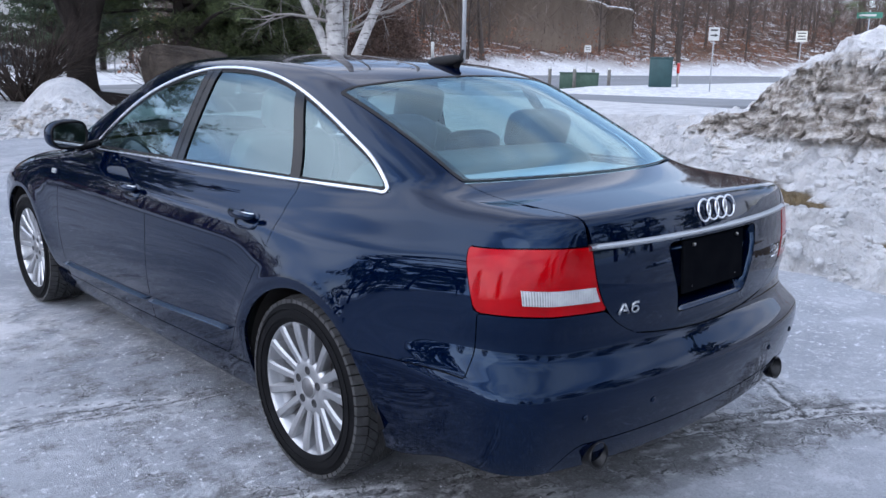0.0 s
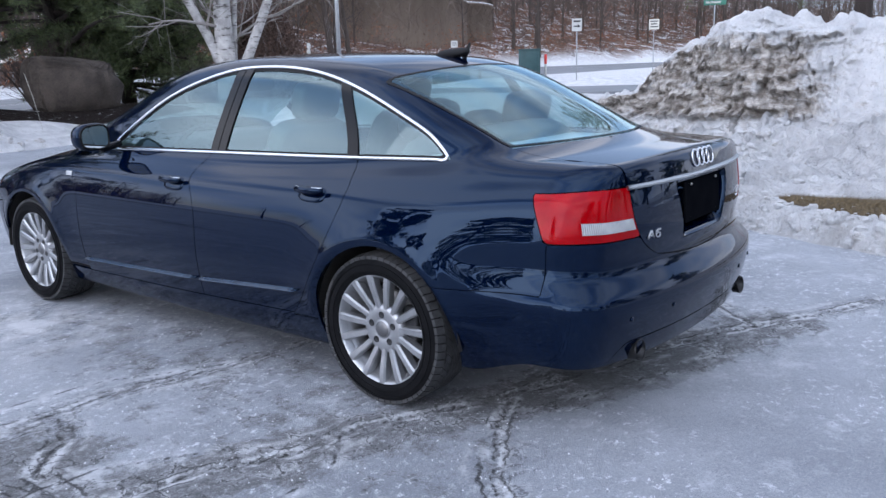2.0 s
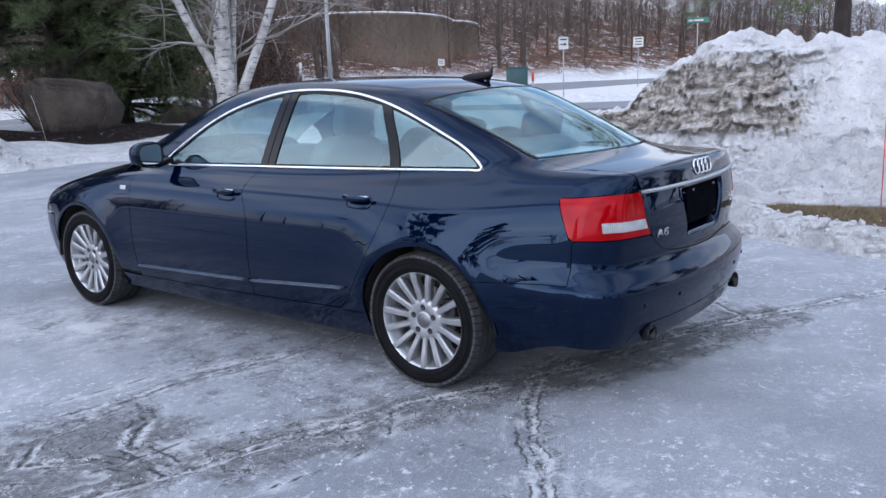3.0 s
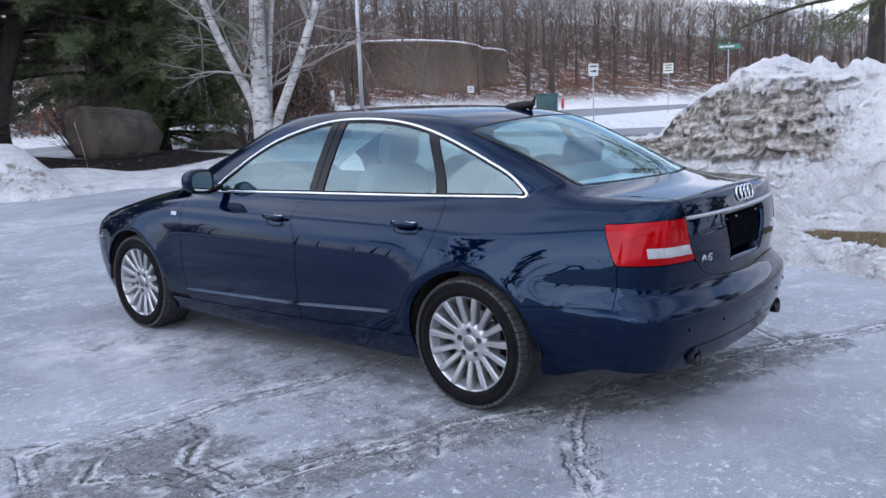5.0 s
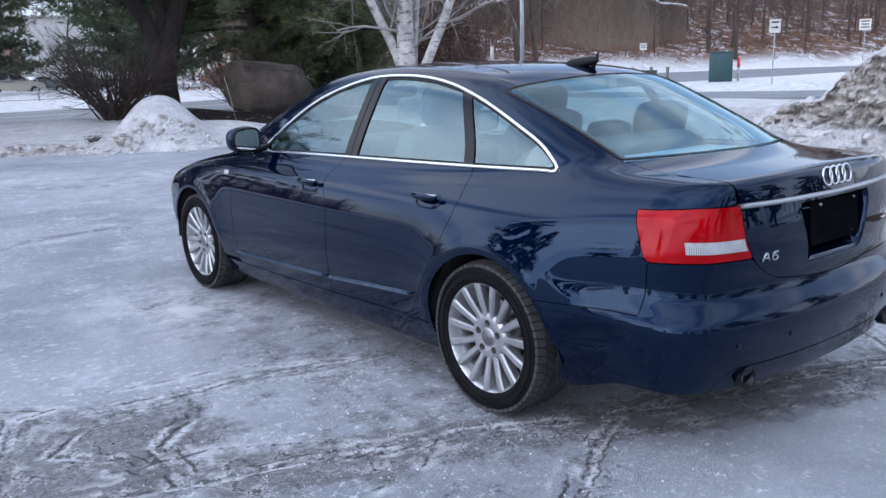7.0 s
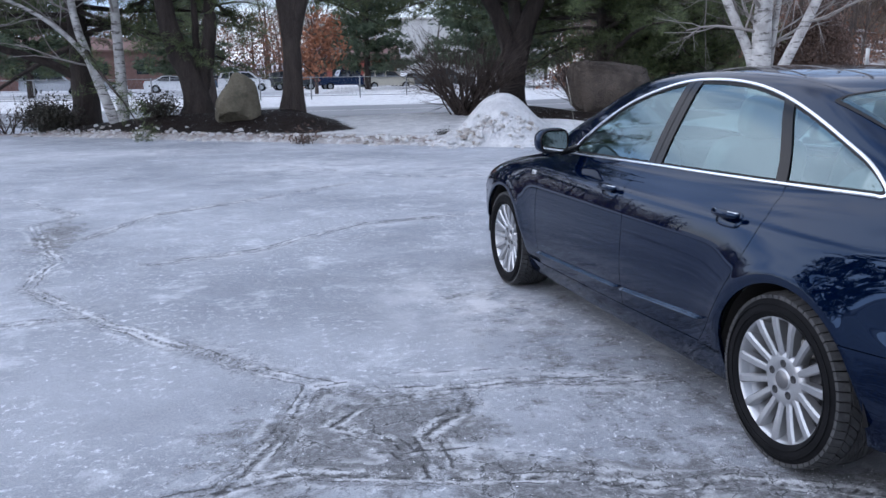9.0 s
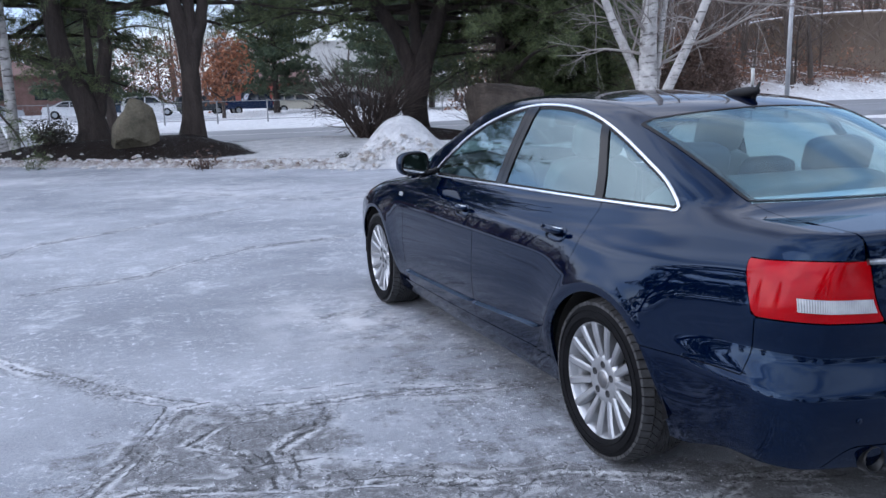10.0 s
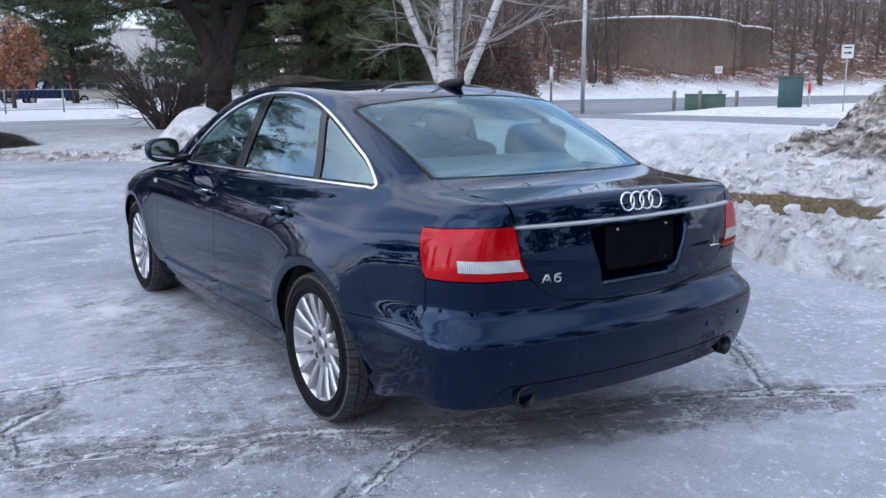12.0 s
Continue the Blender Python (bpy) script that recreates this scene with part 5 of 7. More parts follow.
    rim_minor = times(band(minor, 0.006, 0.014, 0.028, 0.06), spots(m, v, 3.5, 5, 0.7, 0.47, 0.58))
    c = blend(m, times(rim_minor, 0.70), c, (0.60, 0.61, 0.63))
    joint = times(close(core, 0.003, 0.010), spots(m, v, 3.0, 7, 0.75, 0.33, 0.44))
    side_joint = times(close(calc(m, "ABSOLUTE", calc(m, "SUBTRACT", near, 0.045), 0.0), 0.003, 0.009), spots(m, v, 3.4, 7, 0.75, 0.47, 0.53), 0.9)
    joint = calc(m, "MAXIMUM", calc(m, "MAXIMUM", joint, side_joint), times(close(minor, 0.004, 0.011), spots(m, v, 3.6, 4, 0.6, 0.40, 0.5)))
    joint = calc(m, "MAXIMUM", joint, times(close(edge, 0.008, 0.028), zone, 0.85))
    c = blend(m, times(joint, 0.95), c, (0.018, 0.018, 0.020))
    # Pale salted stretch by the front wheel and along the far edge.
    pale = times(attribute(m, "pale"), spots(m, v, 3.5, 7, 0.72, 0.40, 0.60))
    c = blend(m, times(pale, 0.85), c, (0.66, 0.66, 0.67))
    lk(m, c, main(m).inputs["Base Color"])
    gloss = calc(m, "ADD", times(spots(m, v, 1.7, 6, 0.7, 0.35, 0.65), 0.26), times(spots(m, v, 45, 3, 0.7, 0.35, 0.65), 0.16))
    gloss = calc(m, "ADD", calc(m, "ADD", gloss, 0.32), calc(m, "SUBTRACT", times(worn, 0.20), times(wet, 0.10)))
    lk(m, gloss, main(m).inputs["Roughness"])
    height = calc(m, "ADD", times(spots(m, v, 75, 5, 0.85, 0.35, 0.65), 0.55), times(spots(m, v, 7, 5, 0.7, 0.3, 0.7), 0.5))
    height = calc(m, "ADD", height, calc(m, "ADD", times(rim, 0.5), times(worn, spots(m, v, 34, 8, 0.82, 0.4, 0.6), 0.7)))
    height = calc(m, "SUBTRACT", height, calc(m, "ADD", times(joint, 1.5), times(calc(m, "MAXIMUM", wet, worn), 0.4)))
    relief(m, height, 0.60, 0.014)
    return m


def build_drive():
    xs, ys = lines_for(-36, 6.5, -5.5, 3.6, 0.028, 0.5), lines_for(-18, 28, -2.2, 9.2, 0.028, 0.5)
    x, y = np.meshgrid(xs, ys)
    wx, wy = x + 0.040 * (rugged(x, y, 0.30, 4, 0.65, 21) - 0.5) * 2, y + 0.040 * (rugged(x, y, 0.30, 4, 0.65, 31) - 0.5) * 2
    crack = np.min([to_line(wx, wy, c) for c in CRACKS], 0)
    minor = np.min([to_line(wx, wy, c) for c in MINOR], 0)
    wet = ramp(-to_outline(wx, wy, WET), -0.12, 0.06)
    bare = 0.95 * np.exp(-((to_line(x, y, WORN) / 0.26) ** 2))
    bare = np.maximum(bare, 0.95 * np.exp(-(((x + 2.30) / 0.68) ** 2) - ((y - 0.68) / 0.58) ** 2))
    bare = np.maximum(bare, 0.46 * np.exp(-((np.maximum(np.abs(x + 1.05) - 0.25, 0) / 0.35) ** 2) - (np.maximum(np.abs(y - 1.3) - 1.3, 0) / 0.4) ** 2))
    bare = np.maximum(bare, 0.72 * np.exp(-(((x + 4.2) / 0.32) ** 2) - ((y - 5.8) / 1.3) ** 2))
    bare = np.maximum(bare, 0.42 * np.exp(-(((x + 1.1) / 0.9) ** 2) - ((y + 0.55) / 0.4) ** 2))
    # Out of view behind the camera: bare asphalt added to darken the tail's reflections.
    bare = np.maximum(bare, 0.62 * ramp(-y + 2.4 * (rugged(x, y, 1.8, 4, 0.55, 77) - 0.5), 3.7, 6.0))
    # Meltwater keeps the asphalt open along the foot of the ploughed pile.
    bare = np.maximum(bare, 0.85 * np.exp(-((to_line(x, y, PILE_FOOT) / 0.22) ** 2)))
    pale = np.exp(-(((x + 1.25) / 0.5) ** 2) - ((y - 2.5) / 0.7) ** 2) + 0.8 * np.exp(-(((x + 1.2) / 1.3) ** 2) - ((y - 11.0) / 1.2) ** 2)
    pale = pale + 0.75 * np.exp(-(((x + 4.5) / 2.6) ** 2) - ((y - 14.6) / 0.8) ** 2) + 0.55 * np.exp(-(((x - 1.2) / 1.6) ** 2) - ((y - 9.4) / 1.5) ** 2)
    z = 0.012 * (rugged(x, y, 2.2, 3, 0.5, 41) - 0.5) * ramp(np.hypot(x + 0.2, y - 1.4), 1.6, 3.0) - 0.005 * np.exp(-((crack / 0.03) ** 2)) + 0.004 * np.exp(-(((crack - 0.07) / 0.035) ** 2)) * grain(x, y, 0.3, 9)
    drive = new("driveway", fast_mesh("driveway", np.stack([x, y, z], -1).reshape(-1, 3), sheet_faces(len(ys), len(xs)), ice_material(), True, {"crack": crack, "minor": minor, "wet": wet, "pale": pale, "bare": bare}))
    tagged(drive, "cracked grey asphalt drive glazed with pale ice", "driveway", kind="structure")


build_drive()


def build_grains():
    """Loose grains of ice and rock salt, thick in drifts along the cracks and thin elsewhere."""
    rng = np.random.default_rng(61)
    n = 60000
    x, y = rng.uniform(-5.2, 2.6, n), rng.uniform(-2.4, 6.5, n)
    crack = np.min([to_line(x, y, c) for c in CRACKS + MINOR], 0)
    thick = 0.10 + 0.55 * np.exp(-crack / 0.10) + 0.35 * np.exp(-(((x + 1.1) / 0.8) ** 2) - ((y - 0.6) / 1.5) ** 2)
    keep = rng.random(n) < thick * ramp(rugged(x, y, 0.5, 4, 0.6, 33), 0.38, 0.62)
    x, y = x[keep], y[keep]
    n = len(x)
    r = 0.0012 + 0.0036 * rng.random(n) ** 3
    corner = np.array([[1, 0, -0.3], [-0.5, 0.87, -0.3], [-0.5, -0.87, -0.3], [0, 0, 0.9]])
    a = rng.uniform(0, 6.28, n)
    turn = np.stack([np.stack([np.cos(a), -np.sin(a)], -1), np.stack([np.sin(a), np.cos(a)], -1)], 1)
    v = np.broadcast_to(corner, (n, 4, 3)).copy()
    v[..., :2] = np.einsum("nij,nkj->nki", turn, v[..., :2])
    v = v * (r[:, None, None] * rng.uniform(0.6, 1.4, (n, 1, 3))) + np.stack([x, y, np.full(n, 0.006)], -1)[:, None]
    i = np.arange(n)[:, None] * 4
    f = np.concatenate([i + (0, 1, 3), i + (1, 2, 3), i + (2, 0, 3)])
    ob = new("ice_grains", fast_mesh("ice_grains", v.reshape(-1, 3), f, GRAINS, False))
    tagged(ob, "loose white grains of ice and rock salt on the drive", "ice grains", kind="stuff")


GRAINS = mottled("ice_grains", (0.62, 0.64, 0.67), (0.80, 0.81, 0.83), 5, 60, 0.35, 0.1, 0.002)
build_grains()

ASPHALT = mottled("road_asphalt", (0.105, 0.110, 0.118), (0.185, 0.190, 0.200), 0.4, 8, 0.55, 0.2, 0.01)


def ribbon(name, line, width, label, lift=0.02, widen=0.0):
    p = np.array(line, float)
    t = np.linspace(0, len(p) - 1, 160)
    px, py = curve(*[(i, v) for i, v in enumerate(p[:, 0])])(t), curve(*[(i, v) for i, v in enumerate(p[:, 1])])(t)
    d = np.stack([np.gradient(px), np.gradient(py)], -1)
    d /= np.linalg.norm(d, axis=1, keepdims=True)
    side = np.stack([-d[:, 1], d[:, 0]], -1)
    offs = np.r_[-width / 2 - 0.3, np.linspace(-width / 2 + 0.02, width / 2 - 0.02, 7), width / 2 + 0.3]
    wide = 1 + widen * ramp(px, 8, 60)[:, None]
    x, y = px[:, None] + side[:, :1] * offs * wide, py[:, None] + side[:, 1:] * offs * wide
    z = 0.035 + lift - 0.0005 * offs**2 - 0.5 * (np.abs(offs) > width / 2 - 0.01) + 0 * x
    ob = new(name, fast_mesh(name, np.stack([x, y, z], -1).reshape(-1, 3), sheet_faces(160, 9)[:, ::-1], ASPHALT))
    tagged(ob, label, "road", kind="structure")
    return px, py, side


road_x, road_y, road_side = ribbon("road", MAIN_ROAD, 10.5, "wide damp asphalt road with worn lines", widen=1.55)
ribbon("side_road", SIDE_ROAD, 7.4, "narrow asphalt side road between snow banks", 0.028)
LINE_PAINT = mottled("worn_line_paint", (0.42, 0.42, 0.40), (0.62, 0.62, 0.60), 2, 30, 0.7, 0.1)


def build_lines():
    verts, faces = [], []
    for off, half in ((-4.6, 0.07), (4.6, 0.07), (0.14, 0.06), (-0.14, 0.06)):
        for i in range(159):
            n = len(verts)
            for j in (i, i + 1):
                for o in (off - half, off + half):
                    verts.append((road_x[j] + road_side[j, 0] * o, road_y[j] + road_side[j, 1] * o, 0.062 - 0.0005 * o * o))
            faces.append((n, n + 1, n + 3, n + 2))
    ob = part("road_lines", (verts, faces), LINE_PAINT, None, smooth=False)
    tagged(ob, "worn painted lines along the road", "road marking", kind="structure")


build_lines()


# ---- the ploughed snow pile and loose lumps ----
def pile_material():
    m = shader("dirty_snow", (0.6, 0.6, 0.6), 0.75)
    v = where(m)
    layers = where(m, "Object", (1.0, 1.0, 2.2))
    clean = blend(m, spots(m, v, 3, 5, 0.6, 0.35, 0.65), (0.62, 0.622, 0.63), (0.80, 0.795, 0.79))
    dirt = blend(m, spots(m, layers, 5.5, 9, 0.8, 0.42, 0.58), (0.27, 0.228, 0.190), (0.70, 0.66, 0.61))
    grit = spots(m, v, 30, 5, 0.8, 0.56, 0.66)
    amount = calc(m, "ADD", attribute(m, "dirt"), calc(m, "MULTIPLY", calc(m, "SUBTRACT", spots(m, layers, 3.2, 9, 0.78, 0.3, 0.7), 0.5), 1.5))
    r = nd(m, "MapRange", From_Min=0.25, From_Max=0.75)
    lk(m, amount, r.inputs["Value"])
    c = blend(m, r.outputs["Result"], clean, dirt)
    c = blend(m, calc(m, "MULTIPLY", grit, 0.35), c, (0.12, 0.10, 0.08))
    # Shade in the creases between slabs, painted as dark brown dirt.
    c = blend(m, calc(m, "MULTIPLY", attribute(m, "crease_shade"), 0.8), c, (0.10, 0.080, 0.065))
    lk(m, c, main(m).inputs["Base Color"])
    relief(m, calc(m, "ADD", spots(m, layers, 5, 8, 0.75, 0.3, 0.7), calc(m, "MULTIPLY", spots(m, v, 26, 5, 0.7, 0.3, 0.7), 0.5)), 0.8, 0.06)
    return m


DIRTY_SNOW = pile_material()
PILE_TOP = curve((-7.0, 0.55), (-4.5, 0.9), (-2.5, 1.35), (-1.0, 1.65), (0.0, 1.85), (0.8, 1.85), (1.7, 1.95), (2.1, 1.75), (2.6, 1.38), (3.1, 1.02), (3.6, 0.78), (4.3, 0.62), (5.0, 0.52), (5.8, 0.45), (7.0, 0.35))


def build_pile():
    xs = np.r_[np.arange(5.6, 8.9, 0.029), np.arange(8.95, 12.0, 0.09)]
    ys = np.r_[np.arange(-6.5, -2.0, 0.08), np.arange(-1.95, 6.8, 0.029)]
    x, y = np.meshgrid(xs, ys)
    ridge = 8.15 + 0.10 * np.maximum(y - 3, 0) + 0.5 * (rugged(y, 0 * y, 1.3, 3, 0.6, 2) - 0.5)
    wide = 1.35 + 0.3 * (rugged(y, 0 * y, 0.9, 2, 0.5, 6) - 0.5)
    front = ramp(x, ridge - wide, ridge - 0.10)
    back = ramp(-x, -(ridge + 2.4), -(ridge + 0.3))
    base = land(x, y, False)
    # The face is steep and layered, the crest broken into lumps.
    shape = np.minimum(front**0.80, back)
    h = base - 0.20 + (PILE_TOP(y) + 0.02 - base) * shape
    steep = np.minimum(front, back) * (1 - np.minimum(front, back)) * 4
    crest = ramp(shape, 0.62, 0.92)
    amount = ramp(shape, 0.02, 0.15)
    wx, wy = x + 0.12 * rugged(x, y, 0.3, 2, 0.5, 70), y + 0.12 * rugged(x, y, 0.3, 2, 0.5, 71)
    big, big_rim = blocks(wx, wy, 0.30, 200)
    lumpy = 0.28 * (billow(wx, wy, 0.50, 200) - 0.6) + 0.16 * (billow(wx, wy, 0.22, 210) - 0.6) + 0.10 * (billow(wx, wy, 0.11, 215) - 0.6) + 0.16 * (big - 0.5) * ramp(big_rim, 0, 0.3)
    h = h + amount * lumpy * (0.35 - 0.15 * ramp(y, -0.3, 0.7) + (0.65 + 0.15 * ramp(y, -0.3, 0.7)) * crest)
    # Thin, sloping layers stand out of the face.
    arch = h - 0.10 * (y - 1.7) ** 2 * np.sign(1.7 - y) * 0.4 + 0.14 * rugged(y, h, 0.7, 3, 0.55, 63)
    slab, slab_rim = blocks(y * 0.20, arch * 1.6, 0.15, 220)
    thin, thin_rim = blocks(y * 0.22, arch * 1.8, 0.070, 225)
    ledge = 0.17 * (slab - 0.5) * ramp(slab_rim, 0, 0.25) - 0.06 * ramp(-slab_rim, -0.12, 0) + 0.11 * (thin - 0.5) * ramp(thin_rim, 0, 0.25) + 0.05 * (billow(y, h, 0.10, 236) - 0.6)
    layered = ramp(y, -0.3, 0.7)
    push = ramp(steep, 0.05, 0.5) * (ledge * layered + (1 - 0.5 * layered) * (0.08 * (billow(y, h, 0.34, 238) - 0.6) + 0.09 * (billow(y, h, 0.14, 239) - 0.6) + 0.05 * (billow(y, h, 0.07, 241) - 0.6)))
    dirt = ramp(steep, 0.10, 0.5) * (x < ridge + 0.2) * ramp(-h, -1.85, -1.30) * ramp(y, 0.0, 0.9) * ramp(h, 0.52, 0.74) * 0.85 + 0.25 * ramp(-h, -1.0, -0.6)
    # Slab rims on the steep dirty face carry the mask for painted shade.
    pile = new("snow_bank", fast_mesh("snow_bank", np.stack([x - push, y, h], -1).reshape(-1, 3), sheet_faces(len(ys), len(xs)), DIRTY_SNOW, False, {"dirt": dirt, "crease_shade": layered * ramp(steep, 0.1, 0.5) * ramp(dirt, 0.2, 0.6) * np.maximum(ramp(-slab_rim, -0.16, 0.0), 0.7 * ramp(-thin_rim, -0.2, 0.0))}))
    tagged(pile, "tall ploughed heap of dirty layered snow", "snow bank")


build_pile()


def lump_mesh(seed):
    rng = np.random.default_rng(seed)
    bm = bmesh.new()
    bmesh.ops.create_icosphere(bm, subdivisions=2, radius=1.0)
    planes = [(Vector(rng.normal(0, 1, 3)).normalized(), rng.uniform(0.5, 0.9)) for _ in range(7)]
    k = rng.uniform(0.7, 1.2, 3)
    for v in bm.verts:
        n = noise.noise(v.co * 1.3 + Vector((seed, 0, 0))) * 0.45 + noise.noise(v.co * 3.1 + Vector((0, seed, 0))) * 0.2
        for d, o in planes:
            v.co -= d * max(0.0, v.co.dot(d) - o)
        v.co = Vector((v.co.x * k[0], v.co.y * k[1], v.co.z * k[2] * 0.8)) * (1 + 0.6 * n)
    co = np.array([v.co for v in bm.verts])
    bm.verts.index_update()
    f = np.array([[v.index for v in face.verts] for face in bm.faces])
    bm.free()
    return co, f


def build_lumps():
    """Loose clods along the edge of the drive and over the banks."""
    rng = np.random.default_rng(5)
    shapes = [lump_mesh(s) for s in range(6)]
    verts, faces, dirt, count = [], [], [], 0
    spots_ = []
    for _ in range(260):
        y = rng.uniform(-2.5, 2.2)
        x0 = np.interp(y, [-2.0, -1.2, -0.6, 0.1, 0.8, 1.5, 3.0], [2.7, 2.95, 3.2, 3.42, 3.55, 4.0, 4.6])
        spots_.append((x0 + abs(rng.normal(0.1, 0.35)), y, 0.010 + 0.035 * rng.random() ** 2, -0.3))
    for _ in range(380):
        y = rng.uniform(-2.9, 3.0)
        x0 = np.interp(y, [-2.0, -1.2, -0.6, 0.1, 0.8, 1.5, 3.0], [2.7, 2.95, 3.2, 3.42, 3.55, 4.0, 4.6])
        spots_.append((x0 + 0.05 + abs(rng.normal(0.0, 0.55)), y, 0.012 + 0.075 * rng.random() ** 2.6, rng.uniform(-0.6, 0.1)))
    for _ in range(420):
        spots_.append((rng.normal(6.3, 0.45), rng.uniform(0.5, 6.5), 0.02 + 0.10 * rng.random() ** 2.4, rng.uniform(-0.5, 0.35)))
    for _ in range(200):
        spots_.append((rng.uniform(4.6, 7.4), rng.uniform(-3.5, 4.5), 0.010 + 0.035 * rng.random() ** 2.5, rng.uniform(-0.4, 0.3)))
    for _ in range(520):
        s = rng.random()
        a = np.array([[3.5, 12.9], [2.2, 13.6], [0.2, 15.0], [-3.3, 17.8], [-7.3, 20.9]])
        i = min(int(s * 4), 3)
        p = a[i] + (a[i + 1] - a[i]) * (s * 4 - i) + rng.normal(0, 0.28, 2) + np.array([0.15, 0.35])
        spots_.append((p[0], p[1], 0.02 + 0.08 * rng.random() ** 2, rng.uniform(0.0, 0.9)))
    for _ in range(60):
        spots_.append((rng.normal(2.3, 0.45), rng.normal(13.65, 0.2), 0.03 + 0.06 * rng.random() ** 2, rng.uniform(0, 0.5)))
    spots_ = [s for s in spots_ if math.hypot(s[0] - 3.4, s[1] - 14.5) > 0.8 and (s[1] > 5 or s[2] < 0.02 or float(min(to_outline(np.array([s[0]]), np.array([s[1]]), GRASS)[0], to_outline(np.array([s[0]]), np.array([s[1]]), GRASS_PATCH)[0])) > 0.06)]
    xy = np.array([(s[0], s[1]) for s in spots_])
    ground_z = land(xy[:, 0], xy[:, 1])
    for (x, y, r, d), g0 in zip(spots_, ground_z):
        co, f = shapes[rng.integers(6)]
        a = rng.uniform(0, 6.28)
        c, s = math.cos(a), math.sin(a)
        rot = np.array([[c, -s, 0], [s, c, 0], [0, 0, 1]])
        verts.append(co @ rot.T * r + (x, y, max(g0, 0.0) + 0.05 * r))
        faces.append(f + count)
        dirt.append(np.full(len(co), d))
        count += len(co)
    ob = new("snow_clods", fast_mesh("snow_clods", np.concatenate(verts), np.concatenate(faces), DIRTY_SNOW, False, {"dirt": np.concatenate(dirt)}))
    tagged(ob, "loose clods of old snow along the banks", "snow", kind="stuff")


build_lumps()


def build_grass():
    """Short dead blades showing through the thaw."""
    rng = np.random.default_rng(14)
    x, y = rng.uniform(3.1, 6.0, 30000), rng.uniform(-2.9, 2.8, 30000)
    d = np.minimum(to_outline(x, y, GRASS), to_outline(x, y, GRASS_PATCH)) + 0.35 * (rugged(x, y, 0.5, 3, 0.6, 90) - 0.5)
    x, y = x[d < -0.05], y[d < -0.05]
    n = len(x)
    foot = np.stack([x, y, land(x, y) - 0.004], -1)
    way = np.stack([rng.normal(0, 0.8, n), rng.normal(0, 0.8, n), rng.uniform(0.4, 1.0, n)], -1) * rng.uniform(0.03, 0.075, (n, 1))
    a = rng.uniform(0, 6.28, n)
    across = np.stack([np.cos(a), np.sin(a), 0 * a], -1) * 0.0035
    v = np.stack([foot - across, foot + across, foot + way], 1).reshape(-1, 3)
    ob = new("dead_grass", fast_mesh("dead_grass", v, np.arange(3 * n).reshape(-1, 3), STRAW, False))
    tagged(ob, "flattened dead lawn grass showing through the snow", "grass", kind="stuff")


STRAW = shader("straw_grass", (0.2, 0.15, 0.07), 0.85)
_g = STRAW.node_tree.nodes.new("ShaderNodeNewGeometry")
lk(STRAW, blend(STRAW, _g.outputs["Random Per Island"], (0.085, 0.062, 0.030), (0.26, 0.19, 0.10)), main(STRAW).inputs["Base Color"])
build_grass()


# ---- trees ----
BARK = mottled("pine_bark", (0.018, 0.013, 0.011), (0.058, 0.044, 0.037), 5, 40, 0.95, 0.9, 0.03, stretch=(1, 1, 0.25))
GREY_BARK = mottled("grey_bark", (0.040, 0.030, 0.025), (0.090, 0.070, 0.058), 2, 30, 0.95, 0.5, 0.02, stretch=(1, 1, 0.3))
TWIG = mottled("twig_bark", (0.034, 0.024, 0.020), (0.085, 0.063, 0.052), 3, 30, 0.95, 0.3, 0.01)


def birch_bark():
    m = shader("birch_bark", (0.6, 0.6, 0.6), 0.7)
    v, bands = where(m), where(m, "Object", (2.2, 2.2, 10.0))
    c = blend(m, spots(m, v, 4, 5, 0.6, 0.35, 0.65), (0.25, 0.24, 0.23), (0.50, 0.485, 0.465))
    c = blend(m, spots(m, bands, 1.6, 6, 0.7, 0.54, 0.63), c, (0.055, 0.046, 0.04))
    lk(m, c, main(m).inputs["Base Color"])
    relief(m, spots(m, bands, 3, 5, 0.6, 0.3, 0.7), 0.3, 0.01)
    return m


def leaf_material(name, a, b, rough=0.7):
    m = shader(name, a, rough)
    g, r = m.node_tree.nodes.new("ShaderNodeNewGeometry"), nd(m, "MapRange", To_Min=0.0, To_Max=1.0)
    lk(m, g.outputs["Random Per Island"], r.inputs["Value"])
    lk(m, blend(m, r.outputs["Result"], a, b), main(m).inputs["Base Color"])
    return m


BIRCH = birch_bark()
BIRCH_TWIG = mottled("birch_twigs", (0.11, 0.095, 0.085), (0.33, 0.305, 0.285), 1.5, 20, 0.9, 0.2, 0.01)
NEEDLES = leaf_material("pine_needles", (0.022, 0.040, 0.015), (0.135, 0.162, 0.062))
NEEDLES_FAR = leaf_material("spruce_needles", (0.035, 0.058, 0.035), (0.085, 0.115, 0.06))
RUSSET = leaf_material("russet_leaves", (0.15, 0.055, 0.025), (0.30, 0.12, 0.055))
BRUSH = leaf_material("brown_brush", (0.060, 0.036, 0.027), (0.14, 0.085, 0.062))
HEDGE = leaf_material("dull_hedge", (0.018, 0.018, 0.012), (0.050, 0.043, 0.030))


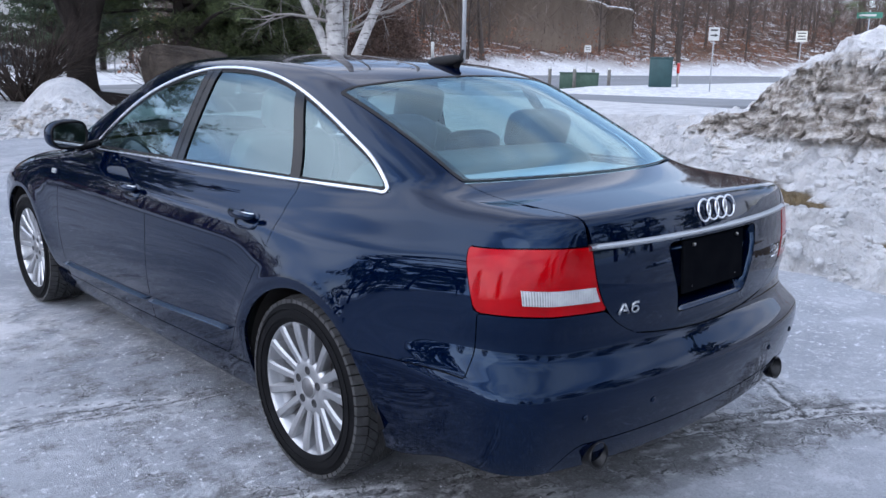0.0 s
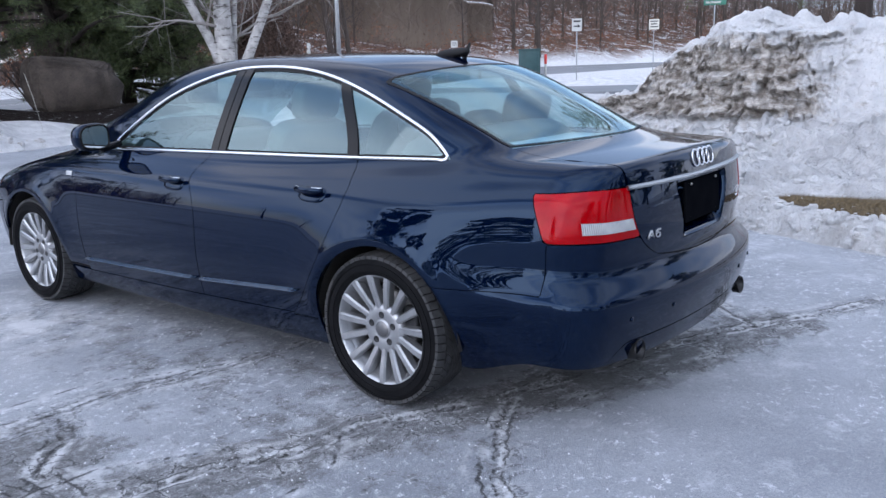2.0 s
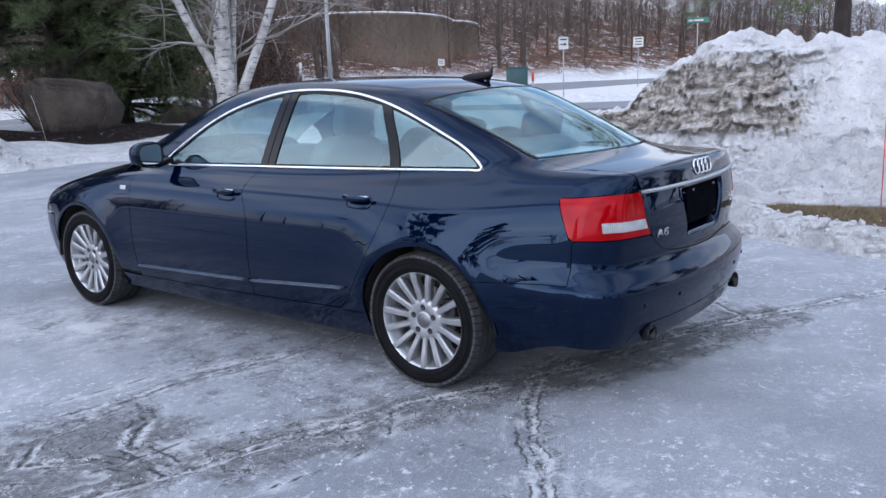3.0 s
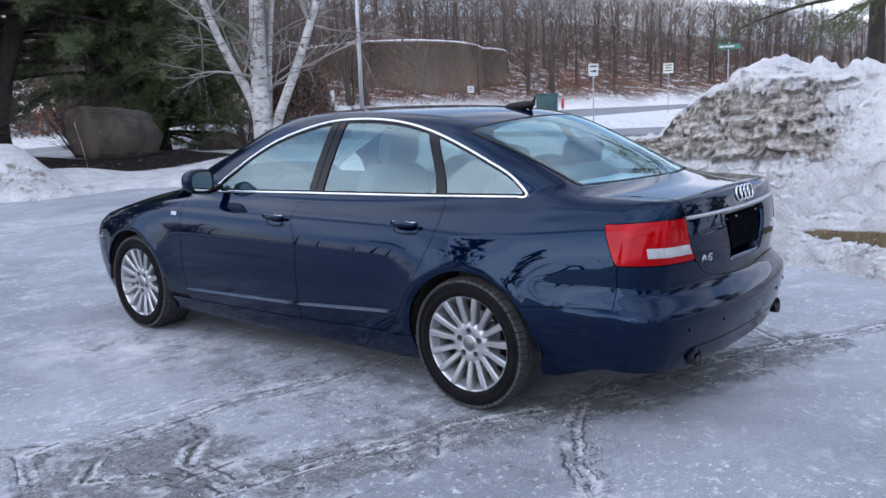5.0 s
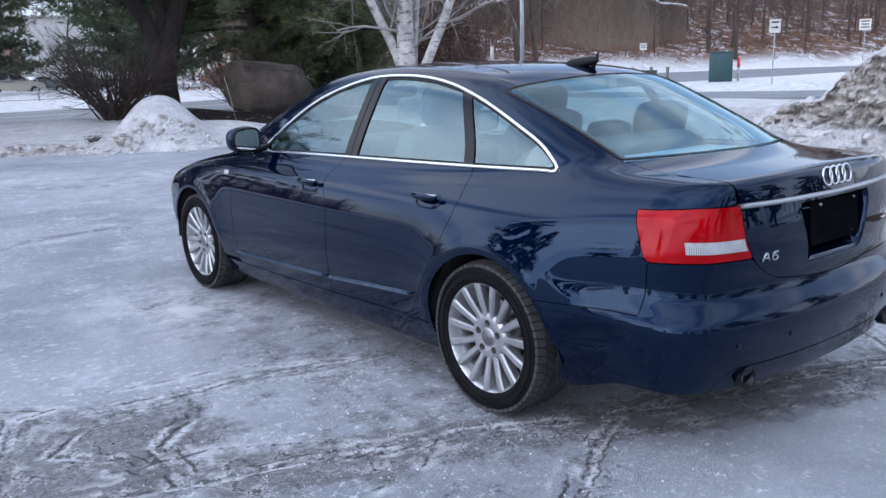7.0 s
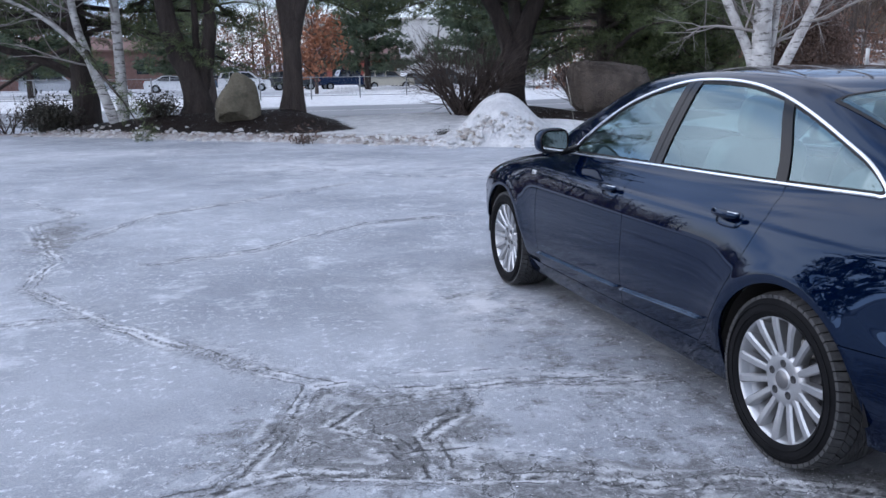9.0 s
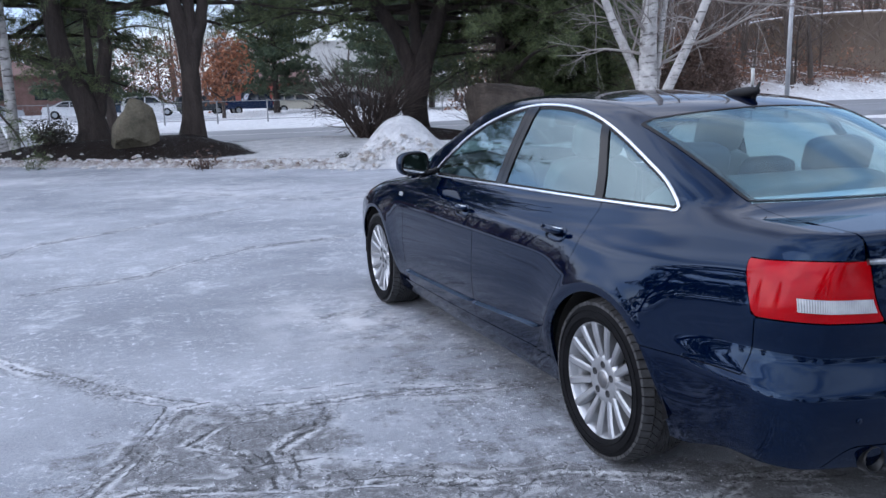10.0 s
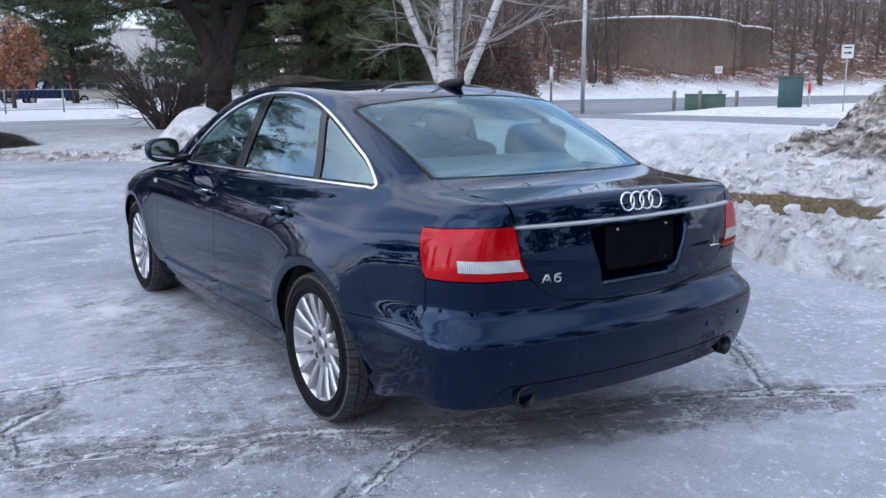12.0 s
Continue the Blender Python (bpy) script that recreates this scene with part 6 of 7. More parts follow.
class Wood:
    """Gathers tapered limbs and leaves into plain arrays."""

    def __init__(self, seed):
        self.rng = np.random.default_rng(seed)
        self.verts, self.faces, self.count = [], [], 0
        self.leaf_at = []

    def limb(self, points, r0, r1, sides=6):
        p = np.asarray(points, float)
        n = len(p)
        d = np.gradient(p, axis=0)
        d /= np.linalg.norm(d, axis=1, keepdims=True) + 1e-9
        ref = np.where(np.abs(d[:, 2:3]) < 0.9, [[0, 0, 1.0]], [[1.0, 0, 0]])
        u = np.cross(d, ref)
        u /= np.linalg.norm(u, axis=1, keepdims=True) + 1e-9
        w = np.cross(d, u)
        a = np.linspace(0, 2 * np.pi, sides, endpoint=False)
        r = np.linspace(r0, r1, n) if np.isscalar(r1) else np.asarray(r1)
        ring = p[:, None] + r[:, None, None] * (np.cos(a)[None, :, None] * u[:, None] + np.sin(a)[None, :, None] * w[:, None])
        i, k = np.meshgrid(np.arange(n - 1), np.arange(sides), indexing="ij")
        f = np.stack([i * sides + k, i * sides + (k + 1) % sides, (i + 1) * sides + (k + 1) % sides, (i + 1) * sides + k], -1).reshape(-1, 4)
        self.verts.append(ring.reshape(-1, 3))
        self.faces.append(f + self.count)
        self.count += n * sides
        return p

    def path(self, start, way, length, steps=6, wobble=0.15, lift=0.0):
        p, d, out = np.array(start, float), np.array(way, float) / np.linalg.norm(way), []
        for _ in range(steps + 1):
            out.append(p.copy())
            d = d + self.rng.normal(0, wobble, 3) * 0.5 + np.array([0, 0, lift])
            d /= np.linalg.norm(d)
            p = p + d * length / steps
        return np.array(out)

    def branch(self, start, way, length, r, depth, spread=0.6, wobble=0.2, lift=0.03, forks=(3, 5), shrink=0.62, sides=5, tip=0.35):
        pts = self.path(start, way, length, (2, 3, 4, 5)[min(depth, 3)], wobble, lift)
        self.limb(pts, r, r * tip, max(3, sides))
        if depth == 0:
            self.leaf_at.append(pts[-1])
            return
        for _ in range(self.rng.integers(*forks)):
            s = self.rng.uniform(0.35, 1.0)
            i = min(int(s * (len(pts) - 1)), len(pts) - 2)
            d = pts[i + 1] - pts[i]
            d = d / np.linalg.norm(d) + self.rng.normal(0, spread, 3)
            rr = r * (1 - (1 - tip) * s) * 0.72
            self.branch(pts[i], d, length * shrink * self.rng.uniform(0.75, 1.2), rr, depth - 1, spread, wobble, lift, forks, shrink, sides - 1, tip)

    def mesh(self, name, material):
        return fast_mesh(name, np.concatenate(self.verts), np.concatenate(self.faces), material)


def tufts(centres, ways, rng, needles=9, length=0.17, width=0.0075, spread=0.75):
    """Bunches of thin needles at places, each pointing along its way."""
    n = len(centres)
    d = ways[:, None] + rng.normal(0, spread, (n, needles, 3))
    d /= np.linalg.norm(d, axis=-1, keepdims=True)
    s = np.cross(d, rng.normal(0, 1, (n, needles, 3)))
    s /= np.linalg.norm(s, axis=-1, keepdims=True) + 1e-9
    ln = length * rng.uniform(0.6, 1.3, (n, needles, 1))
    base = centres[:, None] + rng.normal(0, 0.03, (n, needles, 3))
    tri = np.stack([base - s * width, base + s * width, base + d * ln], 2)
    return tri.reshape(-1, 3), np.arange(n * needles * 3).reshape(-1, 3)


def scattered_leaves(centres, rng, size=0.05, jitter=0.2, each=6):
    n = len(centres)
    c = np.repeat(centres, each, 0) + rng.normal(0, jitter, (n * each, 3))
    a, b = rng.normal(0, 1, (n * each, 3)), rng.normal(0, 1, (n * each, 3))
    a /= np.linalg.norm(a, axis=1, keepdims=True)
    b -= a * (a * b).sum(1, keepdims=True)
    b /= np.linalg.norm(b, axis=1, keepdims=True)
    s = size * rng.uniform(0.6, 1.4, (n * each, 1))
    quad = np.stack([c - a * s, c - b * s * 0.5, c + a * s, c + b * s * 0.5], 1)
    return quad.reshape(-1, 3), np.arange(n * each * 4).reshape(-1, 4)


def pine(label, seed, trunks, low, high, reach, limbs, density, place, droop=-0.02, needles=9, bark=BARK, clear=None, length=0.17, flat=0.5, wide=0.0075):
    """A white pine: trunks as (points, foot radius, top radius); limbs with bunched needles between two heights."""
    tree = thing("pine_tree", label, "tree", place=place)
    wood, rng = Wood(seed), np.random.default_rng(seed + 100)
    paths = []
    for pts, r0, r1 in trunks:
        t = np.linspace(0, len(pts) - 1, 14)
        p = np.stack([curve(*[(i, q[k]) for i, q in enumerate(pts)])(t) for k in range(3)], -1)
        p[1:, :2] += rng.normal(0, 0.02, (13, 2))
        paths.append(p)
        radii = r1 + (r0 - r1) * (1 - np.linspace(0, 1, 14)) ** 0.9
        if pts[0][2] < 0.3:
            radii[0] *= 1.35
            radii[1] *= 1.08
        wood.limb(p, r0, radii, 12)
    centres, ways = [], []
    for k in range(limbs):
        p = paths[rng.integers(len(paths))]
        z = low + (high - low) * (k + rng.random()) / limbs
        if z > p[-1, 2] - 0.3 or z < p[0, 2] + 0.2:
            p = max(paths, key=lambda q: q[-1, 2])
            z = min(z, p[-1, 2] - 0.2)
        start = np.array([np.interp(z, p[:, 2], p[:, i]) for i in range(3)])
        a = rng.uniform(0, 2 * np.pi)
        if clear and abs((a - clear[0] + np.pi) % (2 * np.pi) - np.pi) < clear[1] and z < clear[2]:
            continue
        s = (z - low) / (high - low)
        span = reach * (1.0 - 0.62 * s**1.6) * rng.uniform(0.6, 1.1)
        way = np.array([math.cos(a), math.sin(a), rng.uniform(-0.12, 0.30)])
        pts = wood.path(start, way, span, 7, 0.16, droop * (1 - s))
        wood.limb(pts, 0.035 + 0.018 * span * 0.6, 0.008, 5)
        # Side shoots, with bunches along them.
        for i in range(2, 8):
            for _ in range(3):
                q = pts[i] + rng.normal(0, 0.05, 3)
                d = pts[i] - pts[i - 1]
                d = d / np.linalg.norm(d) + np.array([*rng.normal(0, 0.9, 2), rng.normal(0.08, flat * 0.5)])
                d /= np.linalg.norm(d)
                shoot = rng.uniform(0.35, 0.95) * (0.5 + 0.1 * span)
                tip = q + d * shoot
                wood.limb(np.stack([q, tip]), 0.008, 0.004, 3)
                for _ in range(density):
                    f = rng.uniform(0.15, 1.0)
                    centres.append(q + d * shoot * f + rng.normal(0, 0.085, 3))
                    ways.append(d * 0.7 + np.array([0, 0, 0.25]))
    under(new("trunk", wood.mesh("trunk", bark)), tree)
    v, f = tufts(np.array(centres), np.array(ways), rng, needles, length, wide)
    under(new("crown", fast_mesh("crown", v, f, NEEDLES, False)), tree)
    return tree


def at_land(x, y):
    return float(land(np.array([x]), np.array([y]), False)[0])


def spot(x, y, turn=0.0, sink=0.05):
    return Matrix.Translation((x, y, at_land(x, y) - sink)) @ Matrix.Rotation(radians(turn), 4, "Z")


# The old forked pines by the drive.
pine("big forked dark-barked pine with drooping branches beside the mulch bed", 1,
     [([(0, 0, 0), (0.02, 0.0, 1.0), (0.25, 0.0, 2.0), (0.75, 0.1, 3.2), (1.2, 0.2, 5.0), (1.5, 0.2, 9.0)], 0.42, 0.14),
      ([(0.1, 0, 1.2), (-0.15, 0.1, 2.2), (-0.6, 0.1, 3.2), (-1.5, 0.0, 4.4), (-2.2, 0, 6.5), (-2.5, 0, 9.0)], 0.28, 0.10),
      ([(0.1, 0.05, 1.6), (0.2, 0.2, 2.6), (0.15, 0.4, 4.0), (0.1, 0.5, 7.0), (0.1, 0.5, 13.0)], 0.26, 0.06)],
     3.3, 9.0, 6.0, 165, 9, spot(6.2, 21.5), -0.02, 11, flat=0.35, clear=(-1.93, 0.85, 5.0))
pine("slim dark pine with low sweeping evergreen branches", 2, [([(0, 0, 0), (0.05, 0, 3), (0, 0.05, 7), (0, 0, 12)], 0.20, 0.05)],
     1.6, 8.2, 4.8, 160, 9, spot(8.8, 20.9), -0.05, 11, flat=0.45, clear=(-2.9, 0.75, 4.2))
pine("dense dark pine with boughs down to the ground", 9, [([(0, 0, 0), (0.03, 0, 3), (0, 0.03, 6), (0, 0, 10)], 0.17, 0.04)],
     0.5, 8.0, 2.7, 150, 7, spot(10.6, 20.3), -0.04, 8, length=0.22, wide=0.011, flat=0.45)
pine("three-stemmed pine with a bare lower trunk", 3,
     [([(0, 0, 0), (0.03, 0, 1.2), (0.0, 0, 2.4), (-0.28, 0.0, 3.6), (-0.45, 0, 6), (-0.5, 0, 9)], 0.27, 0.09),
      ([(0.0, 0, 1.9), (0.12, 0, 3.0), (0.1, 0.1, 5), (0.1, 0.1, 12)], 0.20, 0.06),
      ([(0.08, 0, 1.8), (0.34, 0, 2.8), (0.52, 0, 4.0), (0.75, 0, 9)], 0.20, 0.08)],
     3.3, 9.5, 5.6, 92, 7, spot(-0.55, 19.6), -0.045, 11, clear=(-1.67, 0.9, 5.5))
pine("twin-stemmed old pine rising from a broad foot", 4,
     [([(0.05, 0, 0), (0.0, 0, 0.8), (-0.35, 0, 1.6), (-0.62, 0, 2.8), (-0.75, 0, 5), (-0.8, 0, 9)], 0.37, 0.12),
      ([(0.15, 0, 0.7), (0.35, 0, 1.5), (0.52, 0.1, 2.6), (0.5, 0.1, 4.5), (0.6, 0.1, 12)], 0.22, 0.07),
      ([(0.1, 0.1, 1.0), (0.12, 0.2, 2.2), (0.1, 0.3, 5.0)], 0.12, 0.05)],
     3.2, 9.5, 5.8, 96, 7, spot(-2.95, 20.6), -0.05, 11, clear=(-1.56, 0.9, 5.5))
pine("dark pine with one long low limb", 5, [([(0, 0, 0), (0, 0, 2.0), (-0.1, 0, 5), (-0.2, 0, 11)], 0.40, 0.08), ([(0, 0, 1.5), (-0.9, 0, 2.0), (-2.4, 0, 2.5), (-3.8, 0, 3.0)], 0.14, 0.05)],
     2.4, 9.5, 5.6, 92, 7, spot(-5.9, 22.8), -0.05, 11)
copied = pine("tall full pine standing in the snow", 6, [([(0, 0, 0), (0.05, 0.03, 4), (0.0, 0, 9), (0, 0, 15)], 0.30, 0.04)],
              1.2, 14.6, 4.4, 100, 5, spot(-25.2, 16.3), -0.03, 5, length=0.36, wide=0.03)
for x, y, turn in ((-58, 15, 40), (-54, -9, 120), (-18.5, -24, 260), (-14, -31, 33), (1, -30, 310), (9.3, -35, 222), (13, -25, 140), (26, -31, 80), (33, -23, 15), (-60, 30, 10)):
    copy_thing(copied, spot(x, y, turn))


tall_pine = pine("tall dark pine with its lower trunk bare", 7, [([(0, 0, 0), (0.05, 0.03, 4), (0.0, 0, 9), (0, 0, 15)], 0.30, 0.04)],
                 3.7, 14.6, 4.8, 70, 6, spot(24, 3.5), -0.05, 9, length=0.24)
copy_thing(tall_pine, spot(-2.3, 39.5, 70) @ Matrix.Scale(0.85, 4))


def build_birch(label, stems, place, twigs, seed, fine=(3, 6)):
    tree = thing("birch_tree", label, "tree", place=place)
    for k, (pts, r0, r1) in enumerate(stems):
        wood = Wood(seed + k)
        t = np.linspace(0, len(pts) - 1, 16)
        p = np.stack([curve(*[(i, q[j]) for i, q in enumerate(pts)])(t) for j in range(3)], -1)
        wood.limb(p, r0, r1, 12)
        under(new("stem", wood.mesh("stem", BIRCH)), tree)
        wood = Wood(seed + 40 + k)
        for _ in range(twigs):
            s = wood.rng.uniform(0.30, 1.0)
            i = min(int(s * 15), 14)
            d = (p[i + 1] - p[i]) / np.linalg.norm(p[i + 1] - p[i]) + wood.rng.normal(0, 0.75, 3)
            wood.branch(p[i], d, wood.rng.uniform(1.2, 2.6), r1 * 0.45 + 0.012 * (1 - s), 3, 0.45, 0.25, 0.015, fine, 0.60, 5)
        under(new("crown", wood.mesh("crown", BIRCH_TWIG)), tree)
    return tree


build_birch("clump of white birch stems, bare in winter", [
    ([(0, 0, 0), (-0.02, 0, 1.5), (0.0, 0, 3.2), (0.15, 0, 6.0), (0.2, 0, 10)], 0.26, 0.08),
    ([(-0.1, 0, 0), (-0.15, 0.0, 1.2), (-0.55, -0.05, 2.2), (-1.05, -0.1, 3.4), (-1.5, -0.1, 5.5), (-1.8, 0, 9)], 0.135, 0.05),
    ([(0.12, 0, 0), (0.3, 0, 0.9), (0.85, 0, 2.2), (1.45, 0.0, 3.8), (2.1, 0, 6.0), (2.5, 0, 9)], 0.14, 0.05),
    ([(0.05, 0.1, 0), (0.18, 0.2, 1.5), (0.32, 0.3, 3.2), (0.65, 0.4, 6), (0.8, 0.5, 9)], 0.08, 0.03)], spot(9.1, 13.7, -40), 18, 60, (2, 5))
build_birch("slender birch pair leaning apart", [
    ([(0, 0, 0), (0.02, 0, 2), (0.0, 0, 5), (0.1, 0, 9)], 0.15, 0.06),
    ([(-0.2, 0, 0), (-0.45, 0, 0.8), (-0.75, 0, 1.8), (-1.0, 0, 3.4), (-0.8, 0, 6), (-0.8, 0, 8)], 0.14, 0.05),
    ([(-0.62, 0, 1.5), (-1.3, 0, 2.3), (-2.2, 0.1, 2.9), (-3.2, 0.1, 3.3)], 0.07, 0.03)], spot(-4.75, 20.6), 8, 70, (2, 5))


# ---- shrubs ----
def twig_shrub(label, seed, place, stems, tall, lean, material=TWIG, depth=2, leaves=None, each=5):
    shrub = thing("shrub", label, "shrub", place=place)
    tips = []
    for k in range(stems):
        wood = Wood(seed * 1000 + k)
        a = wood.rng.uniform(0, 2 * np.pi)
        way = np.array([math.cos(a) * lean, math.sin(a) * lean, 1.0])
        wood.branch(np.array([wood.rng.normal(0, 0.12), wood.rng.normal(0, 0.12), 0.0]), way, tall * wood.rng.uniform(0.4, 0.7), 0.010 + 0.005 * tall, depth, 0.38, 0.2, 0.02, (3, 6), 0.62, 4)
        under(new("branch", wood.mesh("branch", material)), shrub)
        tips += wood.leaf_at
    if leaves:
        v, f = scattered_leaves(np.array(tips), wood.rng, 0.035, 0.12, each)
        under(new("foliage", fast_mesh("foliage", v, f, leaves, False)), shrub)
    return shrub


twig_shrub("bare twiggy shrub under the big pine", 81, spot(3.9, 18.9), 80, 3.3, 0.95)
twig_shrub("bare twiggy shrub beside the pine trunk", 82, spot(7.5, 19.2), 50, 2.5, 0.6)
twig_shrub("bare twiggy shrub by the boulders", 83, spot(11.4, 17.2), 20, 1.7, 0.6)
twig_shrub("thin bare shrub near the drive", 84, spot(-7.7, 21.8), 12, 1.5, 0.7)
twig_shrub("round clipped shrub, dark and twiggy", 85, spot(-6.6, 21.4), 46, 0.95, 0.9, TWIG, 2, HEDGE, 9)
twig_shrub("low brown shrub on the mulch bed", 86, spot(-3.95, 20.2), 22, 0.7, 1.0, TWIG, 2, HEDGE, 5)
twig_shrub("small dark evergreen shrub in the snow", 87, spot(2.2, 15.1) @ Matrix.Scale(0.55, 4), 7, 0.20, 1.1, TWIG, 2, HEDGE, 5)
leaf_clump = twig_shrub("clump of brown twigs and leaves on the ice", 89, Matrix.Translation((-0.75, 15.5, 0.0)), 14, 0.4, 1.6, TWIG, 1, BRUSH, 4)


def domed_shrub(label, seed, place, radius, tall):
    """A clipped dome: stems fanning out to a dense brown skin of twigs and dead leaves."""
    shrub = thing("shrub", label, "shrub", place=place)
    rng = np.random.default_rng(seed)
    for k in range(26):
        wood = Wood(seed * 1000 + k)
        a, lean = rng.uniform(0, 2 * np.pi), 0.75 * math.sqrt(rng.random())
        end = np.array([math.cos(a) * lean * radius, math.sin(a) * lean * radius, tall * (1 - lean**2) * 0.92])
        t = np.linspace(0, 1, 6)[:, None]
        wood.limb(t * end * (1, 1, 0) + np.sqrt(t) * end * (0, 0, 1) + rng.normal(0, 0.03, (6, 3)), 0.022, 0.006, 5)
        under(new("branch", wood.mesh("branch", TWIG)), shrub)
    a, u, deep = rng.uniform(0, 2 * np.pi, 9000), rng.uniform(0, 1, 9000), 1 - 0.30 * rng.uniform(0, 1, 9000) ** 1.5
    lean = np.sqrt(u)
    wave = 1 + 0.07 * np.sin(3 * a + 1.0) + 0.05 * np.sin(7 * a + 9 * u)
    skin = np.stack([np.cos(a) * lean * radius * wave, np.sin(a) * lean * radius * wave, tall * (1 - lean**2.4) + 0.1], -1) * deep[:, None]
    v, f = scattered_leaves(skin, rng, 0.035, 0.09, 4)
    under(new("foliage", fast_mesh("foliage", v, f, BRUSH, False)), shrub)


domed_shrub("large russet-brown shrub clipped to a dome", 88, spot(14.4, 18.5), 1.45, 2.75)


def build_woods():
    """The bare woods on the hill, their brush and the few leaves still hanging."""
    kinds = []
    for s in range(7):
        w = Wood(300 + s)
        tall = w.rng.uniform(11, 17)
        trunk = w.path((0, 0, -0.5), (0, 0, 1), tall, 10, 0.05)
        w.limb(trunk, w.rng.uniform(0.17, 0.42), 0.03, 6)
        for _ in range(19):
            i = w.rng.integers(2, 10)
            a = w.rng.uniform(0, 2 * np.pi)
            w.branch(trunk[i], np.array([math.cos(a), math.sin(a), 0.9]), w.rng.uniform(1.8, 4.2), 0.055, 2, 0.4, 0.22, 0.05, (2, 4), 0.62, 3)
        kinds.append((np.concatenate(w.verts), np.concatenate(w.faces)))
    rng = np.random.default_rng(77)
    verts, faces, count = [], [], 0
    for x, y, _ in zip(*on_hill(rng, 330, 26, 84, 100, 0.9)):
        v, f = kinds[rng.integers(7)]
        t, k = rng.uniform(0, 6.28), rng.uniform(0.75, 1.25)
        c, s = math.cos(t), math.sin(t)
        verts.append(v @ np.array([[c, s, 0], [-s, c, 0], [0, 0, 1]]) * k + (x, y, at_land(x, y)))
        faces.append(f + count)
        count += len(v)
    # Beyond the car park the same woods go on, far off and level.
    for _ in range(95):
        a, r = math.radians(rng.uniform(-32, 27)), rng.uniform(118, 170)
        x, y = r * math.sin(a), r * math.cos(a)
        v, f = kinds[rng.integers(7)]
        verts.append(v * rng.uniform(0.75, 1.15) + (x, y, at_land(x, y)))
        faces.append(f + count)
        count += len(v)
    for _ in range(90):
        a, r = math.radians(rng.uniform(95, 343)), rng.uniform(80, 130)
        x, y = r * math.sin(a), r * math.cos(a)
        v, f = kinds[rng.integers(7)]
        verts.append(v * rng.uniform(0.5, 0.8) + (x, y, at_land(x, y)))
        faces.append(f + count)
        count += len(v)
    woods = new("bare_woods", fast_mesh("bare_woods", np.concatenate(verts), np.concatenate(faces), GREY_BARK))
    tagged(woods, "bare grey winter woods covering the hillside", "woods", kind="stuff")
    centres = []
    for x, y, _ in zip(*on_hill(rng, 4200, 24, 84, 80, 0.9)):
        n, tall = 9, rng.uniform(0.2, 1.3) if rng.random() < 0.78 else rng.uniform(2.5, 5.0)
        centres.append(np.array([x, y, 0]) + rng.normal(0, 1, (n, 3)) * (0.7, 0.7, 0.0) + np.c_[np.zeros(n), np.zeros(n), rng.uniform(0.05, tall, n)])
    # A brown hedgerow closes the far side of the car park.
    for _ in range(2600):
        a, r = math.radians(rng.uniform(-34, 10)), rng.uniform(108, 118)
        centres.append(np.array([r * math.sin(a), r * math.cos(a), 0]) + rng.normal(0, 1, (9, 3)) * (1.2, 1.2, 0.0) + np.c_[np.zeros(9), np.zeros(9), 0.1 + 9.0 * rng.uniform(0, 1, 9) ** 1.4])
    c = np.concatenate(centres)
    c[:, 2] += land(c[:, 0], c[:, 1], False)
    red = rng.random(len(c) // 9).repeat(9) < 0.35
    for name, pick, mat, label in (("brush", ~red, BRUSH, "tangled brown brush among the trees"), ("oak_saplings", red, RUSSET, "young oaks holding russet leaves")):
        v, f = scattered_leaves(c[pick], rng, 0.13, 0.35, 5)
        ob = new(name, fast_mesh(name, v, f, mat, False))
        tagged(ob, label, "brush", kind="stuff")


build_woods()


def build_thicket():
    """Countless thin saplings and twigs that veil the hillside."""
    rng = np.random.default_rng(88)
    x, y, turn = on_hill(rng, 84000, 24, 84, 105, 0.75)
    a = np.radians(turn)
    n = len(x)
    foot = np.stack([x, y, land(x, y, False) + (2.2 + 11.5 * rng.uniform(0, 1, n) ** 0.9) * (rng.random(n) < 0.93)], -1)
    way = np.stack([rng.normal(0, 1.2, n), rng.normal(0, 1.2, n), np.ones(n)], -1)
    tall = rng.uniform(0.6, 2.8, (n, 1))
    across = np.stack([np.cos(a), -np.sin(a), 0 * x], -1) * rng.uniform(0.012, 0.040, (n, 1))
    tip = foot + way * tall
    bend = (foot + tip) / 2 + rng.normal(0, 0.12, (n, 3))
    v = np.stack([foot - across, foot + across, bend + across * 0.7, bend - across * 0.7, tip + across * 0.2, tip - across * 0.2], 1).reshape(-1, 3)
    i = np.arange(n)[:, None] * 6
    f = np.concatenate([i + (0, 1, 2, 3), i + (3, 2, 4, 5)])
    ob = new("thicket", fast_mesh("thicket", v, f, THICKET, False))
    tagged(ob, "thin bare saplings veiling the hillside", "woods", kind="stuff")


THICKET = leaf_material("sapling_bark", (0.055, 0.040, 0.032), (0.155, 0.118, 0.096), 0.9)
build_thicket()


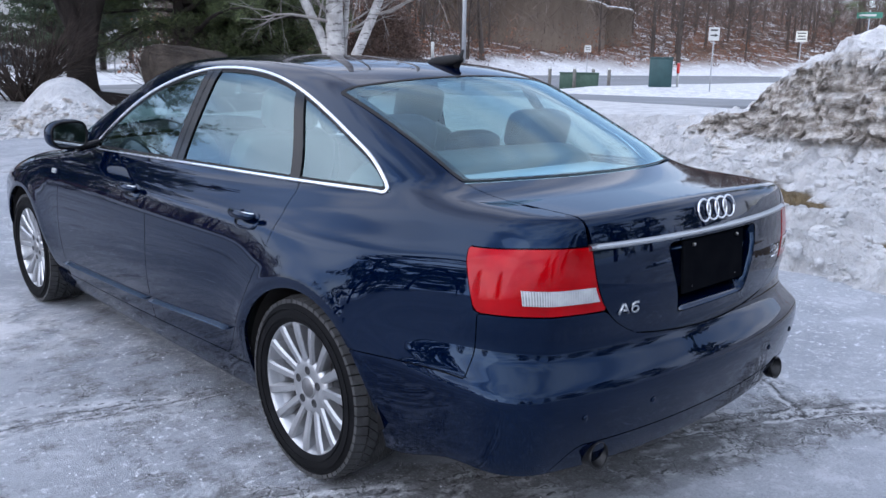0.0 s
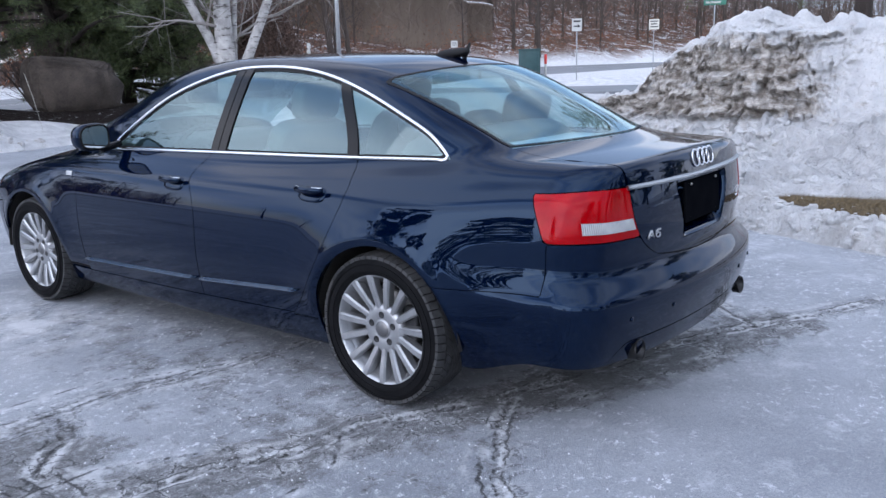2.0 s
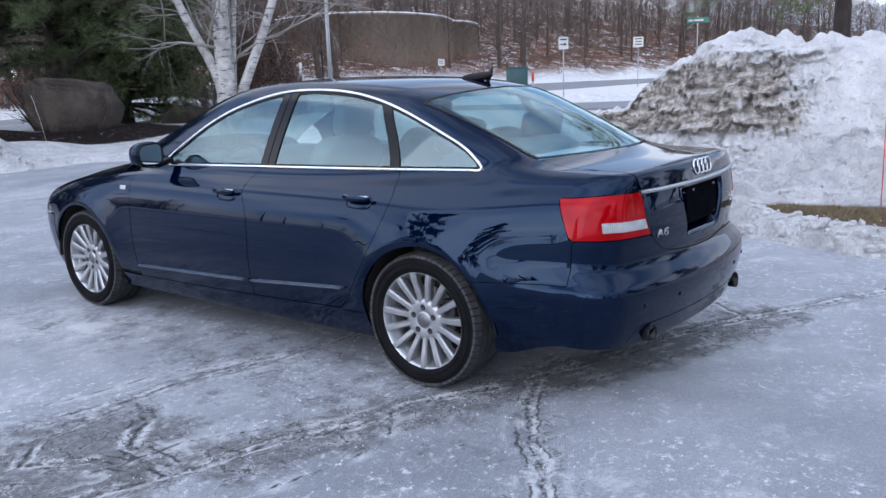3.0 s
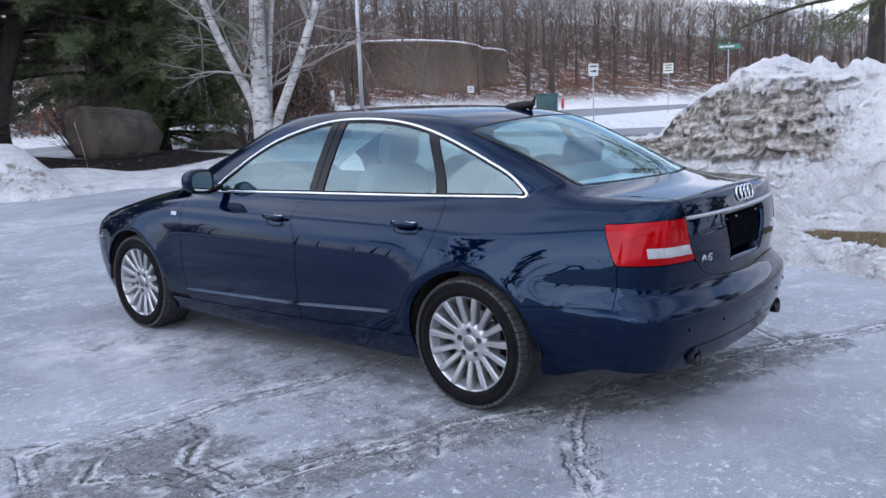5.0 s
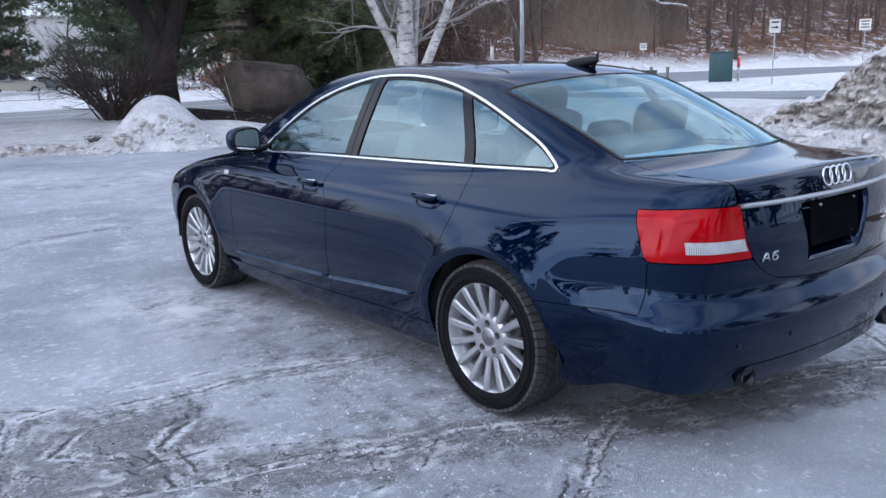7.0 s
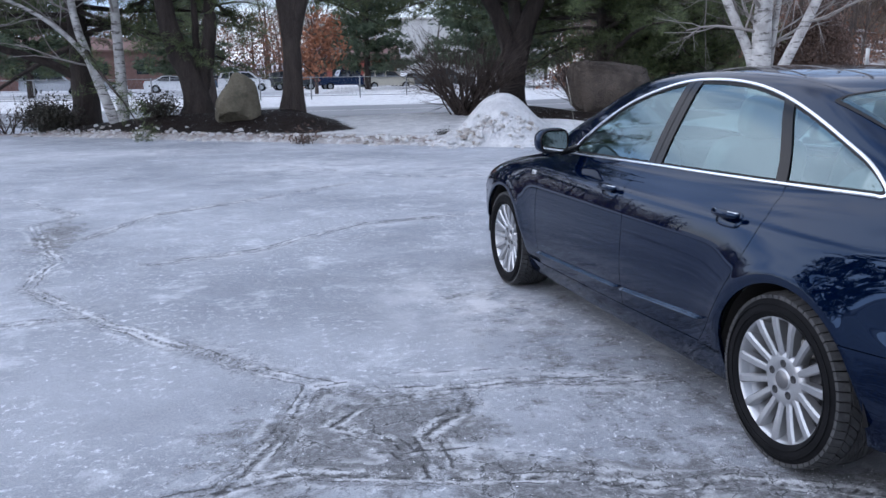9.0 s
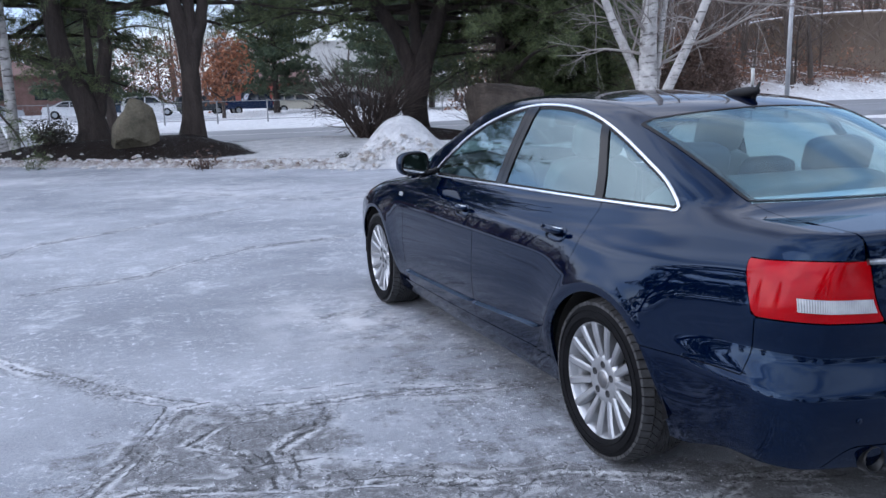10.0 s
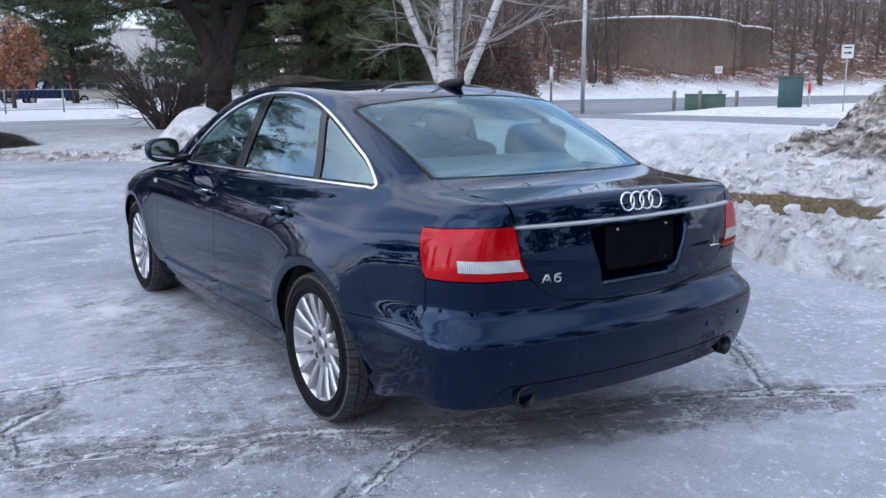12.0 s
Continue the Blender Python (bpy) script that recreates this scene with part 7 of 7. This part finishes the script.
def far_conifer(label, seed, place, tall, wide, material=NEEDLES_FAR):
    tree = thing("conifer_tree", label, "tree", place=place)
    wood, rng = Wood(seed), np.random.default_rng(seed)
    trunk = wood.path((0, 0, 0), (0, 0, 1), tall, 8, 0.02)
    wood.limb(trunk, 0.28, 0.04, 8)
    centres, ways = [], []
    for k in range(70):
        z = 1.5 + (tall - 1.8) * k / 70
        a = k * 2.4 + rng.normal(0, 0.3)
        span = wide * (1 - (z / tall) ** 1.3) * rng.uniform(0.7, 1.15) + 0.3
        d = np.array([math.cos(a), math.sin(a), rng.uniform(-0.1, 0.25)])
        pts = wood.path((0, 0, z), d, span, 5, 0.1, 0.0)
        wood.limb(pts, 0.05, 0.01, 4)
        for i in range(1, 6):
            for _ in range(26):
                centres.append(pts[i] + rng.normal(0, 1, 3) * (0.32, 0.32, 0.14))
                ways.append(d)
    under(new("trunk", wood.mesh("trunk", BARK)), tree)
    v, f = tufts(np.array(centres), np.array(ways), rng, 4, 0.42, 0.05)
    under(new("crown", fast_mesh("crown", v, f, material, False)), tree)
    return tree


first = far_conifer("tall spruce beyond the car park", 91, spot(10.5, 66), 14.5, 4.2)
for x, y, turn in ((17.5, 58, 60), (20.5, 62, 130), (24, 66, 200), (-14, 62, 20), (-24, 70, 80), (-4, 78, 45)):
    copy_thing(first, spot(x, y, turn))


def russet_tree(place):
    tree = thing("oak_tree", "small oak still holding russet leaves", "tree", place=place)
    wood = Wood(95)
    trunk = wood.path((0, 0, 0), (0, 0, 1), 5.6, 8, 0.06)
    wood.limb(trunk, 0.16, 0.03, 6)
    for _ in range(34):
        i = wood.rng.integers(2, 8)
        a = wood.rng.uniform(0, 6.28)
        wood.branch(trunk[i], np.array([math.cos(a), math.sin(a), 0.5]), wood.rng.uniform(0.9, 1.9), 0.04, 2, 0.5, 0.2, 0.02, (3, 5), 0.6, 4)
    under(new("trunk", wood.mesh("trunk", TWIG)), tree)
    v, f = scattered_leaves(np.array(wood.leaf_at), wood.rng, 0.14, 0.22, 5)
    under(new("crown", fast_mesh("crown", v, f, RUSSET, False)), tree)


russet_tree(spot(5.5, 60))


# ---- boulders ----
STONE = mottled("weathered_stone", (0.028, 0.022, 0.018), (0.092, 0.073, 0.058), 2.2, 22, 0.92, 0.9, 0.04)


STONE_TAN = mottled("tan_stone", (0.055, 0.050, 0.033), (0.165, 0.142, 0.100), 1.8, 18, 0.92, 0.9, 0.04)


def boulder(label, seed, size, place, square=0.55, material=STONE, taper=0.14):
    """A rough block: a rounded box, broken by planes and pitted."""
    bm = bmesh.new()
    bmesh.ops.create_icosphere(bm, subdivisions=5, radius=1.0)
    rng = np.random.default_rng(seed)
    planes = [(Vector(rng.normal(0, 1, 3)).normalized(), rng.uniform(0.80, 1.05)) for _ in range(14)]
    for v in bm.verts:
        d = v.co.normalized()
        c = Vector([math.copysign(abs(k) ** square, k) for k in d])
        for n, o in planes:
            c -= n * max(0.0, c.dot(n) - o)
        c *= 1 + 0.07 * noise.noise(d * 2.5 + Vector((seed, 0, 0))) + 0.035 * noise.noise(d * 8) + 0.015 * noise.noise(d * 22)
        v.co = Vector((c.x * size[0] / 2 * (1 - taper * c.z), c.y * size[1] / 2, c.z * size[2] * 0.5 + size[2] * 0.42))
    ob = part("boulder", bm, material, None, label)
    ob.matrix_world = place
    tagged(ob, "", "boulder")


boulder("upright weathered boulder standing on dark mulch", 11, (1.06, 0.85, 1.38), spot(-1.93, 18.75, 20, 0.22), 0.75, STONE_TAN, 0.27)
boulder("large squarish brown boulder on the mulch bed", 12, (2.25, 1.6, 1.45), spot(7.25, 17.2, -30, 0.08), 0.20)
boulder("low brown boulder beside the birch", 13, (1.3, 0.9, 0.62), spot(11.2, 18.2, -20, 0.05))


# ---- street furniture ----
GALVANISED = mottled("galvanised_steel", (0.30, 0.31, 0.32), (0.44, 0.45, 0.46), 3, 60, 0.55, 0.1, 0.002, 0.6)
SIGN_WHITE = mottled("sign_white", (0.42, 0.42, 0.40), (0.56, 0.56, 0.53), 4, 60, 0.5, 0.05)
SIGN_CREAM = mottled("sign_cream", (0.50, 0.49, 0.43), (0.60, 0.585, 0.52), 4, 60, 0.5, 0.05)
SIGN_BLACK = shader("sign_black", (0.02, 0.02, 0.02), 0.5)
SIGN_GREEN = mottled("sign_green", (0.03, 0.16, 0.11), (0.05, 0.20, 0.14), 4, 60, 0.5, 0.05)
BOX_GREEN = mottled("cabinet_green", (0.020, 0.055, 0.035), (0.045, 0.085, 0.058), 3, 40, 0.55, 0.1, 0.002)
BOX_TEAL = mottled("cabinet_teal", (0.012, 0.045, 0.048), (0.025, 0.070, 0.072), 3, 40, 0.55, 0.1, 0.002)
POST_GREY = mottled("weathered_post", (0.075, 0.07, 0.062), (0.16, 0.15, 0.135), 6, 60, 0.9, 0.4, 0.005)
RED_MARK = shader("red_reflector", (0.65, 0.04, 0.03), 0.4)


def facing(x, y, yaw, lift=0.0):
    return Matrix.Translation((x, y, at_land(x, y) + lift)) @ Matrix.Rotation(radians(yaw), 4, "Z")


def sign(label, place, post_top, board, material, marks=()):
    """A board on a steel post, its face towards -y. marks: (x, z, width, height) of dark bars."""
    ob = thing("road_sign", label, "road sign", place=place)
    part("post", tube([(0, 0.03, -0.2), (0, 0.03, post_top)], 0.028, 8), GALVANISED, ob)
    w, h, z = board
    bm = bmesh.new()
    box(bm, (w, 0.012, h), Matrix.Translation((0, 0, z)), 0.004, 1)
    face = part("board", bm, material, ob, smooth=False)
    for x, mz, mw, mh in marks:
        bm = bmesh.new()
        box(bm, (mw, 0.006, mh), Matrix.Translation((x, -0.008, z + mz)))
        part("marking", bm, SIGN_WHITE if material is SIGN_GREEN else SIGN_BLACK, face, smooth=False)
    return ob, face


arrow_sign, arrow_board = sign("white road sign with a black arrow on a post", facing(35.3, 19.2, -60), 3.0, (0.50, 0.62, 2.68), SIGN_WHITE, ((0, 0.18, 0.34, 0.08), (-0.06, -0.06, 0.22, 0.06)))
part("arrow_head", ([(0.04, -0.012, 2.71), (0.04, -0.012, 2.53), (0.19, -0.012, 2.62)], [(0, 1, 2)]), SIGN_BLACK, arrow_board, smooth=False)
sign("small white square sign on a post", facing(50.6, 21.9, -66), 3.2, (0.66, 0.66, 3.0), SIGN_CREAM, ((0, 0.20, 0.5, 0.07), (0, 0.02, 0.42, 0.07), (0, -0.16, 0.5, 0.07)))
sign("small white roadside sign on a post", facing(61.0, 46.5, -53), 3.2, (0.62, 0.62, 2.95), SIGN_WHITE, ((0, 0.1, 0.4, 0.06), (0, -0.08, 0.4, 0.06)))
sign("green street name sign on a post", facing(38.4, 13.3, -69), 4.0, (1.05, 0.26, 3.78), SIGN_GREEN, ((-0.08, 0.0, 0.7, 0.09),))

lamp = thing("street_lamp", "tall grey steel street lamp pole", "street lamp", place=facing(26.0, 26.9, 0, -0.05))
part("pole", tube([(0, 0, 0), (0, 0, 4), (0, 0, 9.5)], [0.11, 0.095, 0.07], 14), GALVANISED, lamp)
part("base_collar", lathe([(0.0, 0.20), (0.04, 0.20), (0.06, 0.13), (0.30, 0.12), (0.32, 0.10)], 20, "z"), GALVANISED, lamp)
part("arm", tube([(0, 0, 9.3), (0.8, 0.3, 9.9), (1.8, 0.7, 10.0)], 0.035, 8), GALVANISED, lamp)
bm = bmesh.new()
box(bm, (0.7, 0.28, 0.14), Matrix.Translation((2.0, 0.8, 9.98)), 0.04)
part("lamp_head", bm, GALVANISED, lamp)

cabinet = thing("utility_cabinet", "low green steel utility cabinet behind bollards", "utility box", place=facing(38.7, 29.9, -50))
bm = bmesh.new()
box(bm, (2.3, 1.3, 0.98), Matrix.Translation((0, 0, 0.47)), 0.03)
part("body", bm, BOX_GREEN, cabinet)
bm = bmesh.new()
box(bm, (2.38, 1.38, 0.07), Matrix.Translation((0, 0, 0.98)), 0.02)
part("lid", bm, BOX_GREEN, cabinet)
for x in (-0.58, 0.58):
    bm = bmesh.new()
    box(bm, (1.02, 0.03, 0.74), Matrix.Translation((x, -0.66, 0.48)), 0.012)
    part("door", bm, BOX_GREEN, cabinet)
teal = thing("utility_cabinet", "tall dark teal utility cabinet on the snowy verge", "utility box", place=facing(36.2, 22.6, -56))
bm = bmesh.new()
box(bm, (1.15, 0.9, 1.5), Matrix.Translation((0, 0, 0.72)), 0.03)
part("body", bm, BOX_TEAL, teal)
bm = bmesh.new()
box(bm, (1.22, 0.97, 0.08), Matrix.Translation((0, 0, 1.48)), 0.03)
part("lid", bm, BOX_TEAL, teal)
bm = bmesh.new()
box(bm, (0.95, 0.03, 1.2), Matrix.Translation((0, -0.46, 0.75)), 0.012)
part("door", bm, BOX_TEAL, teal)
marker = thing("marker_post", "white marker post with a red reflector", "marker post", place=facing(36.9, 22.0, -56))
part("post", tube([(0, 0, -0.1), (0, 0, 1.25)], 0.06, 10), SIGN_WHITE, marker)
part("reflector", tube([(0, 0, 0.70), (0, 0, 1.22)], 0.075, 10), RED_MARK, marker)
for dx, dy in ((-1.75, -0.9), (-0.3, -1.2), (0.9, 1.1), (1.75, -0.7)):
    p = facing(38.7, 29.9, -50) @ Matrix.Translation((dx, dy, 0))
    b = thing("bollard", "grey wooden bollard with a pale cap", "bollard", "bollards round the cabinet", place=p)
    part("post", tube([(0, 0, -0.1), (0, 0, 1.22)], 0.10, 12), POST_GREY, b)
    part("cap", lathe([(1.20, 0.105), (1.30, 0.09), (1.32, 0.0)], 12, "z"), SIGN_WHITE, b)
white_post = thing("marker_post", "thin white marker post in the snow", "marker post", place=facing(23.2, 26.0, 0))
part("post", tube([(0, 0, -0.1), (0, 0, 2.3)], 0.05, 10), POST_GREY, white_post)
part("cap", tube([(0, 0, 1.75), (0, 0, 2.45)], 0.075, 10), SIGN_WHITE, white_post)
stake = part("snow_stake", tube([(4.35, -1.05, 0.05), (4.37, -1.04, 0.7), (4.36, -1.03, 1.42)], 0.0045, 6), RED_MARK, None, "thin red snow stake stuck in the bank")
tagged(stake, "", "snow stake")
stake_2 = part("snow_stake", tube([(4.9, 14.2, 0.2), (4.75, 14.15, 0.9), (4.62, 14.1, 1.35)], 0.0035, 6), SIGN_CREAM, None, "thin pale stake leaning in the snow")
tagged(stake_2, "", "snow stake")


# ---- the tanks on the hill ----
TANK = mottled("stained_concrete", (0.135, 0.102, 0.075), (0.24, 0.19, 0.148), 0.25, 2.2, 0.95, 0.3, 0.03, stretch=(1, 1, 0.35))
CLEAN_SNOW = mottled("roof_snow", (0.70, 0.72, 0.75), (0.82, 0.83, 0.85), 1.0, 8, 0.8, 0.3, 0.03)


def tank(label, x, y, r, foot, top, sag):
    """A round tank whose rim sags to either side of its middle."""
    ob = thing("storage_tank", label, "storage tank", place=Matrix.Translation((x, y, 0)) @ Matrix.Rotation(math.atan2(-y, -x), 4, "Z"))

    def turned(profile):
        v, f = lathe(profile, 96, "z")
        n = len(profile)
        return [(a, b, c - (sag * (1 - math.cos(2 * math.pi * (i // n) / 96)) if c > foot + 1 else 0)) for i, (a, b, c) in enumerate(v)], f

    part("wall", turned([(foot, r), (top - 0.35, r), (top - 0.35, r + 0.10), (top, r + 0.10), (top, r - 0.3)]), TANK, ob)
    part("snow_cap", turned([(top - 0.02, r + 0.12), (top + 0.12, r + 0.06), (top + 0.16, r - 0.5), (top + 0.3, r * 0.45), (top + 0.4, 0.0)]), CLEAN_SNOW, ob)


tank("broad round tan concrete tank capped with snow", 94.5, 87.5, 14.5, 2.5, 10.4, 0.8)
tank("second round tan tank standing behind the first", 108, 84.0, 7.8, 3.0, 9.95, 0.4)


# ---- the car park, its fence and the buildings ----
LOT = mottled("lot_asphalt", (0.16, 0.165, 0.175), (0.55, 0.56, 0.58), 0.18, 3, 0.7, 0.2, 0.01)
bm = bmesh.new()
box(bm, (70, 44, 0.06), Matrix.Translation((4, 80, 0.02)))
lot = part("car_park", bm, LOT, None, smooth=False)
tagged(lot, "slushy asphalt car park", "car park", kind="structure")
BRICK = mottled("red_brick", (0.20, 0.055, 0.04), (0.29, 0.09, 0.065), 1.5, 25, 0.9, 0.2, 0.01)
SHINGLE = mottled("brown_roof", (0.10, 0.055, 0.045), (0.17, 0.10, 0.085), 1.5, 25, 0.9, 0.3, 0.02)
PALE_WALL = mottled("pale_cladding", (0.50, 0.50, 0.48), (0.60, 0.60, 0.58), 0.4, 6, 0.7, 0.1, 0.01)
DARK_GLASS = shader("dark_window", (0.02, 0.025, 0.03), 0.08)


def house(label, x, y, yaw, size, roof, wall_mat, roof_mat, windows):
    ob = thing("building", label, "building", place=Matrix.Translation((x, y, 0)) @ Matrix.Rotation(radians(yaw), 4, "Z"))
    w, d, h = size
    bm = bmesh.new()
    box(bm, (w, d, h), Matrix.Translation((0, 0, h / 2)))
    wall = part("wall", bm, wall_mat, ob, smooth=False)
    e = 0.5
    v = [(-w / 2 - e, -d / 2 - e, h), (w / 2 + e, -d / 2 - e, h), (w / 2 + e, d / 2 + e, h), (-w / 2 - e, d / 2 + e, h), (-w / 2 - e, 0, h + roof), (w / 2 + e, 0, h + roof)]
    v += [(a, b, c + 0.18) for a, b, c in v]
    f = [(6, 7, 11, 10), (8, 9, 10, 11), (0, 4, 5, 1), (2, 5, 4, 3), (0, 1, 7, 6), (2, 3, 9, 8), (0, 6, 10, 4), (3, 4, 10, 9), (1, 5, 11, 7), (2, 8, 11, 5)]
    part("roof", (v, f), roof_mat, ob, smooth=False)
    for k in range(windows):
        bm = bmesh.new()
        box(bm, (1.3, 0.08, 1.2), Matrix.Translation((-w / 2 + w * (k + 0.5) / windows, -d / 2 - 0.01, h * 0.55)))
        part("window", bm, DARK_GLASS, wall, smooth=False)


house("low red brick building with a brown gabled roof", 15, 98, -8, (9.5, 9, 3.0), 1.7, BRICK, SHINGLE, 5)
house("large pale industrial building", 31, 128, -10, (34, 26, 9.0), 0.8, PALE_WALL, PALE_WALL, 0)
house("long low brown building behind the car park", -20, 105, 6, (34, 12, 4.2), 1.6, SHINGLE, SHINGLE, 8)

FENCE_STEEL = mottled("dull_fence_steel", (0.16, 0.165, 0.17), (0.26, 0.265, 0.27), 3, 60, 0.7, 0.1, 0.002, 0.3)
fence = thing("fence", "grey chain-link fence along the car park", "fence")
posts = [(-14 + 2.9 * k, 46.0 + 0.02 * k * k) for k in range(14)]
for x, y in posts:
    part("fence_post", tube([(x, y, -0.1), (x, y, 1.35)], 0.04, 8), FENCE_STEEL, fence)
for z in (0.25, 1.3):
    part("rail", tube([(x, y, z) for x, y in posts], 0.018, 6), FENCE_STEEL, fence)
MESH_WIRE = []
for (xa, ya), (xb, yb) in zip(posts, posts[1:]):
    for k in range(12):
        s, e = k / 12, (k + 1) / 12
        for p, q in (((0.25), 1.3), (1.3, 0.25)):
            MESH_WIRE.append(tube([(xa + (xb - xa) * s, ya + (yb - ya) * s, p), (xa + (xb - xa) * e, ya + (yb - ya) * e, q)], 0.003, 3))
tagged(part("wire_mesh", joined(*MESH_WIRE), FENCE_STEEL, fence), kind="stuff")


# ---- vehicles in the car park ----
def parked(label, name, x, y, yaw, colour, profile, glass, wide=1.85, axles=(0.85, 3.75)):
    """A vehicle from its side outline: profile and glass as (length, height) rings."""
    ob = thing(name, label, "car" if name != "pickup_truck" else "truck", "vehicles in the car park", place=Matrix.Translation((x, y, 0.06)) @ Matrix.Rotation(radians(yaw), 4, "Z"))
    mat = paint("paint_" + name, colour, tuple(min(1, c * 1.4) for c in colour))

    def slab(ring, half, tuck):
        bm = bmesh.new()
        n = len(ring)
        rows = []
        for s, k in ((-1, 1), (-1, 0), (1, 0), (1, 1)):
            row = []
            for px, pz in ring:
                narrow = half - (tuck * max(0.0, pz - 0.95)) - (0.07 if k else 0.0)
                inset = 0.0 if not k else 0.04
                cx, cz = sum(p for p, _ in ring) / n, sum(p for _, p in ring) / n
                row.append(bm.verts.new((px + (cx - px) * inset * 0.4, s * narrow, pz + (cz - pz) * inset)))
            rows.append(row)
        for a, b in zip(rows, rows[1:]):
            for i in range(n):
                bm.faces.new((a[i], a[(i + 1) % n], b[(i + 1) % n], b[i]))
        bm.faces.new(rows[0][::-1])
        bm.faces.new(rows[-1])
        bmesh.ops.recalc_face_normals(bm, faces=bm.faces)
        return crisp(bm, 28)

    body = part("body", slab(profile, wide / 2, 0.32), mat, ob)
    for ring in glass:
        part("window", slab(ring, wide / 2 + 0.006, 0.32), DARK_GLASS, body)
    for ax_ in axles:
        for s in (-1, 1):
            tyre = part("wheel", moved(lathe([(-0.10, 0.20), (-0.11, 0.30), (-0.09, 0.345), (0.09, 0.345), (0.11, 0.30), (0.10, 0.20)], 24, "y"), Matrix.Translation((ax_, s * (wide / 2 - 0.10), 0.345))), RUBBER, ob)
            part("rim", moved(lathe([(-0.09, 0.21), (-0.10, 0.19), (-0.085, 0.05), (-0.09, 0.0)] if s < 0 else [(0.09, 0.21), (0.10, 0.19), (0.085, 0.05), (0.09, 0.0)], 20, "y"), Matrix.Translation((ax_, s * (wide / 2 - 0.10), 0.345))), SATIN, tyre)
    for s in (-1, 1):
        bm = bmesh.new()
        box(bm, (0.06, 0.28, 0.14), Matrix.Translation((profile[0][0] + 0.06, s * (wide / 2 - 0.24), 0.80)), 0.02)
        part("headlight", bm, CLEAR_LENS, body)
        bm = bmesh.new()
        box(bm, (0.06, 0.20, 0.22), Matrix.Translation((max(p for p, _ in profile) - 0.02, s * (wide / 2 - 0.20), 0.88)), 0.02)
        part("tail_lamp", bm, RED_LENS, body)
    return ob


SUV = [(0.02, 0.35), (0.0, 0.75), (0.12, 0.98), (1.05, 1.10), (1.75, 1.66), (2.3, 1.74), (3.9, 1.72), (4.45, 1.58), (4.66, 1.05), (4.70, 0.55), (4.6, 0.35)]
SUV_GLASS = [[(1.30, 1.12), (1.84, 1.60), (2.62, 1.66), (2.62, 1.12)], [(2.72, 1.12), (2.72, 1.66), (3.60, 1.65), (3.60, 1.12)], [(3.70, 1.12), (3.70, 1.64), (4.22, 1.56), (4.38, 1.14)]]
SEDAN = [(0.02, 0.32), (0.0, 0.62), (0.15, 0.80), (1.15, 0.95), (1.95, 1.38), (2.5, 1.45), (3.2, 1.42), (3.95, 1.05), (4.6, 1.0), (4.72, 0.75), (4.68, 0.34)]
SEDAN_GLASS = [[(1.42, 0.98), (2.03, 1.34), (2.55, 1.38), (2.55, 0.98)], [(2.63, 0.98), (2.63, 1.38), (3.15, 1.35), (3.65, 1.02)]]
PICKUP = [(0.02, 0.45), (0.0, 0.90), (0.1, 1.08), (1.3, 1.16), (1.95, 1.74), (2.4, 1.82), (3.4, 1.80), (3.72, 1.20), (5.5, 1.18), (5.56, 0.80), (5.5, 0.45)]
PICKUP_GLASS = [[(1.58, 1.20), (2.03, 1.68), (2.55, 1.74), (2.55, 1.20)], [(2.65, 1.20), (2.65, 1.74), (3.32, 1.72), (3.52, 1.24)]]
parked("white estate car parked in slush", "parked_car", 3.6, 76.5, 172, (0.60, 0.60, 0.60), SUV, SUV_GLASS)
parked("dark blue pickup truck parked in slush", "pickup_truck", 13.0, 75.5, 186, (0.012, 0.022, 0.055), PICKUP, PICKUP_GLASS, 1.95, (1.0, 4.5))
parked("beige off-roader parked in slush", "parked_car", 16.5, 74.8, 176, (0.42, 0.40, 0.34), SUV, SUV_GLASS)
parked("silver saloon parked in slush", "parked_car", 19.0, 77.5, 200, (0.36, 0.38, 0.40), SEDAN, SEDAN_GLASS, 1.8)
parked("grey pickup truck parked in slush", "pickup_truck", 21.8, 72.5, 165, (0.10, 0.11, 0.115), PICKUP, PICKUP_GLASS, 1.95, (1.0, 4.5))
parked("white saloon parked in slush", "parked_car", -2.5, 73.0, 178, (0.55, 0.56, 0.57), SEDAN, SEDAN_GLASS, 1.8)
parked("dark grey off-roader parked in slush", "parked_car", 8.0, 77.5, 183, (0.035, 0.04, 0.045), SUV, SUV_GLASS)
parked("dull blue saloon parked in slush", "parked_car", 1.0, 79.5, 170, (0.03, 0.06, 0.11), SEDAN, SEDAN_GLASS, 1.8)
parked("silver hatchback parked beyond the road", "parked_car", -11.5, 70.0, 190, (0.40, 0.42, 0.45), SUV, SUV_GLASS, 1.8)
parked("pale grey saloon parked beyond the road", "parked_car", -8.6, 74.0, 185, (0.34, 0.36, 0.39), SEDAN, SEDAN_GLASS, 1.8)
